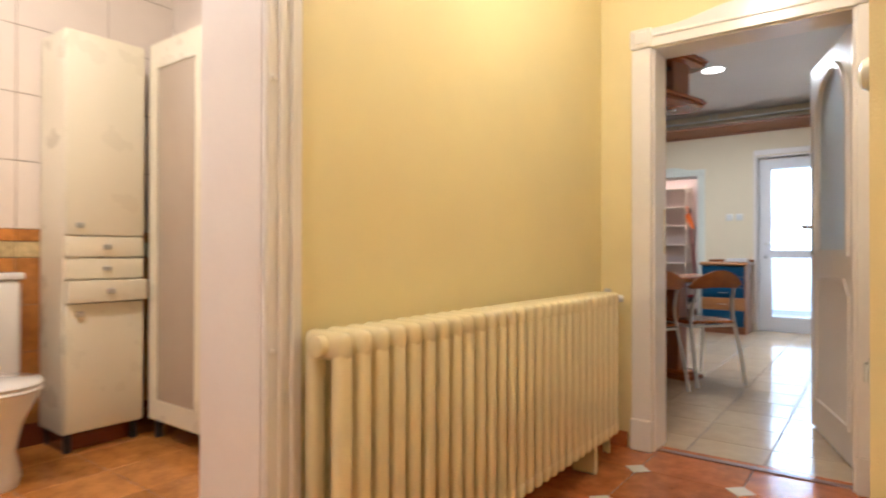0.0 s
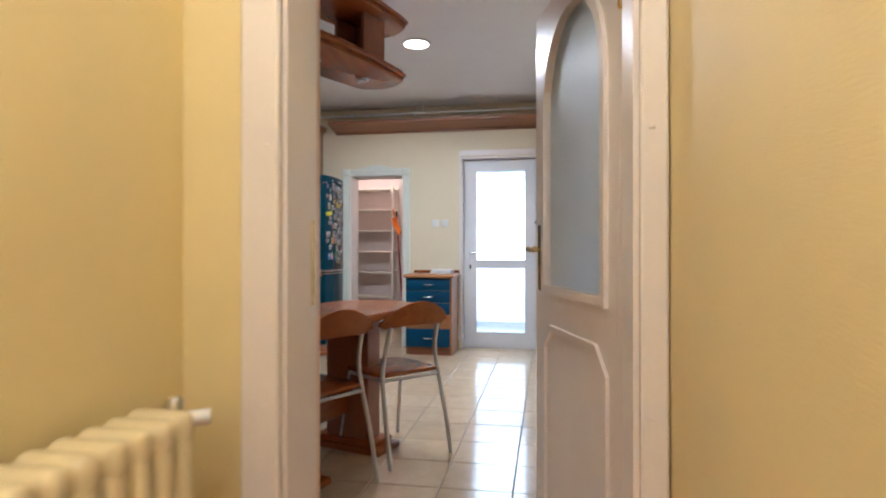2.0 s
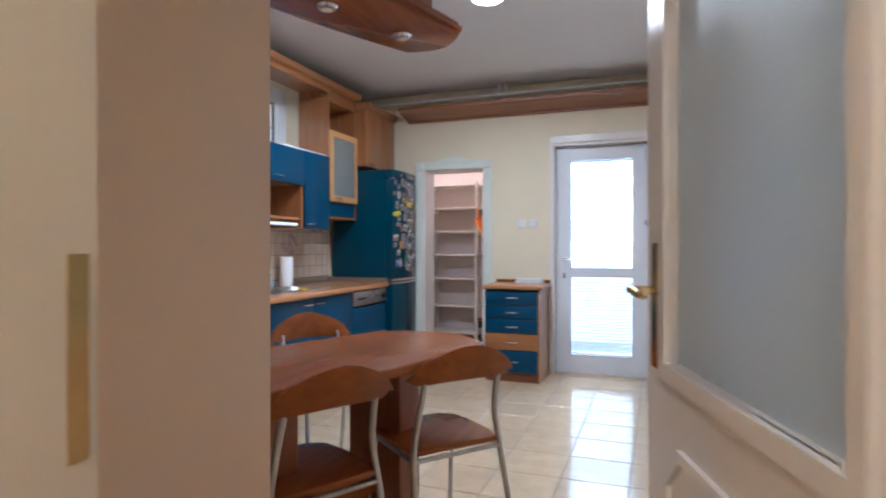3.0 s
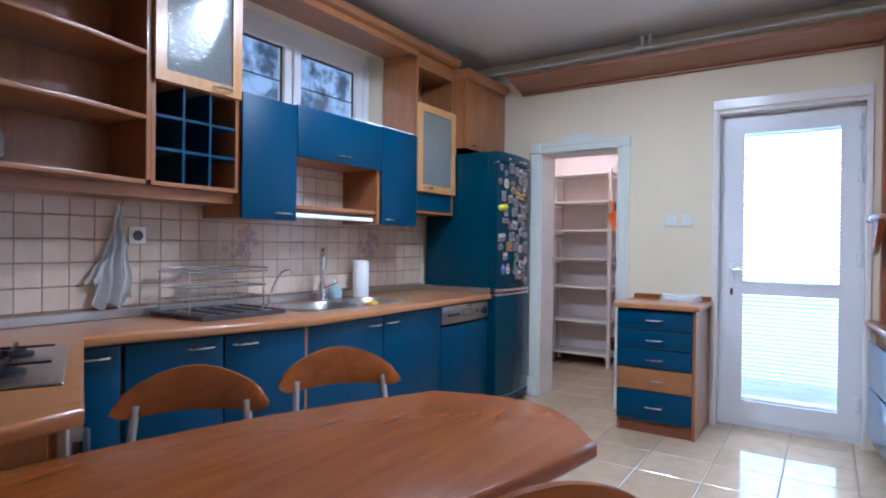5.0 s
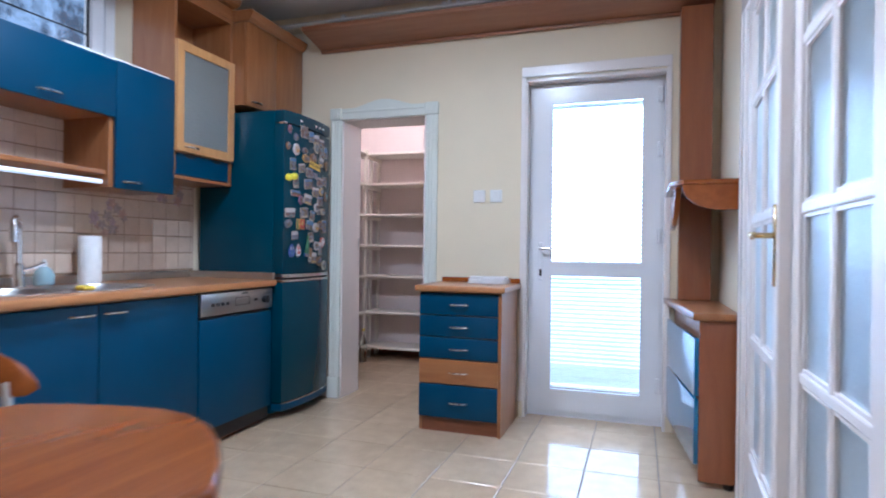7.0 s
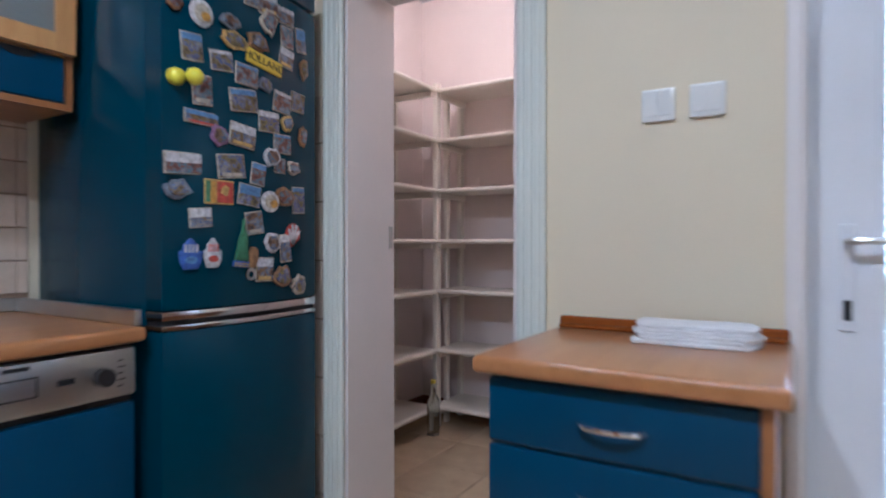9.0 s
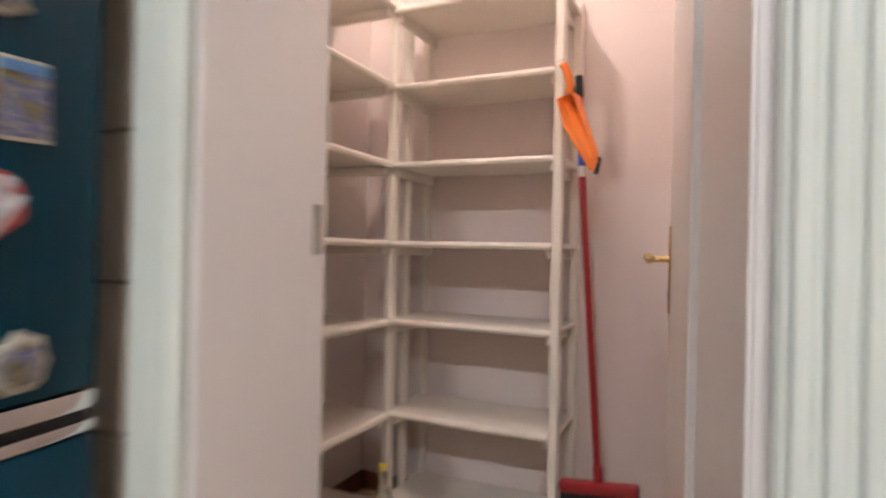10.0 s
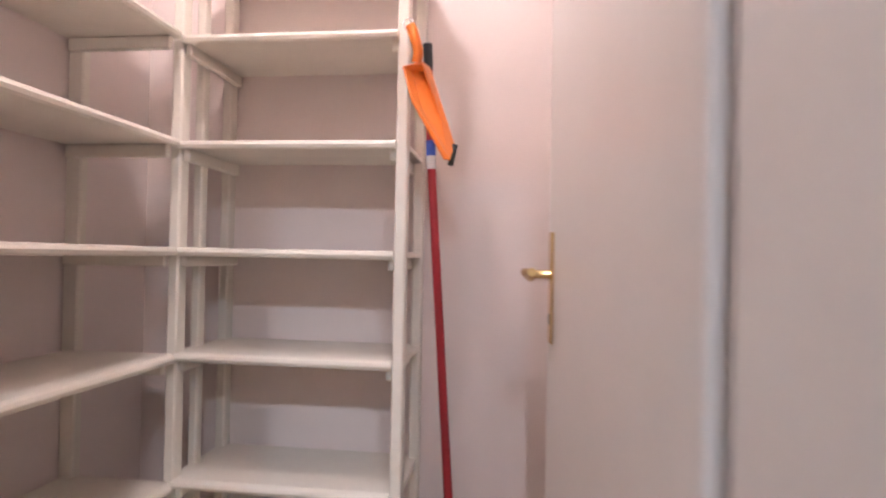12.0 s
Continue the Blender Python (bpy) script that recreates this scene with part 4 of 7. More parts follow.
def sink():
    t = thing("sink", (-2.18, 4.95, 0.855), "stainless steel double bowl sink with drainer", "sink")
    part("rim", ring_bm(oval(-2.235, 5.05, 0.215, 0.46), oval(-2.235, 5.05, 0.207, 0.45), "xy", 0.8555, 0.860), STEEL, t)
    for cx, cy, rx, ry in BOWLS:
        bm = bmesh.new()
        rows = []
        for k, z in ((1.17, 0.8565), (1.15, 0.8595), (1.02, 0.8595), (0.985, 0.852), (0.95, 0.76), (0.86, 0.728), (0.30, 0.722)):
            rows.append([bm.verts.new((u, v, z)) for u, v in oval(cx, cy, rx * k, ry * k, 28, 2.4)])
        for a, b in zip(rows, rows[1:]):
            for i in range(28):
                bm.faces.new((a[i], a[(i + 1) % 28], b[(i + 1) % 28], b[i]))
        bm.faces.new(rows[-1])
        bmesh.ops.recalc_face_normals(bm, faces=bm.faces[:])
        bl = part("bowl", bm, STEEL, t, "", True)
        part("drain", lathe_bm([(0.03, 0.7225), (0.03, 0.725), (0.012, 0.725)], cx, cy, 16), CHROME, bl, "", True)
    x, y = -2.47, 5.07
    f = thing("tap", (x, y, 0.855), "tall chrome kitchen mixer tap with upright spray spout", "tap")
    part("base", lathe_bm([(0.027, 0.855), (0.027, 0.862), (0.022, 0.87), (0.022, 0.95), (0.016, 0.965)], x, y, 16), CHROME, f, "", True)
    part("spout", tube_bm(smooth_line([(x, y, 0.95), (x, y, 1.09), (x + 0.014, y - 0.013, 1.145), (x + 0.055, y - 0.05, 1.165), (x + 0.098, y - 0.09, 1.145), (x + 0.11, y - 0.10, 1.09)], 6), 0.0125, 10), CHROME, f, "", True)
    part("spray_head", tube_bm([(x + 0.109, y - 0.099, 1.115), (x + 0.113, y - 0.102, 1.055)], 0.018, 12), CHROME, f, "chrome spray head", True)
    part("lever", tube_bm([(x, y, 0.93), (x + 0.03, y + 0.04, 0.94), (x + 0.06, y + 0.075, 0.965)], 0.008, 8), CHROME, f, "", True)
    x, y = -2.485, 4.69
    g = thing("filter_tap", (x, y, 0.855), "slim chrome filter tap with a bent spout", "tap")
    part("base", lathe_bm([(0.02, 0.855), (0.02, 0.86), (0.012, 0.87), (0.012, 0.90)], x, y, 14), CHROME, g, "", True)
    part("spout", tube_bm(smooth_line([(x, y, 0.89), (x + 0.015, y + 0.02, 0.965), (x + 0.035, y + 0.055, 1.035), (x + 0.06, y + 0.09, 1.048), (x + 0.072, y + 0.102, 1.025)], 5), 0.0065, 8), CHROME, g, "", True)


sink()


def on_the_worktop():
    t = thing("dish_rack", (-2.36, 4.30, 0.856), "chrome wire dish rack on a dark plastic tray", "dish rack")
    tray = part("tray", prism_bm([(-2.54, 4.06), (-2.17, 4.07), (-2.16, 4.51), (-2.53, 4.53)], "xy", 0.8565, 0.868, 0.004), TRAY, t, "dark grey drip tray", True)
    part("tray_rim", ring_bm([(-2.543, 4.055), (-2.165, 4.065), (-2.155, 4.515), (-2.535, 4.535)], [(-2.53, 4.07), (-2.178, 4.08), (-2.168, 4.50), (-2.522, 4.52)], "xy", 0.8566, 0.877), TRAY, tray)
    for k in range(8):
        part("tray_ridge", box_bm(-2.50, -2.20, 4.105 + 0.05 * k, 4.118 + 0.05 * k, 0.868, 0.876, 0.003), STEEL if k % 2 else TRAY, tray)
    for z, inset in ((1.075, 0.0), (1.06, 0.0), (0.99, 0.01), (0.935, 0.02)):
        part("wire_frame", tube_bm([(-2.53 + inset, 4.07, z), (-2.30 - inset, 4.08, z), (-2.29 - inset, 4.51, z), (-2.53 + inset, 4.52, z), (-2.53 + inset, 4.07, z)], 0.005, 6), CHROME, t, "", True)
    for x, y in ((-2.525, 4.085), (-2.302, 4.095), (-2.295, 4.495), (-2.525, 4.505)):
        part("wire_leg", tube_bm([(x, y, 0.868), (x, y, 1.078)], 0.0035, 6), CHROME, t, "", True)
    for k in range(11):
        y = 4.11 + 0.038 * k
        part("wire_rung", tube_bm([(-2.51, y, 0.936), (-2.41, y, 0.915), (-2.31, y, 0.936)], 0.002, 5), CHROME, t)
    solid("paper_towel_roll", lathe_bm([(0.018, 0.8565), (0.050, 0.8568), (0.052, 0.87), (0.052, 1.085), (0.049, 1.092), (0.018, 1.092)], -2.47, 5.42, 28), PAPER, "white paper towel roll standing on the worktop", "paper roll", smooth=True)
    x, y = -2.475, 5.19
    b = thing("soap_bottle", (x, y, 0.8565), "small clear dish soap bottle with pale blue liquid", "bottle")
    part("body", lathe_bm([(0.036, 0.857), (0.044, 0.866), (0.044, 0.905), (0.032, 0.93), (0.014, 0.945)], x, y, 18), mat("pale_blue_soap", (0.30, 0.42, 0.45), 0.15, scale=9, vary=0.06, bump=0), b, "", True)
    part("cap", lathe_bm([(0.014, 0.945), (0.014, 0.960), (0.007, 0.968), (0.006, 0.978)], x, y, 12), WHITEPL, b, "", True)
    solid("sponge", box_bm(-2.09, -2.035, 5.03, 5.085, 0.8602, 0.878, 0.006, 2), mat("yellow_sponge", (0.8, 0.62, 0.08), 0.95, scale=60, vary=0.25, bump=0.3), "yellow kitchen sponge on the sink", "sponge")
    # apron bunched on a hook on the tiles
    h = thing("hanging_cloth", (KX0 + 0.03, 3.89, 1.36), "white kitchen apron bunched up on a wall hook over the worktop", "cloth")
    part("hook", tube_bm(smooth_line([(KX0 + 0.009, 3.913, 1.36), (KX0 + 0.05, 3.913, 1.36), (KX0 + 0.055, 3.913, 1.377)], 4), 0.005, 6), CHROME, h, "", True)

    def drape(y0, y1, z0, z1, w0, w1, deep, folds, seed):
        """A bunched length of cloth from its hanging point to its hem."""
        bm, rows = bmesh.new(), []
        for i in range(19):
            v = i / 18
            w = w0 + (w1 - w0) * v ** 0.8
            rows.append([bm.verts.new((KX0 + 0.030 + deep * (0.35 + v) * math.sin(k / 14 * math.pi * folds + seed + 1.5 * v) + 0.012 * v,
                                       y0 + (y1 - y0) * v + w * (k / 7 - 1) + 0.006 * math.sin(v * 9 + seed),
                                       z0 + (z1 - z0) * v + 0.014 * math.sin(k * 0.9 + seed) * v)) for k in range(15)])
        for a, b2 in zip(rows, rows[1:]):
            for k in range(14):
                bm.faces.new((a[k], a[k + 1], b2[k + 1], b2[k]))
        bmesh.ops.solidify(bm, geom=bm.faces[:], thickness=0.004)
        return bm
    part("neck_strap", drape(3.913, 3.905, 1.368, 1.17, 0.012, 0.030, 0.006, 3, 0.4), CLOTH, h, "", True)
    part("fabric", drape(3.908, 3.868, 1.26, 0.915, 0.028, 0.076, 0.014, 5, 1.1), CLOTH, h, "", True)
    part("fabric", drape(3.935, 3.925, 1.19, 0.935, 0.018, 0.040, 0.012, 3, 2.6), CLOTH, h, "", True)
    part("tie_end", drape(3.875, 3.785, 1.15, 1.02, 0.012, 0.030, 0.010, 3, 0.2), CLOTH, h, "", True)
    s = thing("wall_socket", (KX0 + 0.015, 4.002, 1.225), "white square wall socket on the tiles", "socket")
    part("plate", box_bm(KX0 + 0.009, KX0 + 0.022, 3.962, 4.042, 1.185, 1.265, 0.004, 2), WHITEPL, s, "", True)
    part_at("insert", lathe_bm([(0.030, 0), (0.030, 0.003), (0.026, 0.003)], 0, 0, 18), WHITEPL, s, pose(0.007, 0, 0, 0, 90, 0))
    part_at("recess", lathe_bm([(0.024, 0), (0.024, 0.0015), (0.001, 0.0015)], 0, 0, 18), TRAY, s, pose(0.0088, 0, 0, 0, 90, 0), "dark socket recess")
    for dy in (-0.009, 0.009):
        part_at("contact_hole", lathe_bm([(0.003, 0), (0.003, 0.0025), (0.0005, 0.0025)], 0, 0, 10), BLACK, s, pose(0.0075, dy, 0, 0, 90, 0))


TRAY = mat("dark_grey_tray_plastic", (0.07, 0.065, 0.075), 0.3, scale=12, vary=0.12, bump=0.01)
on_the_worktop()


# ---------------------------------------------------------------- kitchen: wall units
UX = -2.288


def carcass(parent, y0, y1, z0, z1, material=None, back=True, depth=UX):
    m = material or BEECH
    part("side_panel", box_bm(KX0 + 0.004, depth, y0, y0 + 0.018, z0, z1), m, parent)
    part("side_panel", box_bm(KX0 + 0.004, depth, y1 - 0.018, y1, z0, z1), m, parent)
    part("bottom_panel", box_bm(KX0 + 0.004, depth, y0 + 0.018, y1 - 0.018, z0, z0 + 0.018), BEECH_L, parent)
    part("top_panel", box_bm(KX0 + 0.004, depth, y0 + 0.018, y1 - 0.018, z1 - 0.018, z1), BEECH_L, parent)
    if back:
        part("back_panel", box_bm(KX0 + 0.004, KX0 + 0.012, y0 + 0.018, y1 - 0.018, z0 + 0.018, z1 - 0.018), m, parent)


def glass_door(parent, y0, y1, z0, z1, x, handle_y):
    w = 0.05
    d = part("door", ring_bm([(y0, z0), (y1, z0), (y1, z1), (y0, z1)], [(y0 + w, z0 + w), (y1 - w, z0 + w), (y1 - w, z1 - w), (y0 + w, z1 - w)], "yz", x, x + 0.021), BEECH_D, parent, "beech door frame with rippled glass")
    g = part("pane", box_bm(x + 0.008, x + 0.013, y0 + w - 0.006, y1 - w + 0.006, z0 + w - 0.006, z1 - w + 0.006), RIPPLE, d, "rippled grey glass")
    bow_handle(d, (x + 0.021, handle_y, z0 + 0.026), (0, 1, 0), (1, 0, 0), 0.10)
    return d


BEECH_D = wood("light_beech_frame", (0.52, 0.25, 0.085), (0.66, 0.36, 0.14), axis="Z", rough=0.28)


def wall_units():
    # open shelves with stepped ends
    t = thing("open_shelf_unit", (-2.425, 3.545, 1.430), "open beech wall shelves with curved fronts, empty", "shelf unit", "beech wall units")
    part("side_panel", box_bm(KX0 + 0.004, UX, 3.883, 3.902, 1.456, 2.511), BEECH, t)
    part("side_panel", box_bm(KX0 + 0.004, UX, 2.726, 2.745, 1.456, 2.511), BEECH, t)
    part("back_panel", box_bm(KX0 + 0.004, KX0 + 0.012, 2.745, 3.883, 1.456, 2.511), BEECH, t)
    for z in (1.435, 1.703, 1.970, 2.238):
        o = [(KX0 + 0.012, 2.747), (-2.185, 2.747), (-2.175, 3.282), (-2.215, 3.597), (UX, 3.882), (KX0 + 0.012, 3.882)]
        part("shelf", prism_bm(o, "xy", z, z + 0.02, 0.004), BEECH_L, t, "", True)
    part("light_strip_board", box_bm(KX0 + 0.004, -2.325, 2.747, 4.332, 1.383, 1.434), BEECH_L, t)
    # wine rack with glass door above
    t = thing("wine_rack_cabinet", (-2.425, 4.122, 1.451), "beech wall cabinet with rippled glass door over a blue wine grid", "cabinet", "beech wall units")
    carcass(t, 3.904, 4.334, 1.435, 2.511)
    part("middle_panel", box_bm(KX0 + 0.004, UX, 3.923, 4.316, 1.873, 1.892), BEECH_L, t)
    for k in (1, 2):
        part("grid_board", box_bm(KX0 + 0.013, UX - 0.004, 3.923, 4.316, 1.454 + 0.1397 * k - 0.006, 1.454 + 0.1397 * k + 0.006), BLUE, t, "blue grid board")
        y = 3.923 + 0.1307 * k
        part("grid_board", box_bm(KX0 + 0.013, UX - 0.006, y - 0.006, y + 0.006, 1.454, 1.873), BLUE, t, "blue grid board")
    glass_door(t, 3.907, 4.332, 1.876, 2.472, UX + 0.002, 4.227)
    # blue units below the window
    t = thing("blue_wall_cabinet", (-2.425, 4.511, 1.314), "tall blue lacquered wall cabinet", "cabinet", "blue wall cabinets")
    carcass(t, 4.341, 4.684, 1.319, 1.918)
    d = part("door", box_bm(UX + 0.002, UX + 0.022, 4.339, 4.682, 1.316, 1.921, 0.005, 2), BLUE, t, "blue lacquered door", True)
    bow_handle(d, (UX + 0.022, 4.595, 1.351), (0, 1, 0), (1, 0, 0))
    t = thing("blue_flap_cabinet", (-2.425, 5.036, 1.388), "blue lacquered flap cabinet over an open beech niche with a shelf", "cabinet", "blue wall cabinets")
    carcass(t, 4.686, 5.380, 1.661, 1.929)
    part("side_panel", box_bm(KX0 + 0.004, UX, 5.357, 5.380, 1.325, 1.661), BEECH, t)
    part("shelf", box_bm(KX0 + 0.012, UX - 0.01, 4.686, 5.357, 1.383, 1.406, 0.004), BEECH_L, t)
    part("roll_rod", tube_bm([(-2.325, 4.689, 1.351), (-2.325, 5.351, 1.351)], 0.011, 10), TUBE, t, "white under-cabinet light tube", True)
    d = part("door", box_bm(UX + 0.002, UX + 0.022, 4.686, 5.378, 1.659, 1.932, 0.005, 2), BLUE, t, "blue lacquered flap", True)
    bow_handle(d, (UX + 0.022, 5.046, 1.698), (0, 1, 0), (1, 0, 0))
    t = thing("blue_wall_cabinet", (-2.425, 5.561, 1.314), "tall blue lacquered wall cabinet beside the niche", "cabinet", "blue wall cabinets")
    carcass(t, 5.382, 5.750, 1.325, 1.932)
    d = part("door", box_bm(UX + 0.002, UX + 0.022, 5.382, 5.750, 1.322, 1.936, 0.005, 2), BLUE, t, "blue lacquered door", True)
    bow_handle(d, (UX + 0.022, 5.477, 1.356), (0, 1, 0), (1, 0, 0))
    solid("white_board", box_bm(-2.485, UX - 0.005, 5.141, 5.739, 1.938, 1.951), WHITEPL, "white board lying on top of the blue cabinets", "board")
    # tower with glass door, open top and small drawers
    t = thing("glass_wall_cabinet", (-2.425, 5.981, 1.419), "beech wall cabinet with rippled glass door and blue drawers below", "cabinet", "beech wall units")
    carcass(t, 5.762, 6.236, 1.419, 2.438)
    part("middle_panel", box_bm(KX0 + 0.012, UX, 5.781, 6.217, 1.564, 1.583), BEECH_L, t)
    part("middle_panel", box_bm(KX0 + 0.012, UX, 5.781, 6.217, 2.160, 2.178), BEECH_L, t)
    d = part("drawer", box_bm(UX - 0.02, UX - 0.002, 5.783, 6.215, 1.440, 1.561, 0.003), BLUE, t, "blue drawer with two finger notches")
    for c in (5.891, 6.107):
        part("notch", prism_bm([(c + 0.045 * math.cos(math.pi + math.pi * i / 10), 1.562 + 0.022 * math.sin(math.pi + math.pi * i / 10)) for i in range(11)], "yz", UX - 0.003, UX - 0.001), BLACK, d)
    glass_door(t, 5.766, 6.233, 1.569, 2.173, UX + 0.002, 5.876)
    t = thing("fridge_top_cabinet", (-2.25, 6.5, 1.92), "beech cupboard above the fridge with two doors", "cabinet", "beech wall units")
    fx = -2.207
    carcass(t, 6.243, 6.865, 1.925, 2.435, depth=fx)
    for a, b in ((6.246, 6.551), (6.556, 6.862)):
        d = part("door", box_bm(fx + 0.002, fx + 0.022, a, b, 1.922, 2.438, 0.004, 2), BEECH, t, "", True)
        bow_handle(d, (fx + 0.022, 6.34 if a < 6.3 else 6.76, 1.95), (0, 1, 0), (1, 0, 0), 0.09)
    # cornice boards
    t = thing("cornice", (-2.4, 4.5, 2.47), "beech cornice board running above the wall units", "cornice", kind="structure")
    prof = [(KX0 + 0.004, 2.517), (-2.262, 2.517), (-2.237, 2.532), (-2.222, 2.56), (-2.232, 2.575), (KX0 + 0.004, 2.575)]
    part("board", prism_bm(prof, "xz", 2.73, 6.238), BEECH_L, t)
    part("front_board", box_bm(-2.286, -2.262, 2.73, 5.75, 2.475, 2.516, 0.003), BEECH_L, t)
    prof = [(-2.187 + u, 2.440 + v) for u, v in ((-0.38, 0), (0.01, 0), (0.03, 0.02), (0.045, 0.055), (0.03, 0.07), (-0.38, 0.07))]
    part("board", prism_bm(prof, "xz", 6.240, 6.86), BEECH_L, t)
    part("infill_board", box_bm(KX0 + 0.004, -2.29, 5.764, 6.236, 2.441, 2.516), BEECH_L, t)


wall_units()


def far_pelmet():
    t = thing("curtain_pelmet", (-0.8, 6.7, 2.4), "beech pelmet board running along the far wall under a rail", "pelmet")
    part("board", prism_bm([(KY1 - 0.004, 2.438), (KY1 - 0.03, 2.436), (6.62, 2.482), (6.60, 2.49), (6.60, 2.515), (KY1 - 0.004, 2.515)], "yz", -2.03, 0.50), PELMET, t)
    part("lower_bead", box_bm(-2.03, 0.50, KY1 - 0.035, KY1 - 0.004, 2.416, 2.434, 0.004), PELMET, t)
    r = thing("curtain_rail", (-0.8, 6.78, 2.62), "white painted pipe running under the ceiling", "pipe")
    part("pipe", tube_bm([(-2.40, 6.78, 2.605), (0.50, 6.78, 2.615)], 0.014, 10), WHITEPL, r, "", True)
    for x in (-1.816, -1.09, 0.373):
        part("bracket", box_bm(x - 0.015, x + 0.015, 6.765, KY1, 2.595, 2.635, 0.003), WHITEPL, r)
    part("riser", tube_bm([(-1.003, 6.79, 2.61), (-1.003, 6.79, TOP)], 0.014, 10), WHITEPL, r, "", True)
    part("riser", tube_bm([(-1.064, 6.80, 2.61), (-1.064, 6.80, TOP)], 0.014, 10), WHITEPL, r, "", True)


far_pelmet()


# ---------------------------------------------------------------- fridge and its magnets
def fridge():
    t = thing("fridge", (-2.2, 6.54, 0), "tall teal blue fridge freezer with chrome handle strip, covered in magnets", "fridge")
    y0, y1, zt = 6.262, 6.800, 1.885
    part("body", box_bm(-2.55, -1.995, y0, y1, 0.03, zt, 0.012, 2), FRIDGE, t, "", True)

    def bowed(z0, z1, bev):
        n = 10
        o = [(-1.993, y0)]
        for i in range(n + 1):
            u = i / n
            o.append((-1.925 + 0.030 * (1 - (2 * u - 1) ** 2), y0 + (y1 - y0) * u))
        o.append((-1.993, y1))
        return prism_bm(o, "xy", z0, z1, bev)
    part("upper_door", bowed(0.885, 1.80, 0.008), FRIDGE, t, "", True)
    part("lower_door", bowed(0.105, 0.835, 0.008), FRIDGE, t, "", True)
    part("handle_strip", bowed(0.862, 0.884, 0.003), CHROME, t, "chrome handle strip", True)
    part("handle_strip", bowed(0.836, 0.850, 0.003), CHROME, t, "chrome handle strip", True)
    part("handle_gap", box_bm(-1.993, -1.93, y0 + 0.004, y1 - 0.004, 0.850, 0.862), BLACK, t)
    part("top_panel", bowed(1.806, 1.883, 0.008), FRIDGE, t, "rounded teal control panel", True)
    for y in (6.40, 6.57, 6.62, 6.66):
        part("indicator", box_bm(-1.899, -1.893, y, y + 0.012, 1.832, 1.844), WHITEPL, t)
    part("hinge_cap", box_bm(-1.96, -1.915, y0 - 0.004, y0 + 0.02, 1.797, 1.81, 0.003), CHROME, t)
    part("base_grille", bowed(0.055, 0.098, 0.004), BLUE, t, "", True)
    part("trim_strip", bowed(0.099, 0.104, 0.0), CHROME, t)


fridge()


def front_of_fridge(y):
    u = (y - 6.262) / 0.538
    return -1.925 + 0.030 * (1 - (2 * u - 1) ** 2)


PALETTE = [(0.45, 0.40, 0.32), (0.05, 0.12, 0.42), (0.25, 0.13, 0.06), (0.50, 0.26, 0.05), (0.16, 0.18, 0.22), (0.55, 0.36, 0.12), (0.10, 0.06, 0.05),
           (0.45, 0.06, 0.04), (0.55, 0.54, 0.56), (0.10, 0.22, 0.42), (0.30, 0.16, 0.28), (0.05, 0.18, 0.09)]
def photo_mat():
    """A printed view: bands of sky, walls and ground broken up by small detail, different on every magnet."""
    m = bpy.data.materials.new("souvenir_print")
    m.use_nodes = True
    n, l = m.node_tree.nodes, m.node_tree.links
    geo, info, t, r = n.new("ShaderNodeNewGeometry"), n.new("ShaderNodeObjectInfo"), n.new("ShaderNodeTexNoise"), n.new("ShaderNodeValToRGB")
    t.noise_dimensions = "4D"
    t.inputs["Scale"].default_value, t.inputs["Detail"].default_value = 55, 5
    k = n.new("ShaderNodeMath")
    k.operation = "MULTIPLY"
    k.inputs[1].default_value = 40
    l.new(info.outputs["Random"], k.inputs[0])
    l.new(k.outputs[0], t.inputs["W"])
    l.new(geo.outputs["Position"], t.inputs["Vector"])
    l.new(t.outputs[0], r.inputs[0])
    ramp = r.color_ramp
    ramp.elements[0].position, ramp.elements[1].position = 0.30, 0.74
    ramp.elements[0].color, ramp.elements[1].color = (0.03, 0.03, 0.04, 1), (0.60, 0.62, 0.66, 1)
    for p, c in ((0.40, (0.16, 0.10, 0.07, 1)), (0.47, (0.32, 0.22, 0.14, 1)), (0.53, (0.12, 0.20, 0.34, 1)), (0.60, (0.42, 0.36, 0.30, 1)), (0.66, (0.22, 0.32, 0.50, 1))):
        ramp.elements.new(p).color = c
    hue, off = n.new("ShaderNodeHueSaturation"), n.new("ShaderNodeMapRange")
    off.inputs["To Min"].default_value, off.inputs["To Max"].default_value = 0.45, 0.55
    l.new(info.outputs["Random"], off.inputs[0])
    l.new(off.outputs[0], hue.inputs["Hue"])
    hue.inputs["Saturation"].default_value, hue.inputs["Value"].default_value = 1.3, 0.72
    l.new(r.outputs[0], hue.inputs["Color"])
    l.new(hue.outputs[0], n["Principled BSDF"].inputs["Base Color"])
    n["Principled BSDF"].inputs["Roughness"].default_value = 0.35
    return m


PHOTO = photo_mat()
PAINT = [mat("magnet_paint", c, 0.35, scale=90, vary=0.65, grain=260, bump=0.05) for c in PALETTE]


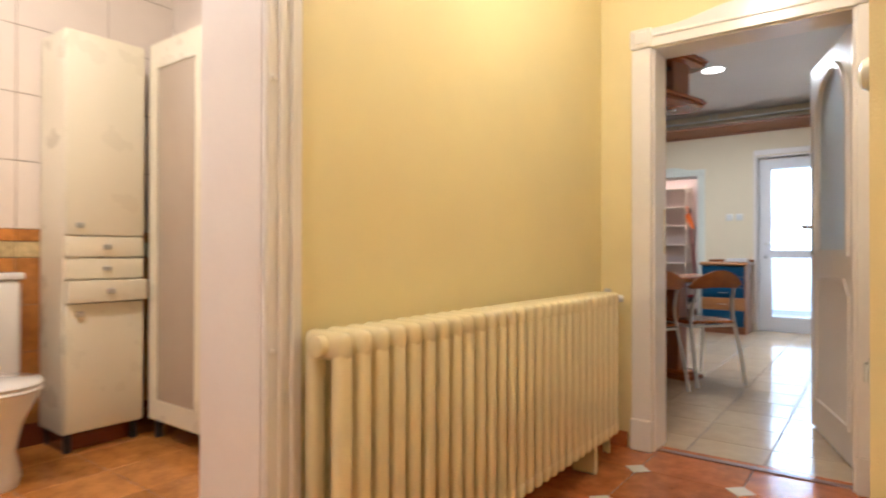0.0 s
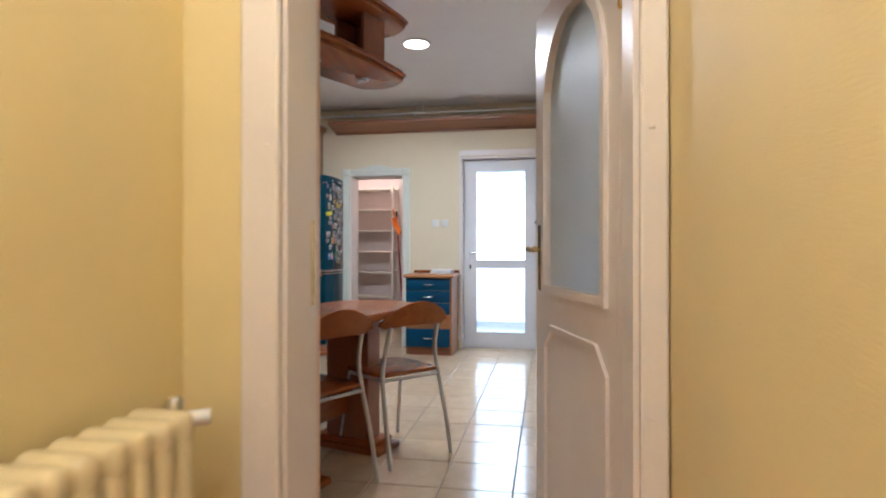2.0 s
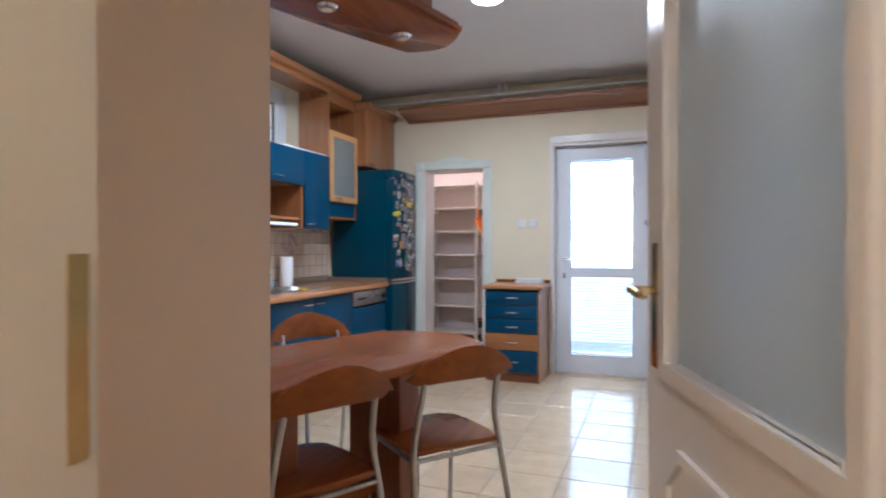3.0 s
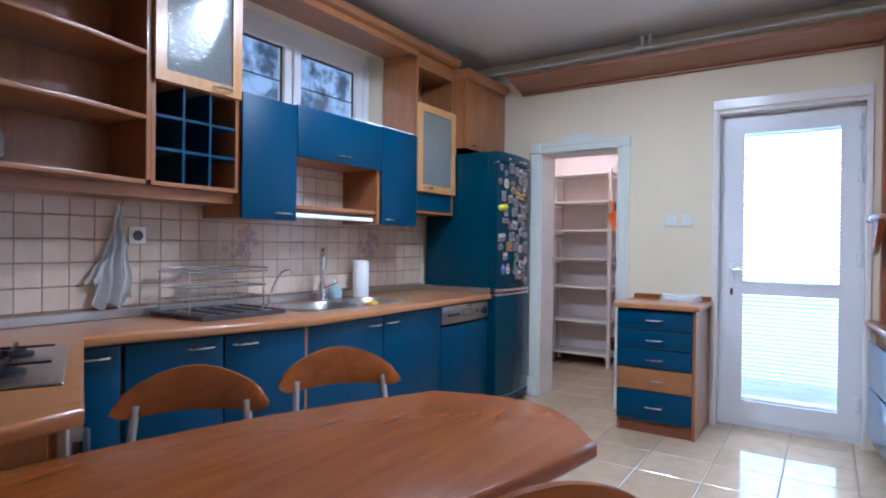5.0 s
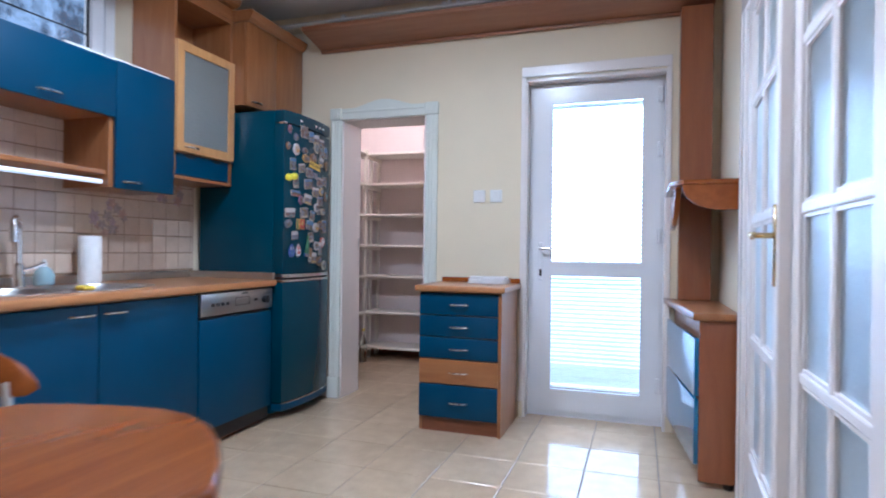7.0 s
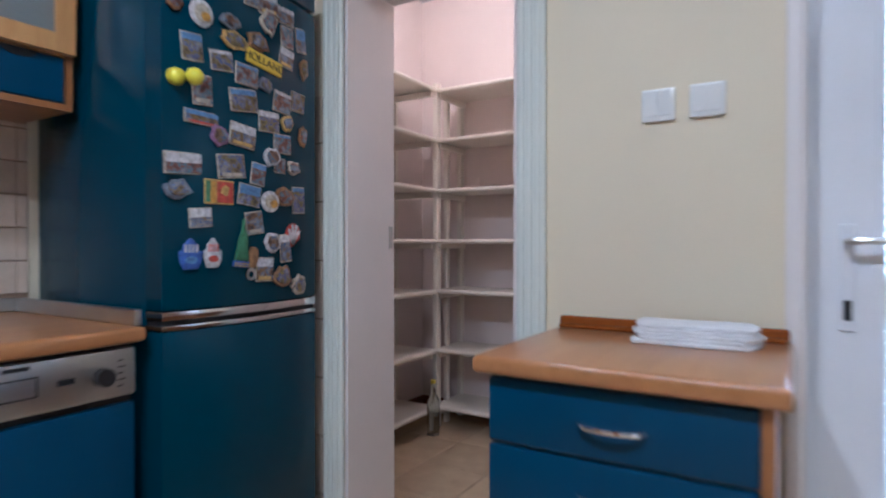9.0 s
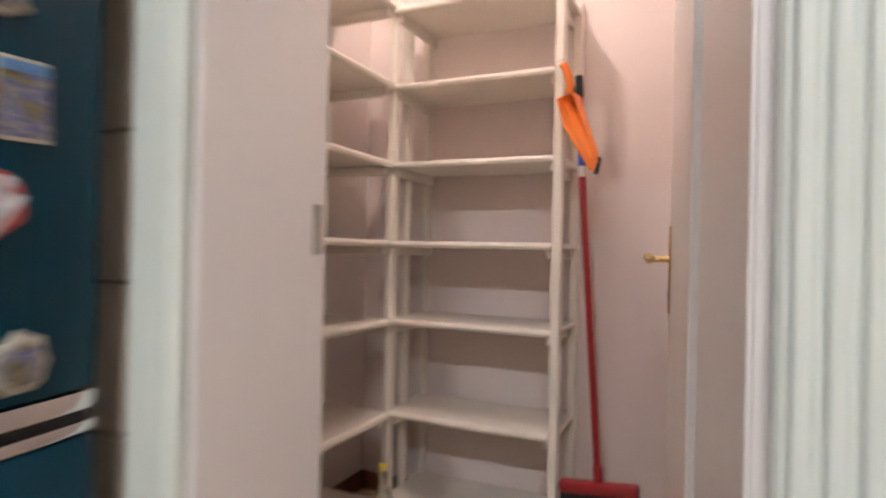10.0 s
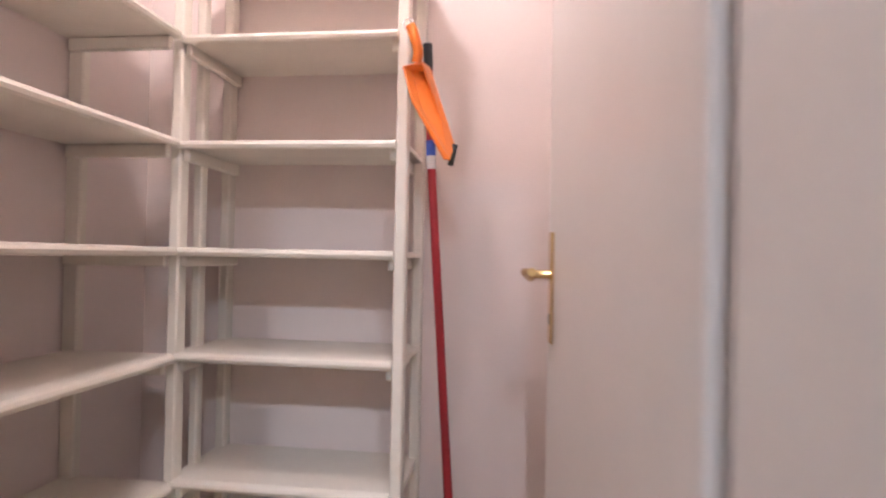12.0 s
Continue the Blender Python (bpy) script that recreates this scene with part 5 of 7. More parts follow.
def magnet(y, z, w, h, k, shape, turn=0.0):
    """A souvenir magnet: a picture plate with a raised inner picture, or a moulded figure."""
    t = new("fridge_magnet")
    tagged(t, ("small rectangular picture souvenir magnet on the fridge door", "small moulded souvenir magnet on the fridge door", "small round souvenir magnet on the fridge door", "painted open palm souvenir magnet on the fridge door", "green monument souvenir magnet with a striped foot", "brown bottle opener magnet on the fridge door", "flag magnet with green and orange bars beside dark red", "red fan shaped souvenir magnet with pale ribs")[shape], "magnet", "fridge magnets")
    if shape == 0:
        part("plate", box_bm(0, 0.004, -w / 2, w / 2, -h / 2, h / 2, 0.0015), PAINT[(0, 8, 2, 4, 0)[k % 5]], t)
        split = 0.02 + 0.1 * (k % 4)
        part("picture", box_bm(0.004, 0.0048, -w * 0.46, w * 0.46, -h * 0.45, h * (split if k % 3 else 0.45)), PHOTO, t)
        if k % 3:
            part("picture_sky", box_bm(0.004, 0.0048, -w * 0.46, w * 0.46, h * split, h * 0.45), PAINT[(1, 8, 9)[k % 3]], t)
        if k % 4 == 1:
            part("caption_bar", box_bm(0.0048, 0.0054, -w * 0.36, w * 0.36, -h * 0.42, -h * 0.27), PAINT[(0, 5, 7)[k % 3]], t)
    elif shape == 2:
        part("disc", prism_bm([(w / 2 * math.cos(a * math.pi / 9), h / 2 * math.sin(a * math.pi / 9)) for a in range(18)], "yz", 0, 0.007, 0.002), PAINT[8 if w > 0.06 else (k + 3) % 12], t, "", True)
        part("centre", prism_bm([(w / 3 * math.cos(a * math.pi / 7), h / 3 * math.sin(a * math.pi / 7)) for a in range(14)], "yz", 0.007, 0.009), PAINT[0] if w > 0.06 else PHOTO, t)
        if w > 0.06:
            part("motif", prism_bm([(0.010 + 0.014 * math.cos(a * math.pi / 5), -0.006 + 0.012 * math.sin(a * math.pi / 5)) for a in range(10)], "yz", 0.009, 0.0105), PAINT[3], t)
    elif shape == 3:
        # an open palm with five fingers
        body = PAINT[1] if y < 6.36 else PAINT[8]
        o = [(-0.30, -0.5), (0.30, -0.5), (0.46, -0.25), (0.5, 0.05), (0.42, 0.12), (0.34, 0.02), (0.31, 0.32), (0.17, 0.36), (0.14, 0.42), (0.07, 0.5), (-0.07, 0.5), (-0.14, 0.42), (-0.17, 0.36), (-0.31, 0.32), (-0.34, 0.02), (-0.42, 0.12), (-0.5, 0.05), (-0.46, -0.25)]
        part("palm", prism_bm([(u * w, v * h) for u, v in o], "yz", 0, 0.006, 0.002), body, t, "", True)
        part("eye_motif", prism_bm([(0.26 * w * math.cos(a * math.pi / 8), -0.2 * h + 0.12 * h * math.sin(a * math.pi / 8)) for a in range(16)], "yz", 0.006, 0.008), PAINT[9] if y < 6.36 else PAINT[7], t)
        for f in (-0.24, -0.08, 0.08, 0.24):
            part("finger_motif", box_bm(0.006, 0.0072, (f - 0.045) * w, (f + 0.045) * w, 0.04 * h, 0.30 * h, 0.0005), PAINT[8] if y < 6.36 else PAINT[7], t)
    elif shape == 4:
        # a robed monument on a striped foot
        part("figure", prism_bm([(u * w, v * h) for u, v in ((-0.40, -0.36), (0.42, -0.36), (0.30, -0.05), (0.24, 0.18), (0.10, 0.28), (0.02, 0.30), (0.02, 0.48), (-0.06, 0.5), (-0.10, 0.26), (-0.22, 0.1), (-0.30, -0.1))], "yz", 0, 0.011, 0.003), PAINT[11], t, "green moulded figure", True)
        part("foot", box_bm(0, 0.010, -0.46 * w, 0.5 * w, -0.5 * h, -0.37 * h, 0.002), PAINT[1], t)
        for c in (-0.42, -0.47):
            part("stripe", box_bm(0.010, 0.011, -0.46 * w, 0.5 * w, (c - 0.012) * h, (c + 0.012) * h), PAINT[5], t)
    elif shape == 5:
        part("grip", prism_bm([(u * w, v * h) for u, v in ((-0.18, -0.12), (0.18, -0.12), (0.42, 0.15), (0.38, 0.42), (0.15, 0.5), (-0.2, 0.5), (-0.4, 0.36), (-0.36, 0.1))], "yz", 0, 0.009, 0.002), PAINT[2], t, "brown moulded grip", True)
        part("opener_ring", ring_bm([(0.42 * w * math.cos(a * math.pi / 8), -0.31 * h + 0.19 * h * math.sin(a * math.pi / 8)) for a in range(16)], [(0.24 * w * math.cos(a * math.pi / 8), -0.32 * h + 0.10 * h * math.sin(a * math.pi / 8)) for a in range(16)], "yz", 0.001, 0.004), STEEL, t, "steel bottle opener ring")
    elif shape == 6:
        # a painted flag panel: green and orange bars beside a dark red field
        part("plate", box_bm(0, 0.005, -w / 2, w / 2, -h / 2, h / 2, 0.002), PAINT[5], t, "yellow border")
        part("bar", box_bm(0.005, 0.006, -0.46 * w, -0.31 * w, -0.43 * h, 0.43 * h), PAINT[11], t, "green bar")
        part("bar", box_bm(0.005, 0.006, -0.31 * w, -0.13 * w, -0.43 * h, 0.43 * h), PAINT[3], t, "orange bar")
        part("field", box_bm(0.005, 0.006, -0.09 * w, 0.46 * w, -0.43 * h, 0.43 * h), PAINT[7], t, "dark red field")
        part("emblem", prism_bm([(0.18 * w + 0.17 * w * math.cos(a * 0.7) * (0.7 + 0.3 * (a % 2)), 0.06 * h + 0.24 * h * math.sin(a * 0.7) * (0.75 + 0.25 * (a % 3) / 2)) for a in range(9)], "yz", 0.006, 0.007), PAINT[5], t)
    elif shape == 7:
        part("shell", prism_bm([(0, -0.5 * h)] + [(0.5 * w * math.cos(a), -0.05 * h + 0.5 * h * math.sin(a)) for a in (math.pi * i / 10 - 0.15 for i in range(12))], "yz", 0, 0.008, 0.002), PAINT[7], t, "red fan", True)
        for i in range(4):
            a = 0.45 + 0.75 * i
            part("rib", prism_bm([(-0.004, -0.4 * h), (0.004, -0.4 * h), (0.42 * w * math.cos(a) + 0.005, 0.40 * h * math.sin(a)), (0.42 * w * math.cos(a) - 0.005, 0.40 * h * math.sin(a) + 0.002)], "yz", 0.008, 0.0095), PAINT[8], t)
    else:
        rnd = random.Random(k * 7 + 3)
        o = [(w / 2 * (0.72 + 0.38 * rnd.random()) * math.cos(a * math.pi / 8), h / 2 * (0.72 + 0.38 * rnd.random()) * math.sin(a * math.pi / 8)) for a in range(16)]
        part("figure", prism_bm(o, "yz", 0, 0.009, 0.003), PAINT[(0, 2, 8, 10, 5, 4)[k % 6]], t, "", True)
        part("relief", prism_bm([(u * 0.72, v * 0.7) for u, v in o], "yz", 0.009, 0.013, 0.003), PHOTO, t, "", True)
    t.matrix_basis = pose(front_of_fridge(y) + 0.0015, y, z, turn, 0, 0)
    return t


# each row: place along the door, height, width and height in millimetres, shape
MAGNETS = """
6.304 1.771 38 51 2; 6.355 1.727 50 51 1; 6.437 1.775 80 74 0; 6.513 1.758 56 68 0; 6.574 1.751 76 62 0; 6.290 1.667 52 51 1
6.360 1.654 70 72 2; 6.442 1.659 79 45 1; 6.454 1.609 102 54 1; 6.335 1.562 63 72 0; 6.418 1.546 73 54 0; 6.534 1.628 85 56 1
6.576 1.698 65 79 1; 6.646 1.740 69 49 0; 6.653 1.679 50 63 0; 6.717 1.689 40 74 0; 6.650 1.615 56 59 0; 6.730 1.604 40 74 1
6.497 1.526 78 59 0; 6.562 1.513 52 44 1; 6.362 1.456 60 80 0; 6.486 1.454 94 63 0; 6.631 1.477 68 63 0; 6.701 1.493 58 60 0
6.361 1.383 105 36 0; 6.577 1.410 77 61 0; 6.650 1.419 50 58 1; 6.410 1.345 57 65 1; 6.483 1.355 88 64 0; 6.723 1.391 39 69 1
6.631 1.354 68 58 0; 6.322 1.261 130 56 0; 6.446 1.267 91 66 0; 6.536 1.254 52 64 0; 6.586 1.309 60 62 1; 6.621 1.288 43 44 0
6.678 1.289 57 46 1; 6.297 1.195 85 55 1; 6.409 1.194 93 66 6; 6.505 1.192 78 60 0; 6.580 1.179 66 62 2; 6.637 1.194 75 63 1
6.704 1.191 52 83 0; 6.357 1.124 69 52 0; 6.522 1.115 62 65 0; 6.479 1.058 55 135 4; 6.586 1.060 60 75 1; 6.330 1.030 68 80 3
6.390 1.032 56 78 3; 6.643 1.043 43 85 0; 6.675 1.085 58 77 7; 6.513 1.000 40 94 5; 6.559 0.982 64 70 0; 6.628 0.959 74 67 1
6.704 0.929 71 64 1
"""
for k, row in enumerate(MAGNETS.replace("\n", ";").split(";")):
    if row.strip():
        my, mz, mw, mh, ms = row.split()
        magnet(float(my), float(mz), float(mw) / 1000, float(mh) / 1000, k * 5 + int(ms), int(ms), 0 if ms in "36" else (k * 37) % 17 - 8)


def smiley(y, z):
    t = new("smiley_magnet")
    tagged(t, "round yellow ball magnet on the fridge door", "magnet", "fridge magnets")
    part("ball", lathe_bm([(0.004, -0.022), (0.016, -0.017), (0.023, -0.006), (0.023, 0.006), (0.016, 0.017), (0.004, 0.022)], 0.012, 0, 14, 1.0), mat("yellow_plastic", (0.75, 0.68, 0.05), 0.35, scale=20, vary=0.08), t, "", True)
    t.matrix_basis = pose(front_of_fridge(y), y, z)


smiley(6.262 + 0.028, 1.475)
smiley(6.262 + 0.075, 1.485)


def word_magnet():
    t = new("lettered_magnet")
    tagged(t, "yellow rectangular magnet with black capital letters", "magnet", "fridge magnets")
    part("plate", box_bm(0, 0.005, -0.066, 0.066, -0.021, 0.021, 0.002), mat("yellow_magnet", (0.72, 0.52, 0.06), 0.4, scale=40, vary=0.1), t)
    c = bpy.data.curves.new("letters", "FONT")
    c.body, c.size, c.extrude, c.align_x, c.align_y = "HOLLAND", 0.031, 0.0006, "CENTER", "CENTER"
    c.materials.append(BLACK)
    tmp = new("tmp", c)
    me = bpy.data.meshes.new_from_object(tmp.evaluated_get(bpy.context.evaluated_depsgraph_get()))
    bpy.data.objects.remove(tmp)
    o = new("letters", me)
    o.parent = t
    o.matrix_basis = pose(0.0056, 0, 0, 90, 0, 90)
    t.matrix_basis = pose(front_of_fridge(6.56) + 0.0015, 6.56, 1.578, -8, 0, 0)


word_magnet()


# ---------------------------------------------------------------- dining table, lamp canopy and chairs

def boat(length, far, mid, near, bulge, n=9):
    """Outline of a board with bowed long sides and a swelling far end; u across, v along."""
    right = [(near + (mid - near) * math.sin(math.pi * 0.5 * min(1, s / 0.55)) if s < 0.55 else mid + (far - mid) * ((s - 0.55) / 0.45) ** 1.7, -length / 2 + length * s) for s in (i / n for i in range(n + 1))]
    end = [(far * (1 - 2 * i / 8), length / 2 + bulge * math.sin(math.pi * i / 8)) for i in range(1, 8)]
    return right + end + [(-u, v) for u, v in reversed(right)]


def table():
    t = new("dining_table")
    tagged(t, "cherry wood dining table with bowed edges on a pedestal", "table")
    top = part("tabletop", prism_bm(boat(1.20, 0.285, 0.335, 0.25, 0.14), "xy", 0.735, 0.775, 0.012, 3), CHERRY, t, "", True)
    for v in (-0.30, 0.30):
        leg = part("pedestal_leg", box_bm(-0.14, 0.14, v - 0.06, v + 0.06, 0.06, 0.735, 0.006, 2), CHERRY_Z, t)
        part("foot", join(box_bm(-0.24, 0.24, v - 0.11, v + 0.11, 0.0, 0.035, 0.008, 2), box_bm(-0.20, 0.20, v - 0.09, v + 0.09, 0.035, 0.065, 0.008, 2)), CHERRY, leg, "", True)
    part("stretcher", box_bm(-0.02, 0.02, -0.24, 0.24, 0.20, 0.32, 0.004), CHERRY, t)
    t.matrix_basis = pose(-0.795, 3.305, 0, 0, 0, -17.5)


table()


def canopy():
    t = new("lamp_canopy")
    tagged(t, "two-tier cherry wood lamp canopy hanging over the table", "pendant lamp")
    for z, l, w in ((2.13, 1.24, 0.205), (2.47, 1.30, 0.20)):
        tier = part("tier", prism_bm(boat(l, w * 0.8, w, w * 0.8, 0.07), "xy", z, z + 0.028, 0.006), CHERRY, t, "", True)
        part("tier_rim", prism_bm([(u * 1.09, v * 1.02) for u, v in boat(l, w * 0.8, w, w * 0.8, 0.07)], "xy", z + 0.028, z + 0.052, 0.009), CHERRY, tier, "", True)
        part("tier_step", prism_bm([(u * 1.0, v * 1.0) for u, v in boat(l, w * 0.8, w, w * 0.8, 0.07)], "xy", z + 0.052, z + 0.07, 0.006), CHERRY, tier, "", True)
    for v in (-0.36, 0.40):
        part("box_post", join(box_bm(-0.11, -0.09, v - 0.1, v + 0.1, 2.2, 2.47), box_bm(0.09, 0.11, v - 0.1, v + 0.1, 2.2, 2.47), box_bm(-0.09, 0.09, v + 0.08, v + 0.1, 2.2, 2.47)), CHERRY_Z, t)
    for v in (-0.42, 0.0, 0.42):
        s = part("spotlight", lathe_bm([(0.040, 2.13), (0.043, 2.122), (0.036, 2.112), (0.028, 2.112)], 0, v, 18), CHROME, t, "round chrome halogen spotlight", True)
        part("bulb_lens", lathe_bm([(0.026, 2.108), (0.020, 2.104), (0.008, 2.102)], 0, v, 14), WHITEPL, s, "", True)
    for v in (-0.40, 0.50):
        part("hanging_rod", tube_bm([(0.0, v, 2.54), (0.0, v, TOP)], 0.012, 8), BLACK, t, "black rod to the ceiling", True)
    t.matrix_basis = pose(-0.885, 3.45, 0, 0, 0, -20.5)


canopy()


def chair():
    """Local space: the seat looks along +y, the back stands at -y."""
    t = new("dining_chair")
    tagged(t, "cherry wood chair with crescent backrest and silver metal legs", "chair", "chairs round the table")
    seat = [(-0.17, -0.19), (0.17, -0.19), (0.195, -0.10), (0.20, 0.06), (0.185, 0.15), (0.13, 0.195), (-0.13, 0.195), (-0.185, 0.15), (-0.20, 0.06), (-0.195, -0.10)]
    part("seat", prism_bm(seat, "xy", 0.437, 0.458, 0.007, 3), CHERRY, t, "", True)
    # crescent backrest, bent round the sitter
    bm = bmesh.new()
    rows = []
    m = 18
    for i in range(m + 1):
        u = i / m * 2 - 1
        x = 0.215 * u
        y = -0.235 + 0.045 * u * u
        cut = 0.024 * abs(u) ** 14
        lo = 0.683 + 0.018 * (1 - u * u) + cut
        hi = 0.740 + 0.086 * (1 - abs(u) ** 1.9) - cut
        ring = []
        for dy, f in ((0.009, 0), (0.011, 0.12), (0.011, 0.88), (0.008, 1), (-0.008, 1), (-0.011, 0.88), (-0.011, 0.12), (-0.009, 0)):
            ring.append(bm.verts.new((x, y + dy - 0.03 * f, lo + (hi - lo) * f)))
        rows.append(ring)
    for a, b in zip(rows, rows[1:]):
        for k in range(8):
            bm.faces.new((a[k], a[(k + 1) % 8], b[(k + 1) % 8], b[k]))
    bm.faces.new(rows[0])
    bm.faces.new(rows[-1])
    bmesh.ops.recalc_face_normals(bm, faces=bm.faces[:])
    part("backrest", bm, CHERRY, t, "", True)
    for s in (-1, 1):
        part("back_leg", tube_bm(smooth_line([(s * 0.20, -0.275, 0.0), (s * 0.195, -0.235, 0.20), (s * 0.185, -0.185, 0.42), (s * 0.165, -0.18, 0.56), (s * 0.155, -0.210, 0.69), (s * 0.152, -0.219, 0.722)], 6), 0.0115, 10), STEEL, t, "silver metal tube leg", True)
        part("front_leg", tube_bm(smooth_line([(s * 0.20, 0.205, 0.0), (s * 0.185, 0.17, 0.22), (s * 0.175, 0.14, 0.42)], 5), 0.0105, 10), STEEL, t, "silver metal tube leg", True)
        part("side_rail", tube_bm([(s * 0.185, -0.185, 0.42), (s * 0.19, 0.0, 0.425), (s * 0.175, 0.14, 0.42)], 0.009, 8), STEEL, t, "", True)
    for y in (-0.185, 0.14):
        part("cross_rail", tube_bm([(-0.18, y, 0.42), (0.18, y, 0.42)], 0.009, 8), STEEL, t, "", True)
    return t


def chair_pose(cx, cy, face):
    """Centre of the backrest on plan, and the way the seat looks, in degrees from +y."""
    a = radians(face)
    return pose(cx + 0.225 * -math.sin(a), cy + 0.225 * math.cos(a), 0, 0, 0, face)


first = chair()
first.matrix_basis = chair_pose(-0.56, 2.96, 61)
copy_thing(first, chair_pose(-0.31, 3.44, 51))
copy_thing(first, chair_pose(-1.497, 3.587, -130))
copy_thing(first, chair_pose(-1.374, 4.08, -123))


# ---------------------------------------------------------------- chest of drawers by the balcony door
def chest():
    x0, x1, y0 = -1.094, -0.605, 6.405
    t = thing("drawer_chest", (-0.87, 6.66, 0), "beech chest with four blue drawers and one beech drawer", "chest of drawers")
    part("side_panel", box_bm(x0, x0 + 0.018, y0 + 0.022, 6.845, 0.0, 0.805), BEECH, t)
    part("side_panel", box_bm(x1 - 0.018, x1, y0 + 0.0, 6.845, 0.0, 0.805), BEECH, t)
    part("body", box_bm(x0 + 0.018, x1 - 0.018, y0 + 0.022, 6.845, 0.06, 0.803), BEECH, t)
    part("plinth", box_bm(x0 + 0.018, x1 - 0.018, y0 + 0.02, y0 + 0.035, 0.0, 0.075), DARKWOOD, t)
    lv = [0.08, 0.275, 0.42, 0.545, 0.67, 0.80]
    for k, (a, b) in enumerate(zip(lv, lv[1:])):
        m = BEECH_X if k == 1 else BLUE
        d = part("drawer_front", box_bm(x0 + 0.002, x1 - 0.020, y0, y0 + 0.021, a + 0.003, b - 0.003, 0.005, 2), m, t, "beech drawer front" if k == 1 else "blue lacquered drawer front", True)
        bow_handle(d, ((x0 + x1) / 2 - 0.005, y0, (a + b) / 2 - 0.002), (1, 0, 0), (0, -1, 0), 0.115)
    top = [(x0 - 0.018, y0 - 0.028), (x1 + 0.022, y0 - 0.028), (x1 + 0.022, 6.86), (x0 - 0.018, 6.86)]
    part("worktop", prism_bm(top, "xy", 0.806, 0.842, 0.011, 3), WORKTOP, t, "beech worktop with rounded edge", True)
    part("back_ledge", box_bm(x0 - 0.01, x1 + 0.015, 6.838, 6.858, 0.842, 0.870, 0.004), CHERRY, t)
    part("back_ledge", box_bm(x0 - 0.005, x1 + 0.01, 6.816, 6.837, 0.842, 0.853, 0.004), CHERRY, t)
    c = thing("folded_cloth", (-0.78, 6.72, 0.843), "white folded cloth lying on the drawer chest", "cloth")
    for k in range(5):
        z = 0.8425 + 0.0085 * k
        w, d = 0.128 - 0.008 * (k % 2), 0.075 - 0.004 * k
        o = [(-0.765 + w * math.cos(a) ** 3 * 0.25 + w * math.copysign(min(abs(math.cos(a)) * 1.6, 1), math.cos(a)) * 0.75 + 0.006 * math.sin(a * 3 + k), 6.745 + d * math.copysign(min(abs(math.sin(a)) * 1.6, 1), math.sin(a)) + 0.005 * math.sin(a * 5 + 2 * k)) for a in (2 * math.pi * i / 32 for i in range(32))]
        part("fold", prism_bm(o, "xy", z, z + 0.008, 0.003), CLOTH, c, "", True)


chest()


def right_cabinet():
    t = thing("low_corner_cabinet", (0.42, 6.45, 0), "low cherry cabinet with glossy blue fronts beside the balcony door", "cabinet")
    part("side_panel", box_bm(0.372, KX1 - 0.004, 6.06, 6.08, 0.03, 0.745, 0.002), CHERRY_Z, t, "brown end panel")
    part("body", prism_bm([(0.395, 6.082), (KX1 - 0.006, 6.082), (KX1 - 0.006, 6.85), (0.31, 6.85)], "xy", 0.10, 0.74), BEECH, t)
    v = Vector((0.275 - 0.36, KY1 - 0.02 - 6.06, 0))
    nrm = Vector((-v.y, v.x, 0)).normalized()
    for z0, z1 in ((0.10, 0.395), (0.405, 0.665)):
        a, b = Vector((0.372, 6.068, 0)), Vector((0.290, 6.84, 0))
        o = [(a.x, a.y), (b.x, b.y), (b.x + nrm.x * 0.02, b.y + nrm.y * 0.02), (a.x + nrm.x * 0.02, a.y + nrm.y * 0.02)]
        part("front", prism_bm(o, "xy", z0, z1, 0.004), BLUEGLOSS, t, "glossy blue drop front", True)
    part("top_board", prism_bm([(0.345, 6.045), (KX1 - 0.004, 6.045), (KX1 - 0.004, KY1 - 0.004), (0.255, KY1 - 0.004)], "xy", 0.745, 0.78, 0.01, 3), BEECH_L, t, "", True)
    part("castor", lathe_bm([(0.018, 0.0), (0.024, 0.008), (0.024, 0.05), (0.018, 0.058)], 0.50, 6.09, 12), BLACK, t, "black castor", True)
    part("castor", lathe_bm([(0.018, 0.0), (0.024, 0.008), (0.024, 0.05), (0.018, 0.058)], 0.50, 6.78, 12), BLACK, t, "black castor", True)
    part("castor", lathe_bm([(0.018, 0.0), (0.024, 0.008), (0.024, 0.05), (0.018, 0.058)], 0.37, 6.78, 12), BLACK, t, "black castor", True)
    c = thing("wall_column", (0.40, 6.80, 0.78), "upright cherry panel rising from the low cabinet to the pelmet", "panel")
    part("board", box_bm(0.322, 0.490, 6.76, KY1 - 0.014, 0.781, 2.43, 0.004), CHERRY_Z, c)
    s = thing("console_shelf", (0.42, 6.45, 1.25), "cherry wall console shelf with a curved apron", "shelf")
    part("top_board", prism_bm([(0.30, 6.08), (KX1 - 0.004, 6.08), (KX1 - 0.004, 6.75), (0.25, 6.75), (0.245, 6.20)], "xy", 1.355, 1.378, 0.005), CHERRY, s, "", True)
    cur = [(KX1 - 0.004, 1.354), (KX1 - 0.004, 1.24), (0.455, 1.24)] + [(0.455 - 0.16 * math.sin(a), 1.24 + 0.114 * (1 - math.cos(a))) for a in (math.pi / 2 * i / 8 for i in range(1, 9))]
    part("apron", prism_bm(cur, "xz", 6.085, 6.11), CHERRY, s)
    side = [(6.20, 1.354)] + [(6.20 + 0.5 * i / 8, 1.354 - 0.18 * math.sin(math.pi / 2 * i / 8)) for i in range(1, 9)] + [(6.75, 1.17), (6.75, 1.354)]
    part("side_apron", prism_bm(side, "yz", 0.275, 0.30), CHERRY, s)


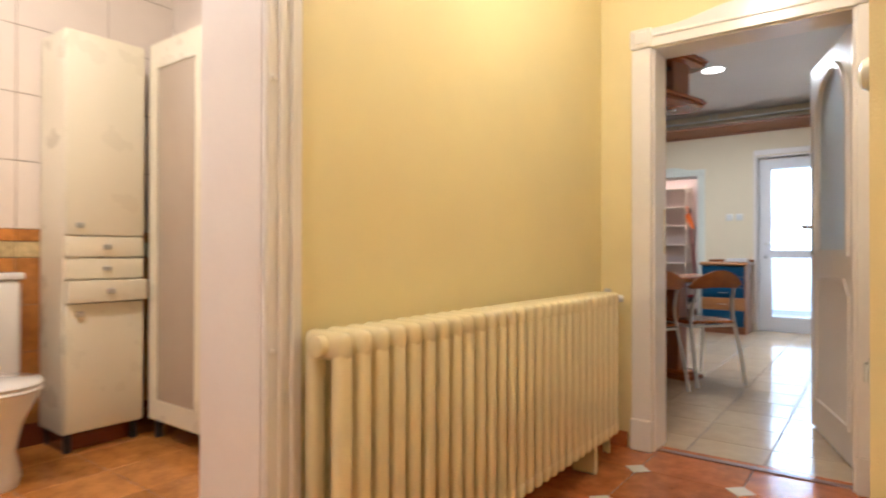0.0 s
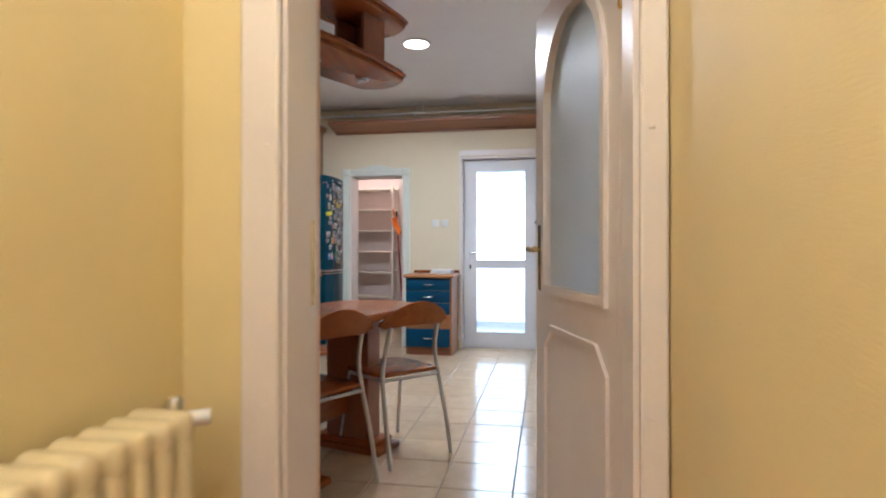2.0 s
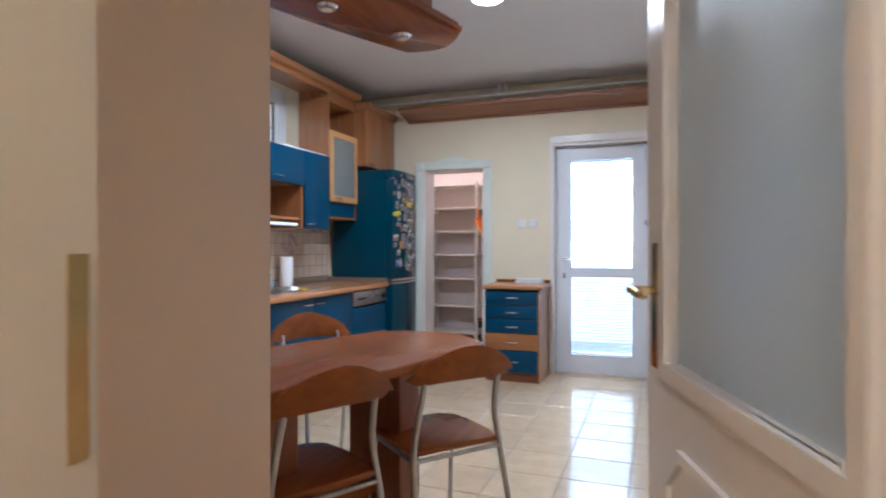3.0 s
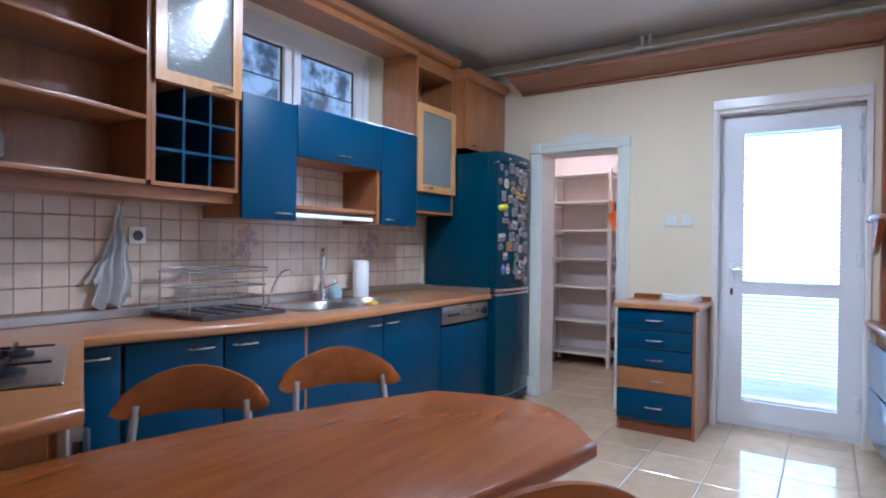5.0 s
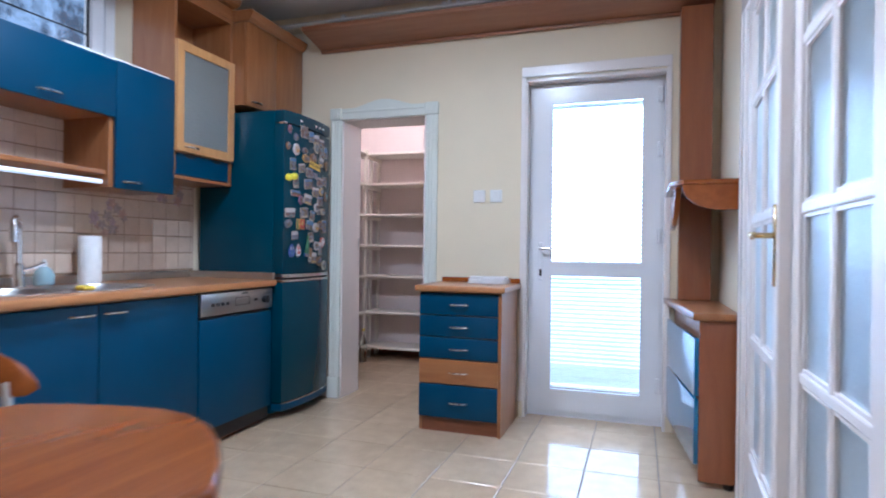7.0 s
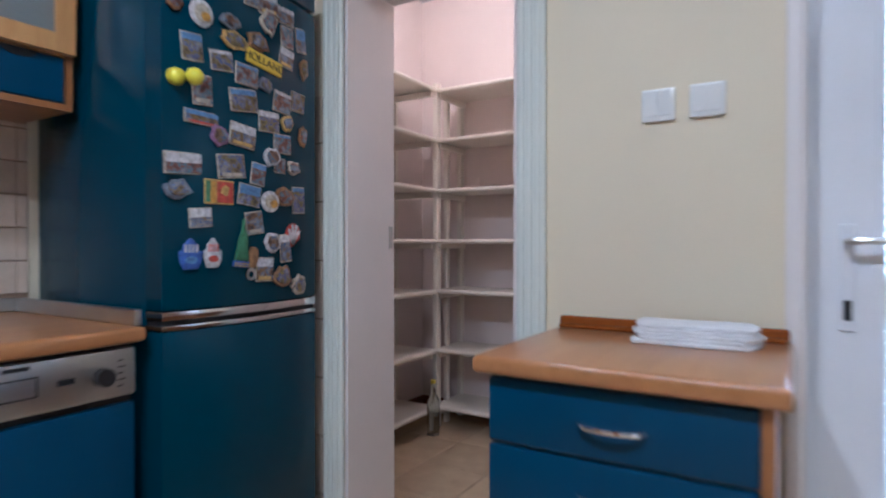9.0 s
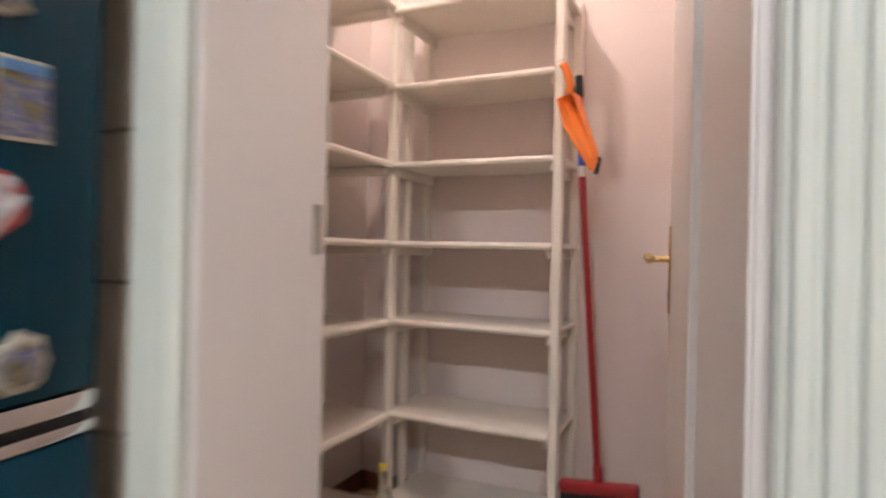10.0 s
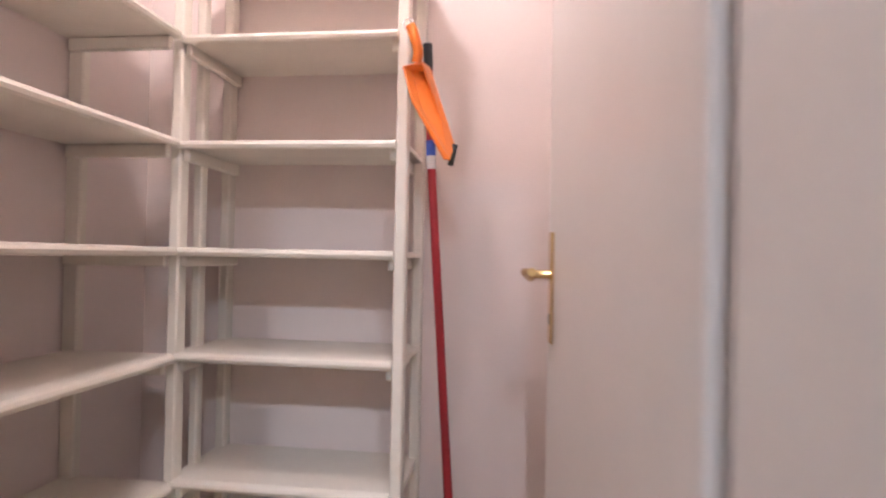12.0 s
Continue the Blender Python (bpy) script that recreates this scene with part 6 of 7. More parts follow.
BLUEGLOSS = mat("glossy_blue_lacquer", (0.006, 0.12, 0.24), 0.10, scale=4, vary=0.05, grain=200, bump=0, coat=0.6)
right_cabinet()


def switch_pair():
    for x in (-0.868, -0.758):
        t = thing("light_switch", (x, KY1, 1.392), "white square double rocker light switch on the wall", "switch", "switches by the balcony door")
        part("plate", box_bm(x - 0.039, x + 0.039, KY1 - 0.012, KY1, 1.353, 1.432, 0.004, 2), WHITEPL, t, "", True)
        for a in (-0.031, 0.0015):
            part("rocker", prism_bm([(KY1 - 0.012, 1.366), (KY1 - 0.015, 1.366), (KY1 - 0.021, 1.424), (KY1 - 0.012, 1.424)], "yz", x + a, x + a + 0.0295), WHITEPL, t)


switch_pair()


def ceiling_lamps():
    for px, py in ((-0.64, 4.90), (-1.27, 4.85)):
        t = thing("ceiling_lamp", (px, py, TOP), "round recessed white ceiling light, switched on", "ceiling light", "round kitchen ceiling lights")
        bm = ring_bm([(px + 0.115 * math.cos(2 * math.pi * i / 28), py + 0.115 * math.sin(2 * math.pi * i / 28)) for i in range(28)],
                     [(px + 0.095 * math.cos(2 * math.pi * i / 28), py + 0.095 * math.sin(2 * math.pi * i / 28)) for i in range(28)], "xy", TOP - 0.012, TOP)
        part("bezel", bm, WHITEPL, t, "", True)
        part("diffuser", lathe_bm([(0.095, TOP - 0.004), (0.095, TOP - 0.010), (0.05, TOP - 0.012)], px, py, 28), LED, t, "glowing white diffuser", True)
    # the two hall fittings are unseen, added to carry the hall bulbs
    for name, x, y, z, lab in (("hall_lamp", 0.1, 0.55, 2.6, "unseen round white ceiling lamp added to light the hall"), ("hall_lamp", 0.1, -1.6, 2.6, "unseen round white ceiling lamp added to light the hall"), ("pantry_lamp", -1.98, 7.66, 2.62, "small white pantry ceiling lamp"), ("bath_lamp", -1.55, -0.75, 2.5, "small white bathroom ceiling lamp")):
        t = thing(name, (x, y, z), lab, "ceiling light")
        part("rose", lathe_bm([(0.05, z - 0.02), (0.06, z - 0.005), (0.06, z)], x, y, 18), WHITEPL, t, "", True)
        part("holder", lathe_bm([(0.014, z - 0.10), (0.02, z - 0.09), (0.02, z - 0.02)], x, y, 12), WHITEPL, t, "", True)


ceiling_lamps()


# ---------------------------------------------------------------- hall: radiator, wall fittings, skirting
def radiator():
    t = thing("radiator", (-0.40, 0.65, 0.0), "long cream enamelled column radiator below the yellow wall", "radiator")
    pitch, n = 0.0625, 28
    bm = join(box_bm(-0.375, -0.335, -0.021, 0.021, 0.145, 0.745, 0.014, 3), box_bm(-0.465, -0.425, -0.021, 0.021, 0.145, 0.745, 0.014, 3),
              box_bm(-0.468, -0.332, -0.023, 0.023, 0.70, 0.768, 0.020, 3), box_bm(-0.468, -0.332, -0.023, 0.023, 0.115, 0.185, 0.020, 3))
    bmesh.ops.translate(bm, vec=(0.40, 0, 0), verts=bm.verts)
    me = bpy.data.meshes.new("section")
    bm.to_mesh(me)
    me.materials.append(RADIATOR)
    for p in me.polygons:
        p.use_smooth = True
    for i in range(n):
        s = new("section", me)
        s.parent = t
        s.location = (0, -0.19 + pitch * i + 0.02 - 0.65, 0)
    for z in (0.735, 0.15):
        part("hub_pipe", tube_bm([(-0.40, -0.19, z), (-0.40, 1.535, z)], 0.020, 10), RADIATOR, t, "", True)
    part_at("end_plug", lathe_bm([(0.016, -0.012), (0.026, -0.008), (0.026, 0.012), (0.02, 0.016)], 0, 0, 14), RADIATOR, t, pose(0, -0.20 - 0.65, 0.735, 90, 0, 0), "", True)
    v = part("valve", tube_bm(smooth_line([(-0.40, 1.53, 0.735), (-0.40, 1.575, 0.735), (-0.40, 1.585, 0.72)], 4), 0.015, 10), STEEL, t, "chrome radiator valve", True)
    part("valve_cap", lathe_bm([(0.013, 0.735), (0.017, 0.74), (0.017, 0.775), (0.012, 0.782)], -0.40, 1.565, 12), STEEL, v, "", True)
    part("valve_head", tube_bm([(-0.39, 1.57, 0.735), (-0.34, 1.60, 0.735)], 0.017, 12), WHITEPL, v, "white valve knob", True)
    part("feed_pipe", tube_bm(smooth_line([(-0.40, 1.585, 0.725), (-0.41, 1.60, 0.60), (-0.43, 1.61, 0.40), (-0.43, 1.61, 0.0)], 5), 0.010, 8), RADIATOR, t, "", True)
    part("return_pipe", tube_bm(smooth_line([(-0.40, 1.53, 0.15), (-0.40, 1.58, 0.15), (-0.41, 1.60, 0.10), (-0.41, 1.60, 0.0)], 4), 0.010, 8), RADIATOR, t, "", True)
    for y in (0.0, 1.3):
        part("foot", box_bm(-0.455, -0.345, y - 0.012, y + 0.012, 0.0, 0.14, 0.006), RADIATOR, t)


radiator()


def hall_fittings():
    t = thing("doorbell_knob", (HX1, 0.40, 1.32), "white oval plastic button on the hall wall", "button")
    part_at("body", lathe_bm([(0.030, 0.0), (0.034, 0.006), (0.028, 0.02), (0.014, 0.026)], 0, 0, 20, 1.7), WHITEPL, t, pose(0.003, 0, 0, 0, -90, 0), "", True)
    t = thing("wall_socket", (HX1, 1.26, 0.56), "white plastic wall socket low on the yellow wall", "socket")
    part("plate", box_bm(HX1 - 0.016, HX1, 1.215, 1.305, 0.515, 0.605, 0.006, 2), WHITEPL, t, "", True)
    part("cover", box_bm(HX1 - 0.030, HX1 - 0.016, 1.23, 1.29, 0.53, 0.59, 0.006, 2), WHITEPL, t, "", True)
    for name, b in (("baseboard_hall_left", (HX0, HX0 + 0.014, -0.17, HY, 0.0, 0.075, 0.004)), ("baseboard_hall_end", (HX0 + 0.014, -0.362, HY - 0.014, HY, 0.0, 0.075, 0.004)),
                    ("baseboard_hall_right", (HX1 - 0.014, HX1, -0.1, HY, 0.0, 0.075, 0.004))):
        tagged(mesh_ob(name, box_bm(*b), HALLTILE), "glossy brown tiled skirting along the yellow wall", "baseboard", kind="structure")
    for name, b in (("baseboard_kitchen_far", (-1.150, -1.106, KY1 - 0.012, KY1, 0, 0.10, 0.003)), ("baseboard_kitchen_door", (-0.64, -0.60, KY1 - 0.016, KY1, 0, 0.10, 0.003)),
                    ("baseboard_kitchen_entry", (-0.48, -0.468, 1.92, KY0, 0, 0.08, 0.003)), ("baseboard_kitchen_right", (KX1 - 0.012, KX1, 2.76, 4.125, 0, 0.08, 0.003)), ("baseboard_kitchen_back", (-1.22, -0.48, KY0, KY0 + 0.012, 0, 0.08, 0.003))):
        tagged(mesh_ob(name, box_bm(*b), FLOORTILE), "beige tiled skirting", "baseboard", kind="structure")
    for name, b in (("baseboard_pantry_back", (PX0, PX1, PY1 - 0.012, PY1, 0, 0.08, 0.003)), ("baseboard_pantry_left", (PX0, PX0 + 0.012, PY0 + 0.02, PY1, 0, 0.08, 0.003)), ("baseboard_pantry_right", (PX1 - 0.012, PX1, PY0 + 0.02, PY1, 0, 0.08, 0.003))):
        tagged(mesh_ob(name, box_bm(*b), DARKWOOD), "dark brown skirting in the pantry", "baseboard", kind="structure")


hall_fittings()


# ---------------------------------------------------------------- pantry shelving
LEVELS = (0.13, 0.455, 0.797, 1.083, 1.372, 1.66, 1.946)


def shelving(width, depth, label, joined=False):
    """Local space: x along the front, y into the depth."""
    t = new("shelf_rack")
    tagged(t, label, "shelf rack", "white pantry racks")
    pw, pd = 0.030, 0.045
    for x in (0.0, width - pw):
        for y in (0.0, depth - pd):
            if joined and x and not y:
                continue
            part("post", box_bm(x, x + pw, y, y + pd, 0.0, 1.985, 0.004), SHELF, t)
    for z in LEVELS:
        part("shelf_board", box_bm(pw * 0.15, width - pw * 0.15, 0.006, depth - 0.004, z - 0.016, z, 0.004, 2), SHELF, t)
        part("front_lip", tube_bm([(pw, -0.002, z - 0.011), (width - pw, -0.002, z - 0.011)], 0.012, 8), SHELF, t, "", True)
        for x in (pw, width - pw - 0.018):
            part("bearer", box_bm(x, x + 0.018, 0.012, depth - 0.01, z - 0.052, z - 0.017, 0.004), SHELF, t)
    return t


rack = shelving(0.655, 0.322, "white painted wooden shelf rack with seven empty shelves")
part("post", box_bm(0.002, 0.028, 0.115, 0.150, 0.0, 1.975, 0.004), SHELF, rack)
rack.matrix_basis = pose(-2.376, 8.235, 0)
rack2 = shelving(0.94, 0.318, "white painted wooden shelf rack along the pantry side wall, empty", True)
rack2.matrix_basis = pose(-2.340, 7.29, 0, 0, 0, 90)


def broom_and_more():
    t = thing("broom", (-1.60, 8.30, 0.0), "broom with dark red stick and black bristles hung beside the shelves", "broom")
    part("stick", tube_bm([(-1.590, 8.26, 0.315), (-1.66, 8.26, 1.30)], 0.0115, 10), RED, t, "dark red lacquered stick", True)
    part("sleeve", tube_bm([(-1.66, 8.26, 1.30), (-1.662, 8.26, 1.335)], 0.0125, 10), WHITEPL, t, "white sticker", True)
    part("sleeve", tube_bm([(-1.662, 8.26, 1.335), (-1.664, 8.26, 1.375)], 0.0126, 10), mat("blue_sticker", (0.06, 0.12, 0.55), 0.4, scale=60, vary=0.4), t, "blue sticker", True)
    part("stick_top", tube_bm([(-1.664, 8.26, 1.375), (-1.673, 8.26, 1.56)], 0.0115, 10), RED, t, "dark red lacquered stick", True)
    part("hanging_end", tube_bm([(-1.673, 8.26, 1.56), (-1.677, 8.26, 1.63)], 0.0125, 10), BLACK, t, "black plastic end", True)
    tilt = Matrix.Rotation(math.radians(-5), 4, "Y")
    def tilted(bm):
        bmesh.ops.rotate(bm, verts=bm.verts[:], cent=(-1.59, 8.26, 0.31), matrix=tilt)
        return bm
    part("socket", tube_bm([(-1.588, 8.26, 0.31), (-1.594, 8.26, 0.375)], 0.0155, 12), RED, t, "", True)
    part("head", tilted(box_bm(-1.715, -1.465, 8.235, 8.285, 0.283, 0.323, 0.012, 2)), RED, t, "red broom head", True)
    tufts = [box_bm(-1.712 + 0.0223 * i, -1.6905 + 0.0223 * i, 8.238 + 0.016 * k, 8.252 + 0.016 * k, 0.196 + 0.006 * ((i * 5 + k * 3) % 3), 0.285, 0.004) for i in range(11) for k in range(3)]
    part("bristles", tilted(join(*tufts)), BRISTLE, t, "black bristles")
    part("hanging_hook", tube_bm([(-1.677, 8.26, 1.622), (-1.70, 8.26, 1.632), (-1.725, 8.26, 1.632)], 0.003, 8), STEEL, t, "", True)
    d = thing("dustpan", (-1.66, 8.2, 1.45), "orange plastic dustpan hanging on the shelf rack", "dustpan")
    bm = bmesh.new()
    pts = [(-1.700, 8.15, 1.520), (-1.660, 8.20, 1.548), (-1.590, 8.17, 1.345), (-1.598, 8.12, 1.30), (-1.672, 8.13, 1.43)]
    a = [bm.verts.new(p) for p in pts]
    b = [bm.verts.new((p[0] - 0.012, p[1] - 0.05 if i not in (2, 3) else p[1] - 0.012, p[2])) for i, p in enumerate(pts)]
    bm.faces.new(a)
    for i in range(5):
        j = (i + 1) % 5
        if (i, j) != (2, 3):
            bm.faces.new((a[i], a[j], b[j], b[i]))
    bmesh.ops.recalc_face_normals(bm, faces=bm.faces[:])
    bmesh.ops.solidify(bm, geom=bm.faces[:], thickness=0.004)
    part("pan", bm, ORANGE, d, "orange plastic pan")
    part("lip", tube_bm([(-1.590, 8.165, 1.345), (-1.598, 8.15, 1.295)], 0.008, 6), BLACK, d, "dark rubber lip", True)
    part("grip", tube_bm(smooth_line([(-1.695, 8.195, 1.56), (-1.69, 8.19, 1.585), (-1.70, 8.185, 1.625), (-1.71, 8.185, 1.65)], 5), 0.013, 10), ORANGE, d, "orange handle", True)
    part("hook_ring", tube_bm([(-1.715 + 0.014 * math.cos(i * math.pi / 6), 8.19, 1.655 + 0.016 * math.sin(i * math.pi / 6)) for i in range(13)], 0.002, 6), CHROME, d, "", True)
    b = thing("glass_bottle", (-2.33, 8.02, 0.0), "clear glass bottle standing on the pantry floor", "bottle")
    part("body", lathe_bm([(0.034, 0.002), (0.036, 0.01), (0.036, 0.17), (0.030, 0.20), (0.014, 0.235), (0.0135, 0.285)], -2.30, 8.12, 20), GREENGLASS, b, "", True)
    part("cap", lathe_bm([(0.015, 0.285), (0.015, 0.305), (0.01, 0.307)], -2.30, 8.12, 14), mat("yellow_cap", (0.7, 0.55, 0.08), 0.4), b, "", True)


broom_and_more()


# ---------------------------------------------------------------- bathroom seen through the open doorway
def bathroom():
    t = thing("tall_bathroom_cabinet", (-2.55, 0.21, 0), "tall cream lacquered bathroom cabinet with three drawers", "cabinet")
    x, y0, y1 = -2.40, 0.02, 0.385
    part("body", box_bm(-2.70, x - 0.02, y0, y1, 0.09, 2.0, 0.003), CREAMLAC, t)
    for name, a, b in (("door", 1.03, 1.995), ("drawer", 0.925, 1.022), ("drawer", 0.82, 0.917), ("drawer", 0.71, 0.812), ("door", 0.10, 0.702)):
        out = 0.04 if a == 0.71 else 0.0
        d = part(name, box_bm(x - 0.019, x + out, y0 + 0.003, y1 - 0.003, a, b, 0.004, 2), CREAMLAC, t, "", True)
        c = (y0 + y1) / 2 if name == "drawer" else y0 + 0.06
        z = (a + b) / 2 if name == "drawer" else (1.075 if a > 1 else 0.655)
        part("knob", box_bm(x + out, x + out + 0.02, c - 0.016, c + 0.016, z - 0.012, z + 0.012, 0.004), STEEL, d, "small square metal knob")
    part("plinth", box_bm(-2.66, x - 0.075, y0 + 0.02, y1 - 0.02, 0.0, 0.089), BATHDARK, t, "dark red-brown plinth")
    for y in (0.05, 0.355):
        part("foot", lathe_bm([(0.018, 0), (0.018, 0.09)], x - 0.05, y, 10), BLACK, t)
        part("foot", lathe_bm([(0.018, 0), (0.018, 0.09)], -2.66, y, 10), BLACK, t)
    t = thing("glazed_bathroom_cabinet", (-2.13, 0.54, 0), "tall white bathroom cabinet with a frosted glass door", "cabinet")
    part("body", box_bm(-2.385, -1.88, 0.425, 0.69, 0.09, 2.02, 0.003), CREAMLAC, t)
    d = part("door", ring_bm([(-2.383, 0.10), (-1.882, 0.10), (-1.882, 2.01), (-2.383, 2.01)], [(-2.31, 0.20), (-1.955, 0.20), (-1.955, 1.88), (-2.31, 1.88)], "xz", 0.40, 0.422), CREAMLAC, t)
    part("pane", box_bm(-2.315, -1.95, 0.408, 0.414, 0.195, 1.885), mat("grey_satin_glass", (0.46, 0.37, 0.29), 0.25, scale=3, vary=0.08, bump=0, coat=0.6), d, "satin glass")
    for px in (-2.35, -1.91):
        part("foot", lathe_bm([(0.02, 0), (0.02, 0.09)], px, 0.44, 10), BLACK, t)
        part("foot", lathe_bm([(0.02, 0), (0.02, 0.09)], px, 0.66, 10), BLACK, t)
    for name, b in (("baseboard_bath_left", (-2.709, -2.695, -1.9, 0.699, 0.0, 0.11, 0.003)), ("baseboard_bath_end", (-2.694, HX0 - 0.245, 0.684, 0.699, 0.0, 0.11, 0.003))):
        tagged(mesh_ob(name, box_bm(*b), BATHDARK), "dark red-brown tiled skirting in the bathroom", "baseboard", kind="structure")
    t = thing("toilet", (-2.35, -0.31, 0), "white ceramic toilet with closed lid and cistern", "toilet")
    part("bowl", lathe_bm([(0.11, 0.0), (0.12, 0.04), (0.10, 0.14), (0.13, 0.26), (0.185, 0.36), (0.19, 0.385)], -2.24, -0.31, 28, 0.9), CERAMIC, t, "", True)
    part("seat", lathe_bm([(0.195, 0.386), (0.20, 0.395), (0.195, 0.405)], -2.235, -0.31, 28, 0.92), CERAMIC, t, "", True)
    part("lid", lathe_bm([(0.195, 0.407), (0.198, 0.418), (0.185, 0.428), (0.05, 0.434)], -2.235, -0.31, 28, 0.92), CERAMIC, t, "white closed lid", True)
    part("pan_back", box_bm(-2.60, -2.32, -0.43, -0.19, 0.0, 0.385, 0.04, 3), CERAMIC, t, "", True)
    part("cistern", box_bm(-2.70, -2.50, -0.51, -0.115, 0.387, 0.82, 0.025, 3), CERAMIC, t, "", True)
    part("cistern_lid", box_bm(-2.705, -2.49, -0.52, -0.105, 0.821, 0.855, 0.012, 2), CERAMIC, t, "", True)


bathroom()


# ---------------------------------------------------------------- tiles, piece by piece
SHARED = {}


def tile(parent, name, material, axes, u0, u1, v0, v1, d, thick, bev=0.0025):
    """One tile on a plane: axes 'xy' (lying), 'yz' (facing +x), 'xz' (facing -y). Alike tiles share a mesh."""
    w, h = round(u1 - u0, 4), round(v1 - v0, 4)
    key = (material.name, axes, w, h, thick)
    if key not in SHARED:
        bm = {"xy": lambda: box_bm(-w / 2, w / 2, -h / 2, h / 2, -thick, 0, bev), "yz": lambda: box_bm(0, thick, -w / 2, w / 2, -h / 2, h / 2, bev), "xz": lambda: box_bm(-w / 2, w / 2, -thick, 0, -h / 2, h / 2, bev)}[axes]()
        me = bpy.data.meshes.new(name)
        bm.to_mesh(me)
        bm.free()
        me.materials.append(material)
        SHARED[key] = me
    o = new(name, SHARED[key])
    o.parent = parent
    cu, cv = (u0 + u1) / 2, (v0 + v1) / 2
    o.location = {"xy": (cu, cv, d), "yz": (d, cu, cv), "xz": (cu, d, cv)}[axes]
    return o


def lay(parent, name, material, axes, u0, u1, v0, v1, d, su, sv, pu, pv, gap, thick, skip=None, gap_u=None):
    gu = gap if gap_u is None else gap_u
    i = math.floor((u0 - pu) / su)
    while pu + i * su < u1 - 0.01:
        a, b = max(u0, pu + i * su + gu / 2), min(u1, pu + (i + 1) * su - gu / 2)
        j = math.floor((v0 - pv) / sv)
        while pv + j * sv < v1 - 0.01:
            c, e = max(v0, pv + j * sv + gap / 2), min(v1, pv + (j + 1) * sv - gap / 2)
            if b - a > 0.012 and e - c > 0.012 and not (skip and skip((a + b) / 2, (c + e) / 2)):
                tile(parent, name, material, axes, a, b, c, e, d, thick)
            j += 1
        i += 1


lay(floor_kitchen, "floor_tile", FLOORTILE, "xy", KX0, 0.60, 1.853, PY0, 0.0, 0.333, 0.333, -0.455, 2.10, 0.005, 0.008, lambda x, y: x < -0.5 and y < 2.5 or x > 0.56 and y > 2.4)
lay(floor_pantry, "floor_tile", FLOORTILE, "xy", PX0, PX1, PY0, PY1, 0.0, 0.333, 0.333, -0.455, 2.10, 0.005, 0.008)
lay(floor_hall, "floor_tile", HALLTILE, "xy", HX0, 1.5, -3.2, 1.853, 0.0, 0.408, 0.408, -0.228, 1.474, 0.004, 0.008)
lay(floor_bath, "floor_tile", BATHBROWN, "xy", -2.72, HX0 - 0.0, -1.9, 0.70, 0.0, 0.33, 0.33, -2.72, 0.40, 0.004, 0.008, lambda x, y: x > HX0 - 0.24 and not -0.9 < y < -0.28)

me_inset = bpy.data.meshes.new("inset_tile")
bm = prism_bm([(-0.055, 0), (0, -0.055), (0.055, 0), (0, 0.055)], "xy", 0.0, 0.0022)
bm.to_mesh(me_inset)
me_inset.materials.append(INSET)
for i in range(4):
    for j in range(11):
        x, y = -0.228 + 0.408 * i, 1.474 - 0.408 * j
        if HX0 + 0.05 < x < 0.6 or y < -0.3:
            o = new("inset_tile", me_inset)
            o.parent = floor_hall
            o.location = (x, y, 0.0)

splash = tagged(mesh_ob("trim_backsplash", box_bm(KX0, KX0 + 0.004, KY0, 6.25, 0.85, 1.66), WALLGROUT), "beige square wall tiles between worktop and wall units", "wall tiles", kind="structure")
lay(splash, "wall_tile", WALLTILE, "yz", KY0, 6.25, 0.896, 1.42, KX0 + 0.003, 0.1, 0.1, 2.52, 0.905, 0.004, 0.006, gap_u=0.0015)
lay(splash, "wall_tile", WALLTILE, "yz", 4.70, 5.36, 1.42, 1.66, KX0 + 0.003, 0.1, 0.1, 2.52, 0.905, 0.004, 0.006, gap_u=0.0015)
strip = tagged(mesh_ob("trim_tile_strip", box_bm(-2.10, -1.954, KY1 - 0.004, KY1, 0.0, 1.56), WALLGROUT), "narrow strip of beige wall tiles beside the fridge", "wall tiles", kind="structure")
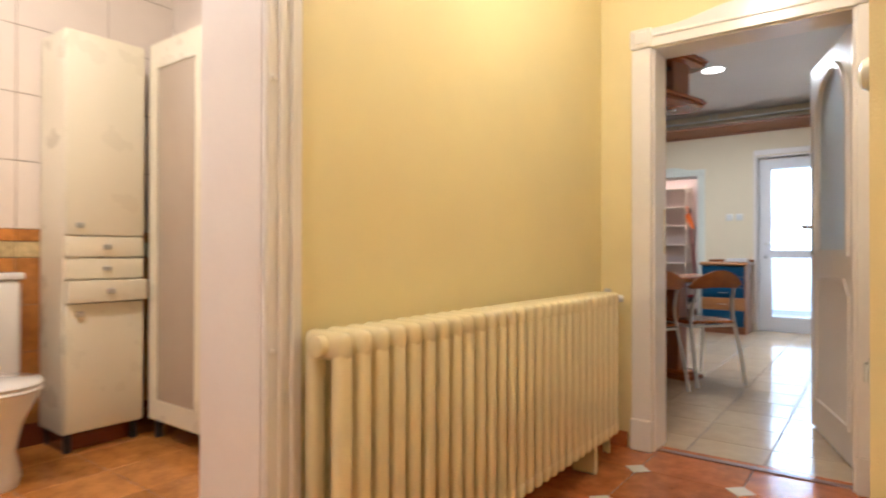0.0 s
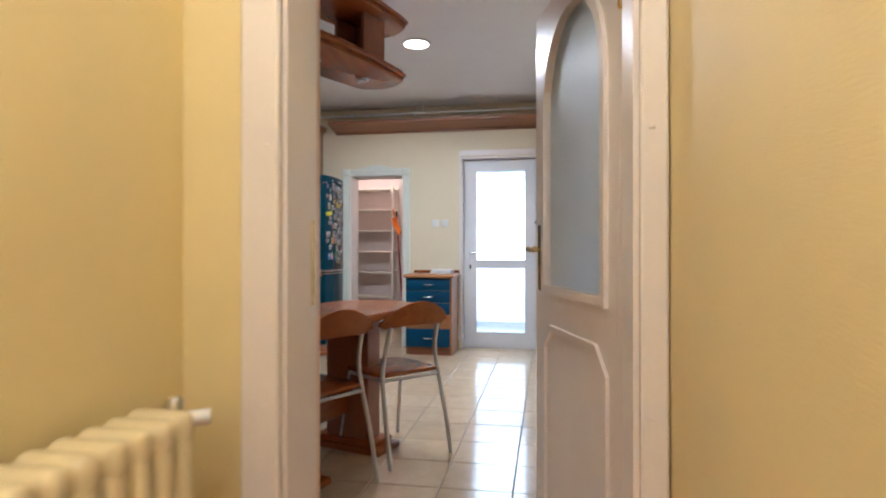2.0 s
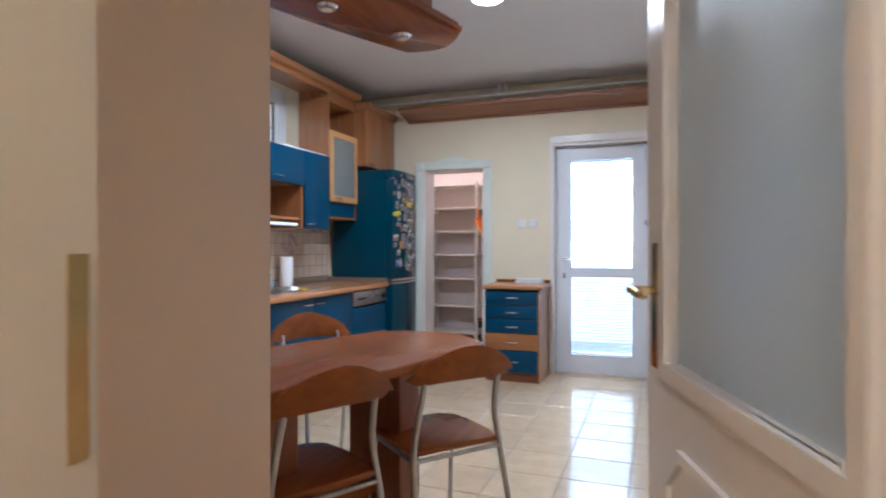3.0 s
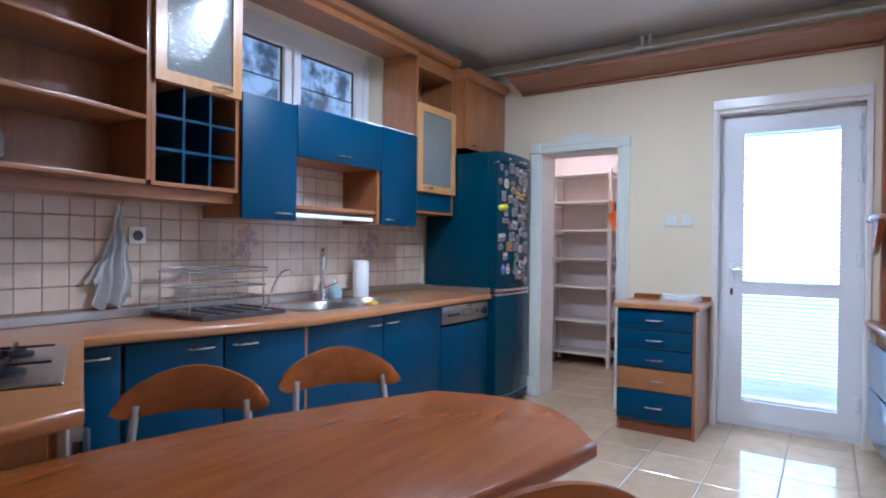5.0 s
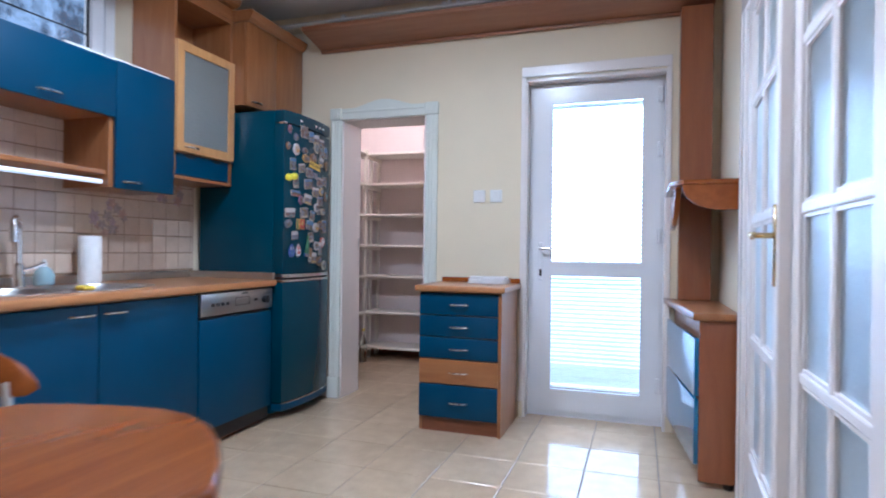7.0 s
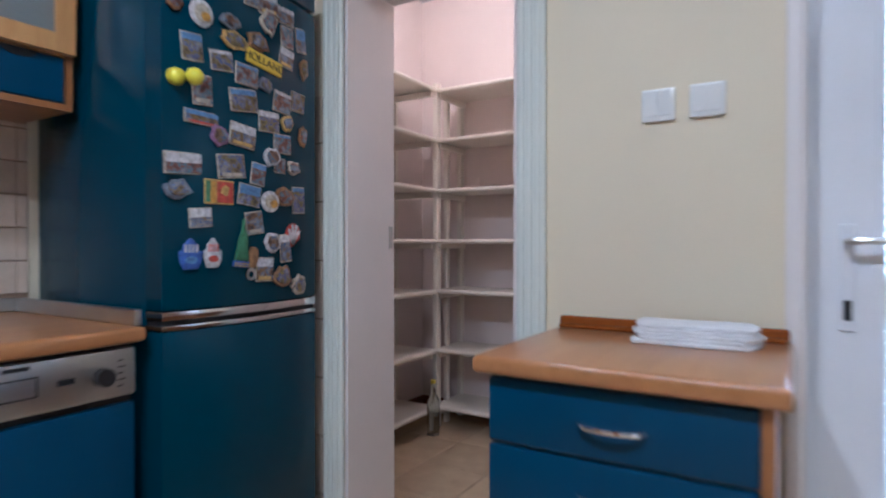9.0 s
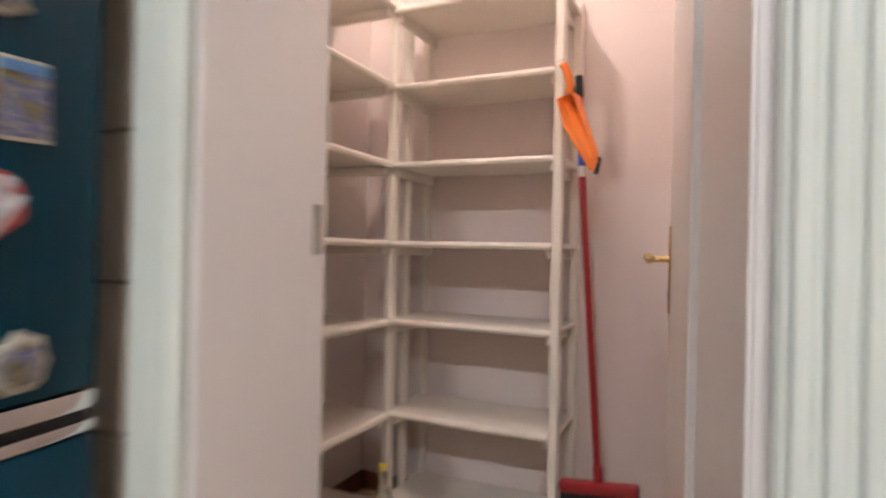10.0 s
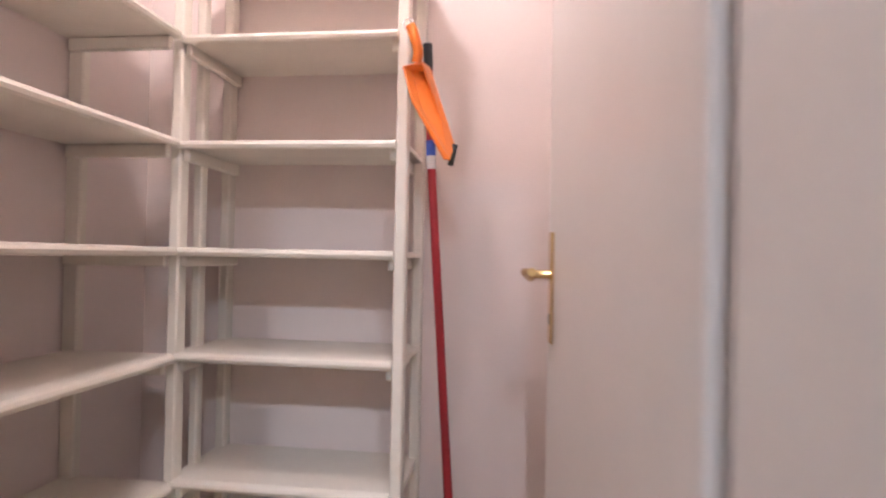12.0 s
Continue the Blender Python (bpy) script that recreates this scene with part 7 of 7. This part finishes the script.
lay(strip, "wall_tile", WALLTILE, "xz", -2.10, -1.956, 0.0, 1.56, KY1 - 0.003, 0.146, 0.2, -2.102, 0.0, 0.005, 0.007)

bt = tagged(mesh_ob("trim_bath_tiles", box_bm(-2.72, -2.716, -1.9, 0.70, 0.0, 2.5), WALLGROUT), "pale upper and ochre lower wall tiles with an ornate border", "wall tiles", kind="structure")
lay(bt, "wall_tile", BATHTILE, "yz", -1.2, 0.70, 1.06, 2.5, -2.717, 0.42, 0.33, -0.08, 1.06, 0.003, 0.006)
lay(bt, "border_tile", BORDER, "yz", -1.2, 0.70, 0.92, 1.0, -2.717, 0.2, 0.08, -0.08, 0.92, 0.003, 0.008)
lay(bt, "bead_tile", BATHBROWN, "yz", -1.2, 0.70, 1.0, 1.06, -2.717, 0.2, 0.06, -0.08, 1.0, 0.003, 0.012)
lay(bt, "wall_tile", BATHBROWN, "yz", -1.2, 0.70, 0.0, 0.92, -2.717, 0.33, 0.23, -0.08, 0.0, 0.003, 0.006)


def flower_decor(y, z, k):
    """A faded bouquet printed over four wall tiles."""
    t = thing("flower_decor", (KX0 + 0.009, y, z), "faded purple and brown flower bouquet printed on the wall tiles", "tile decor", "flower prints on the wall tiles")
    rnd = random.Random(k)
    for i in range(15):
        a, d = rnd.random() * 6.28, 0.085 * rnd.random() ** 0.5
        cy, cz, rad = y + d * 1.25 * math.cos(a), z + d * math.sin(a), 0.022 + 0.016 * rnd.random()
        o = [(cy + rad * (0.75 + 0.25 * math.cos(5 * b + i)) * math.cos(b), cz + rad * (0.75 + 0.25 * math.cos(5 * b + i)) * math.sin(b)) for b in (2 * math.pi * j / 20 for j in range(20))]
        part("petal_print", prism_bm(o, "yz", KX0 + 0.0088, KX0 + 0.0096 + 0.0001 * i), FADED[i % 3], t)


FADED = [mat("faded_print", c, 0.2, scale=60, vary=0.35, bump=0) for c in ((0.44, 0.33, 0.34), (0.50, 0.34, 0.27), (0.40, 0.33, 0.30))]
flower_decor(4.574, 1.19, 1)
flower_decor(6.03, 1.365, 2)
flower_decor(5.62, 1.19, 3)
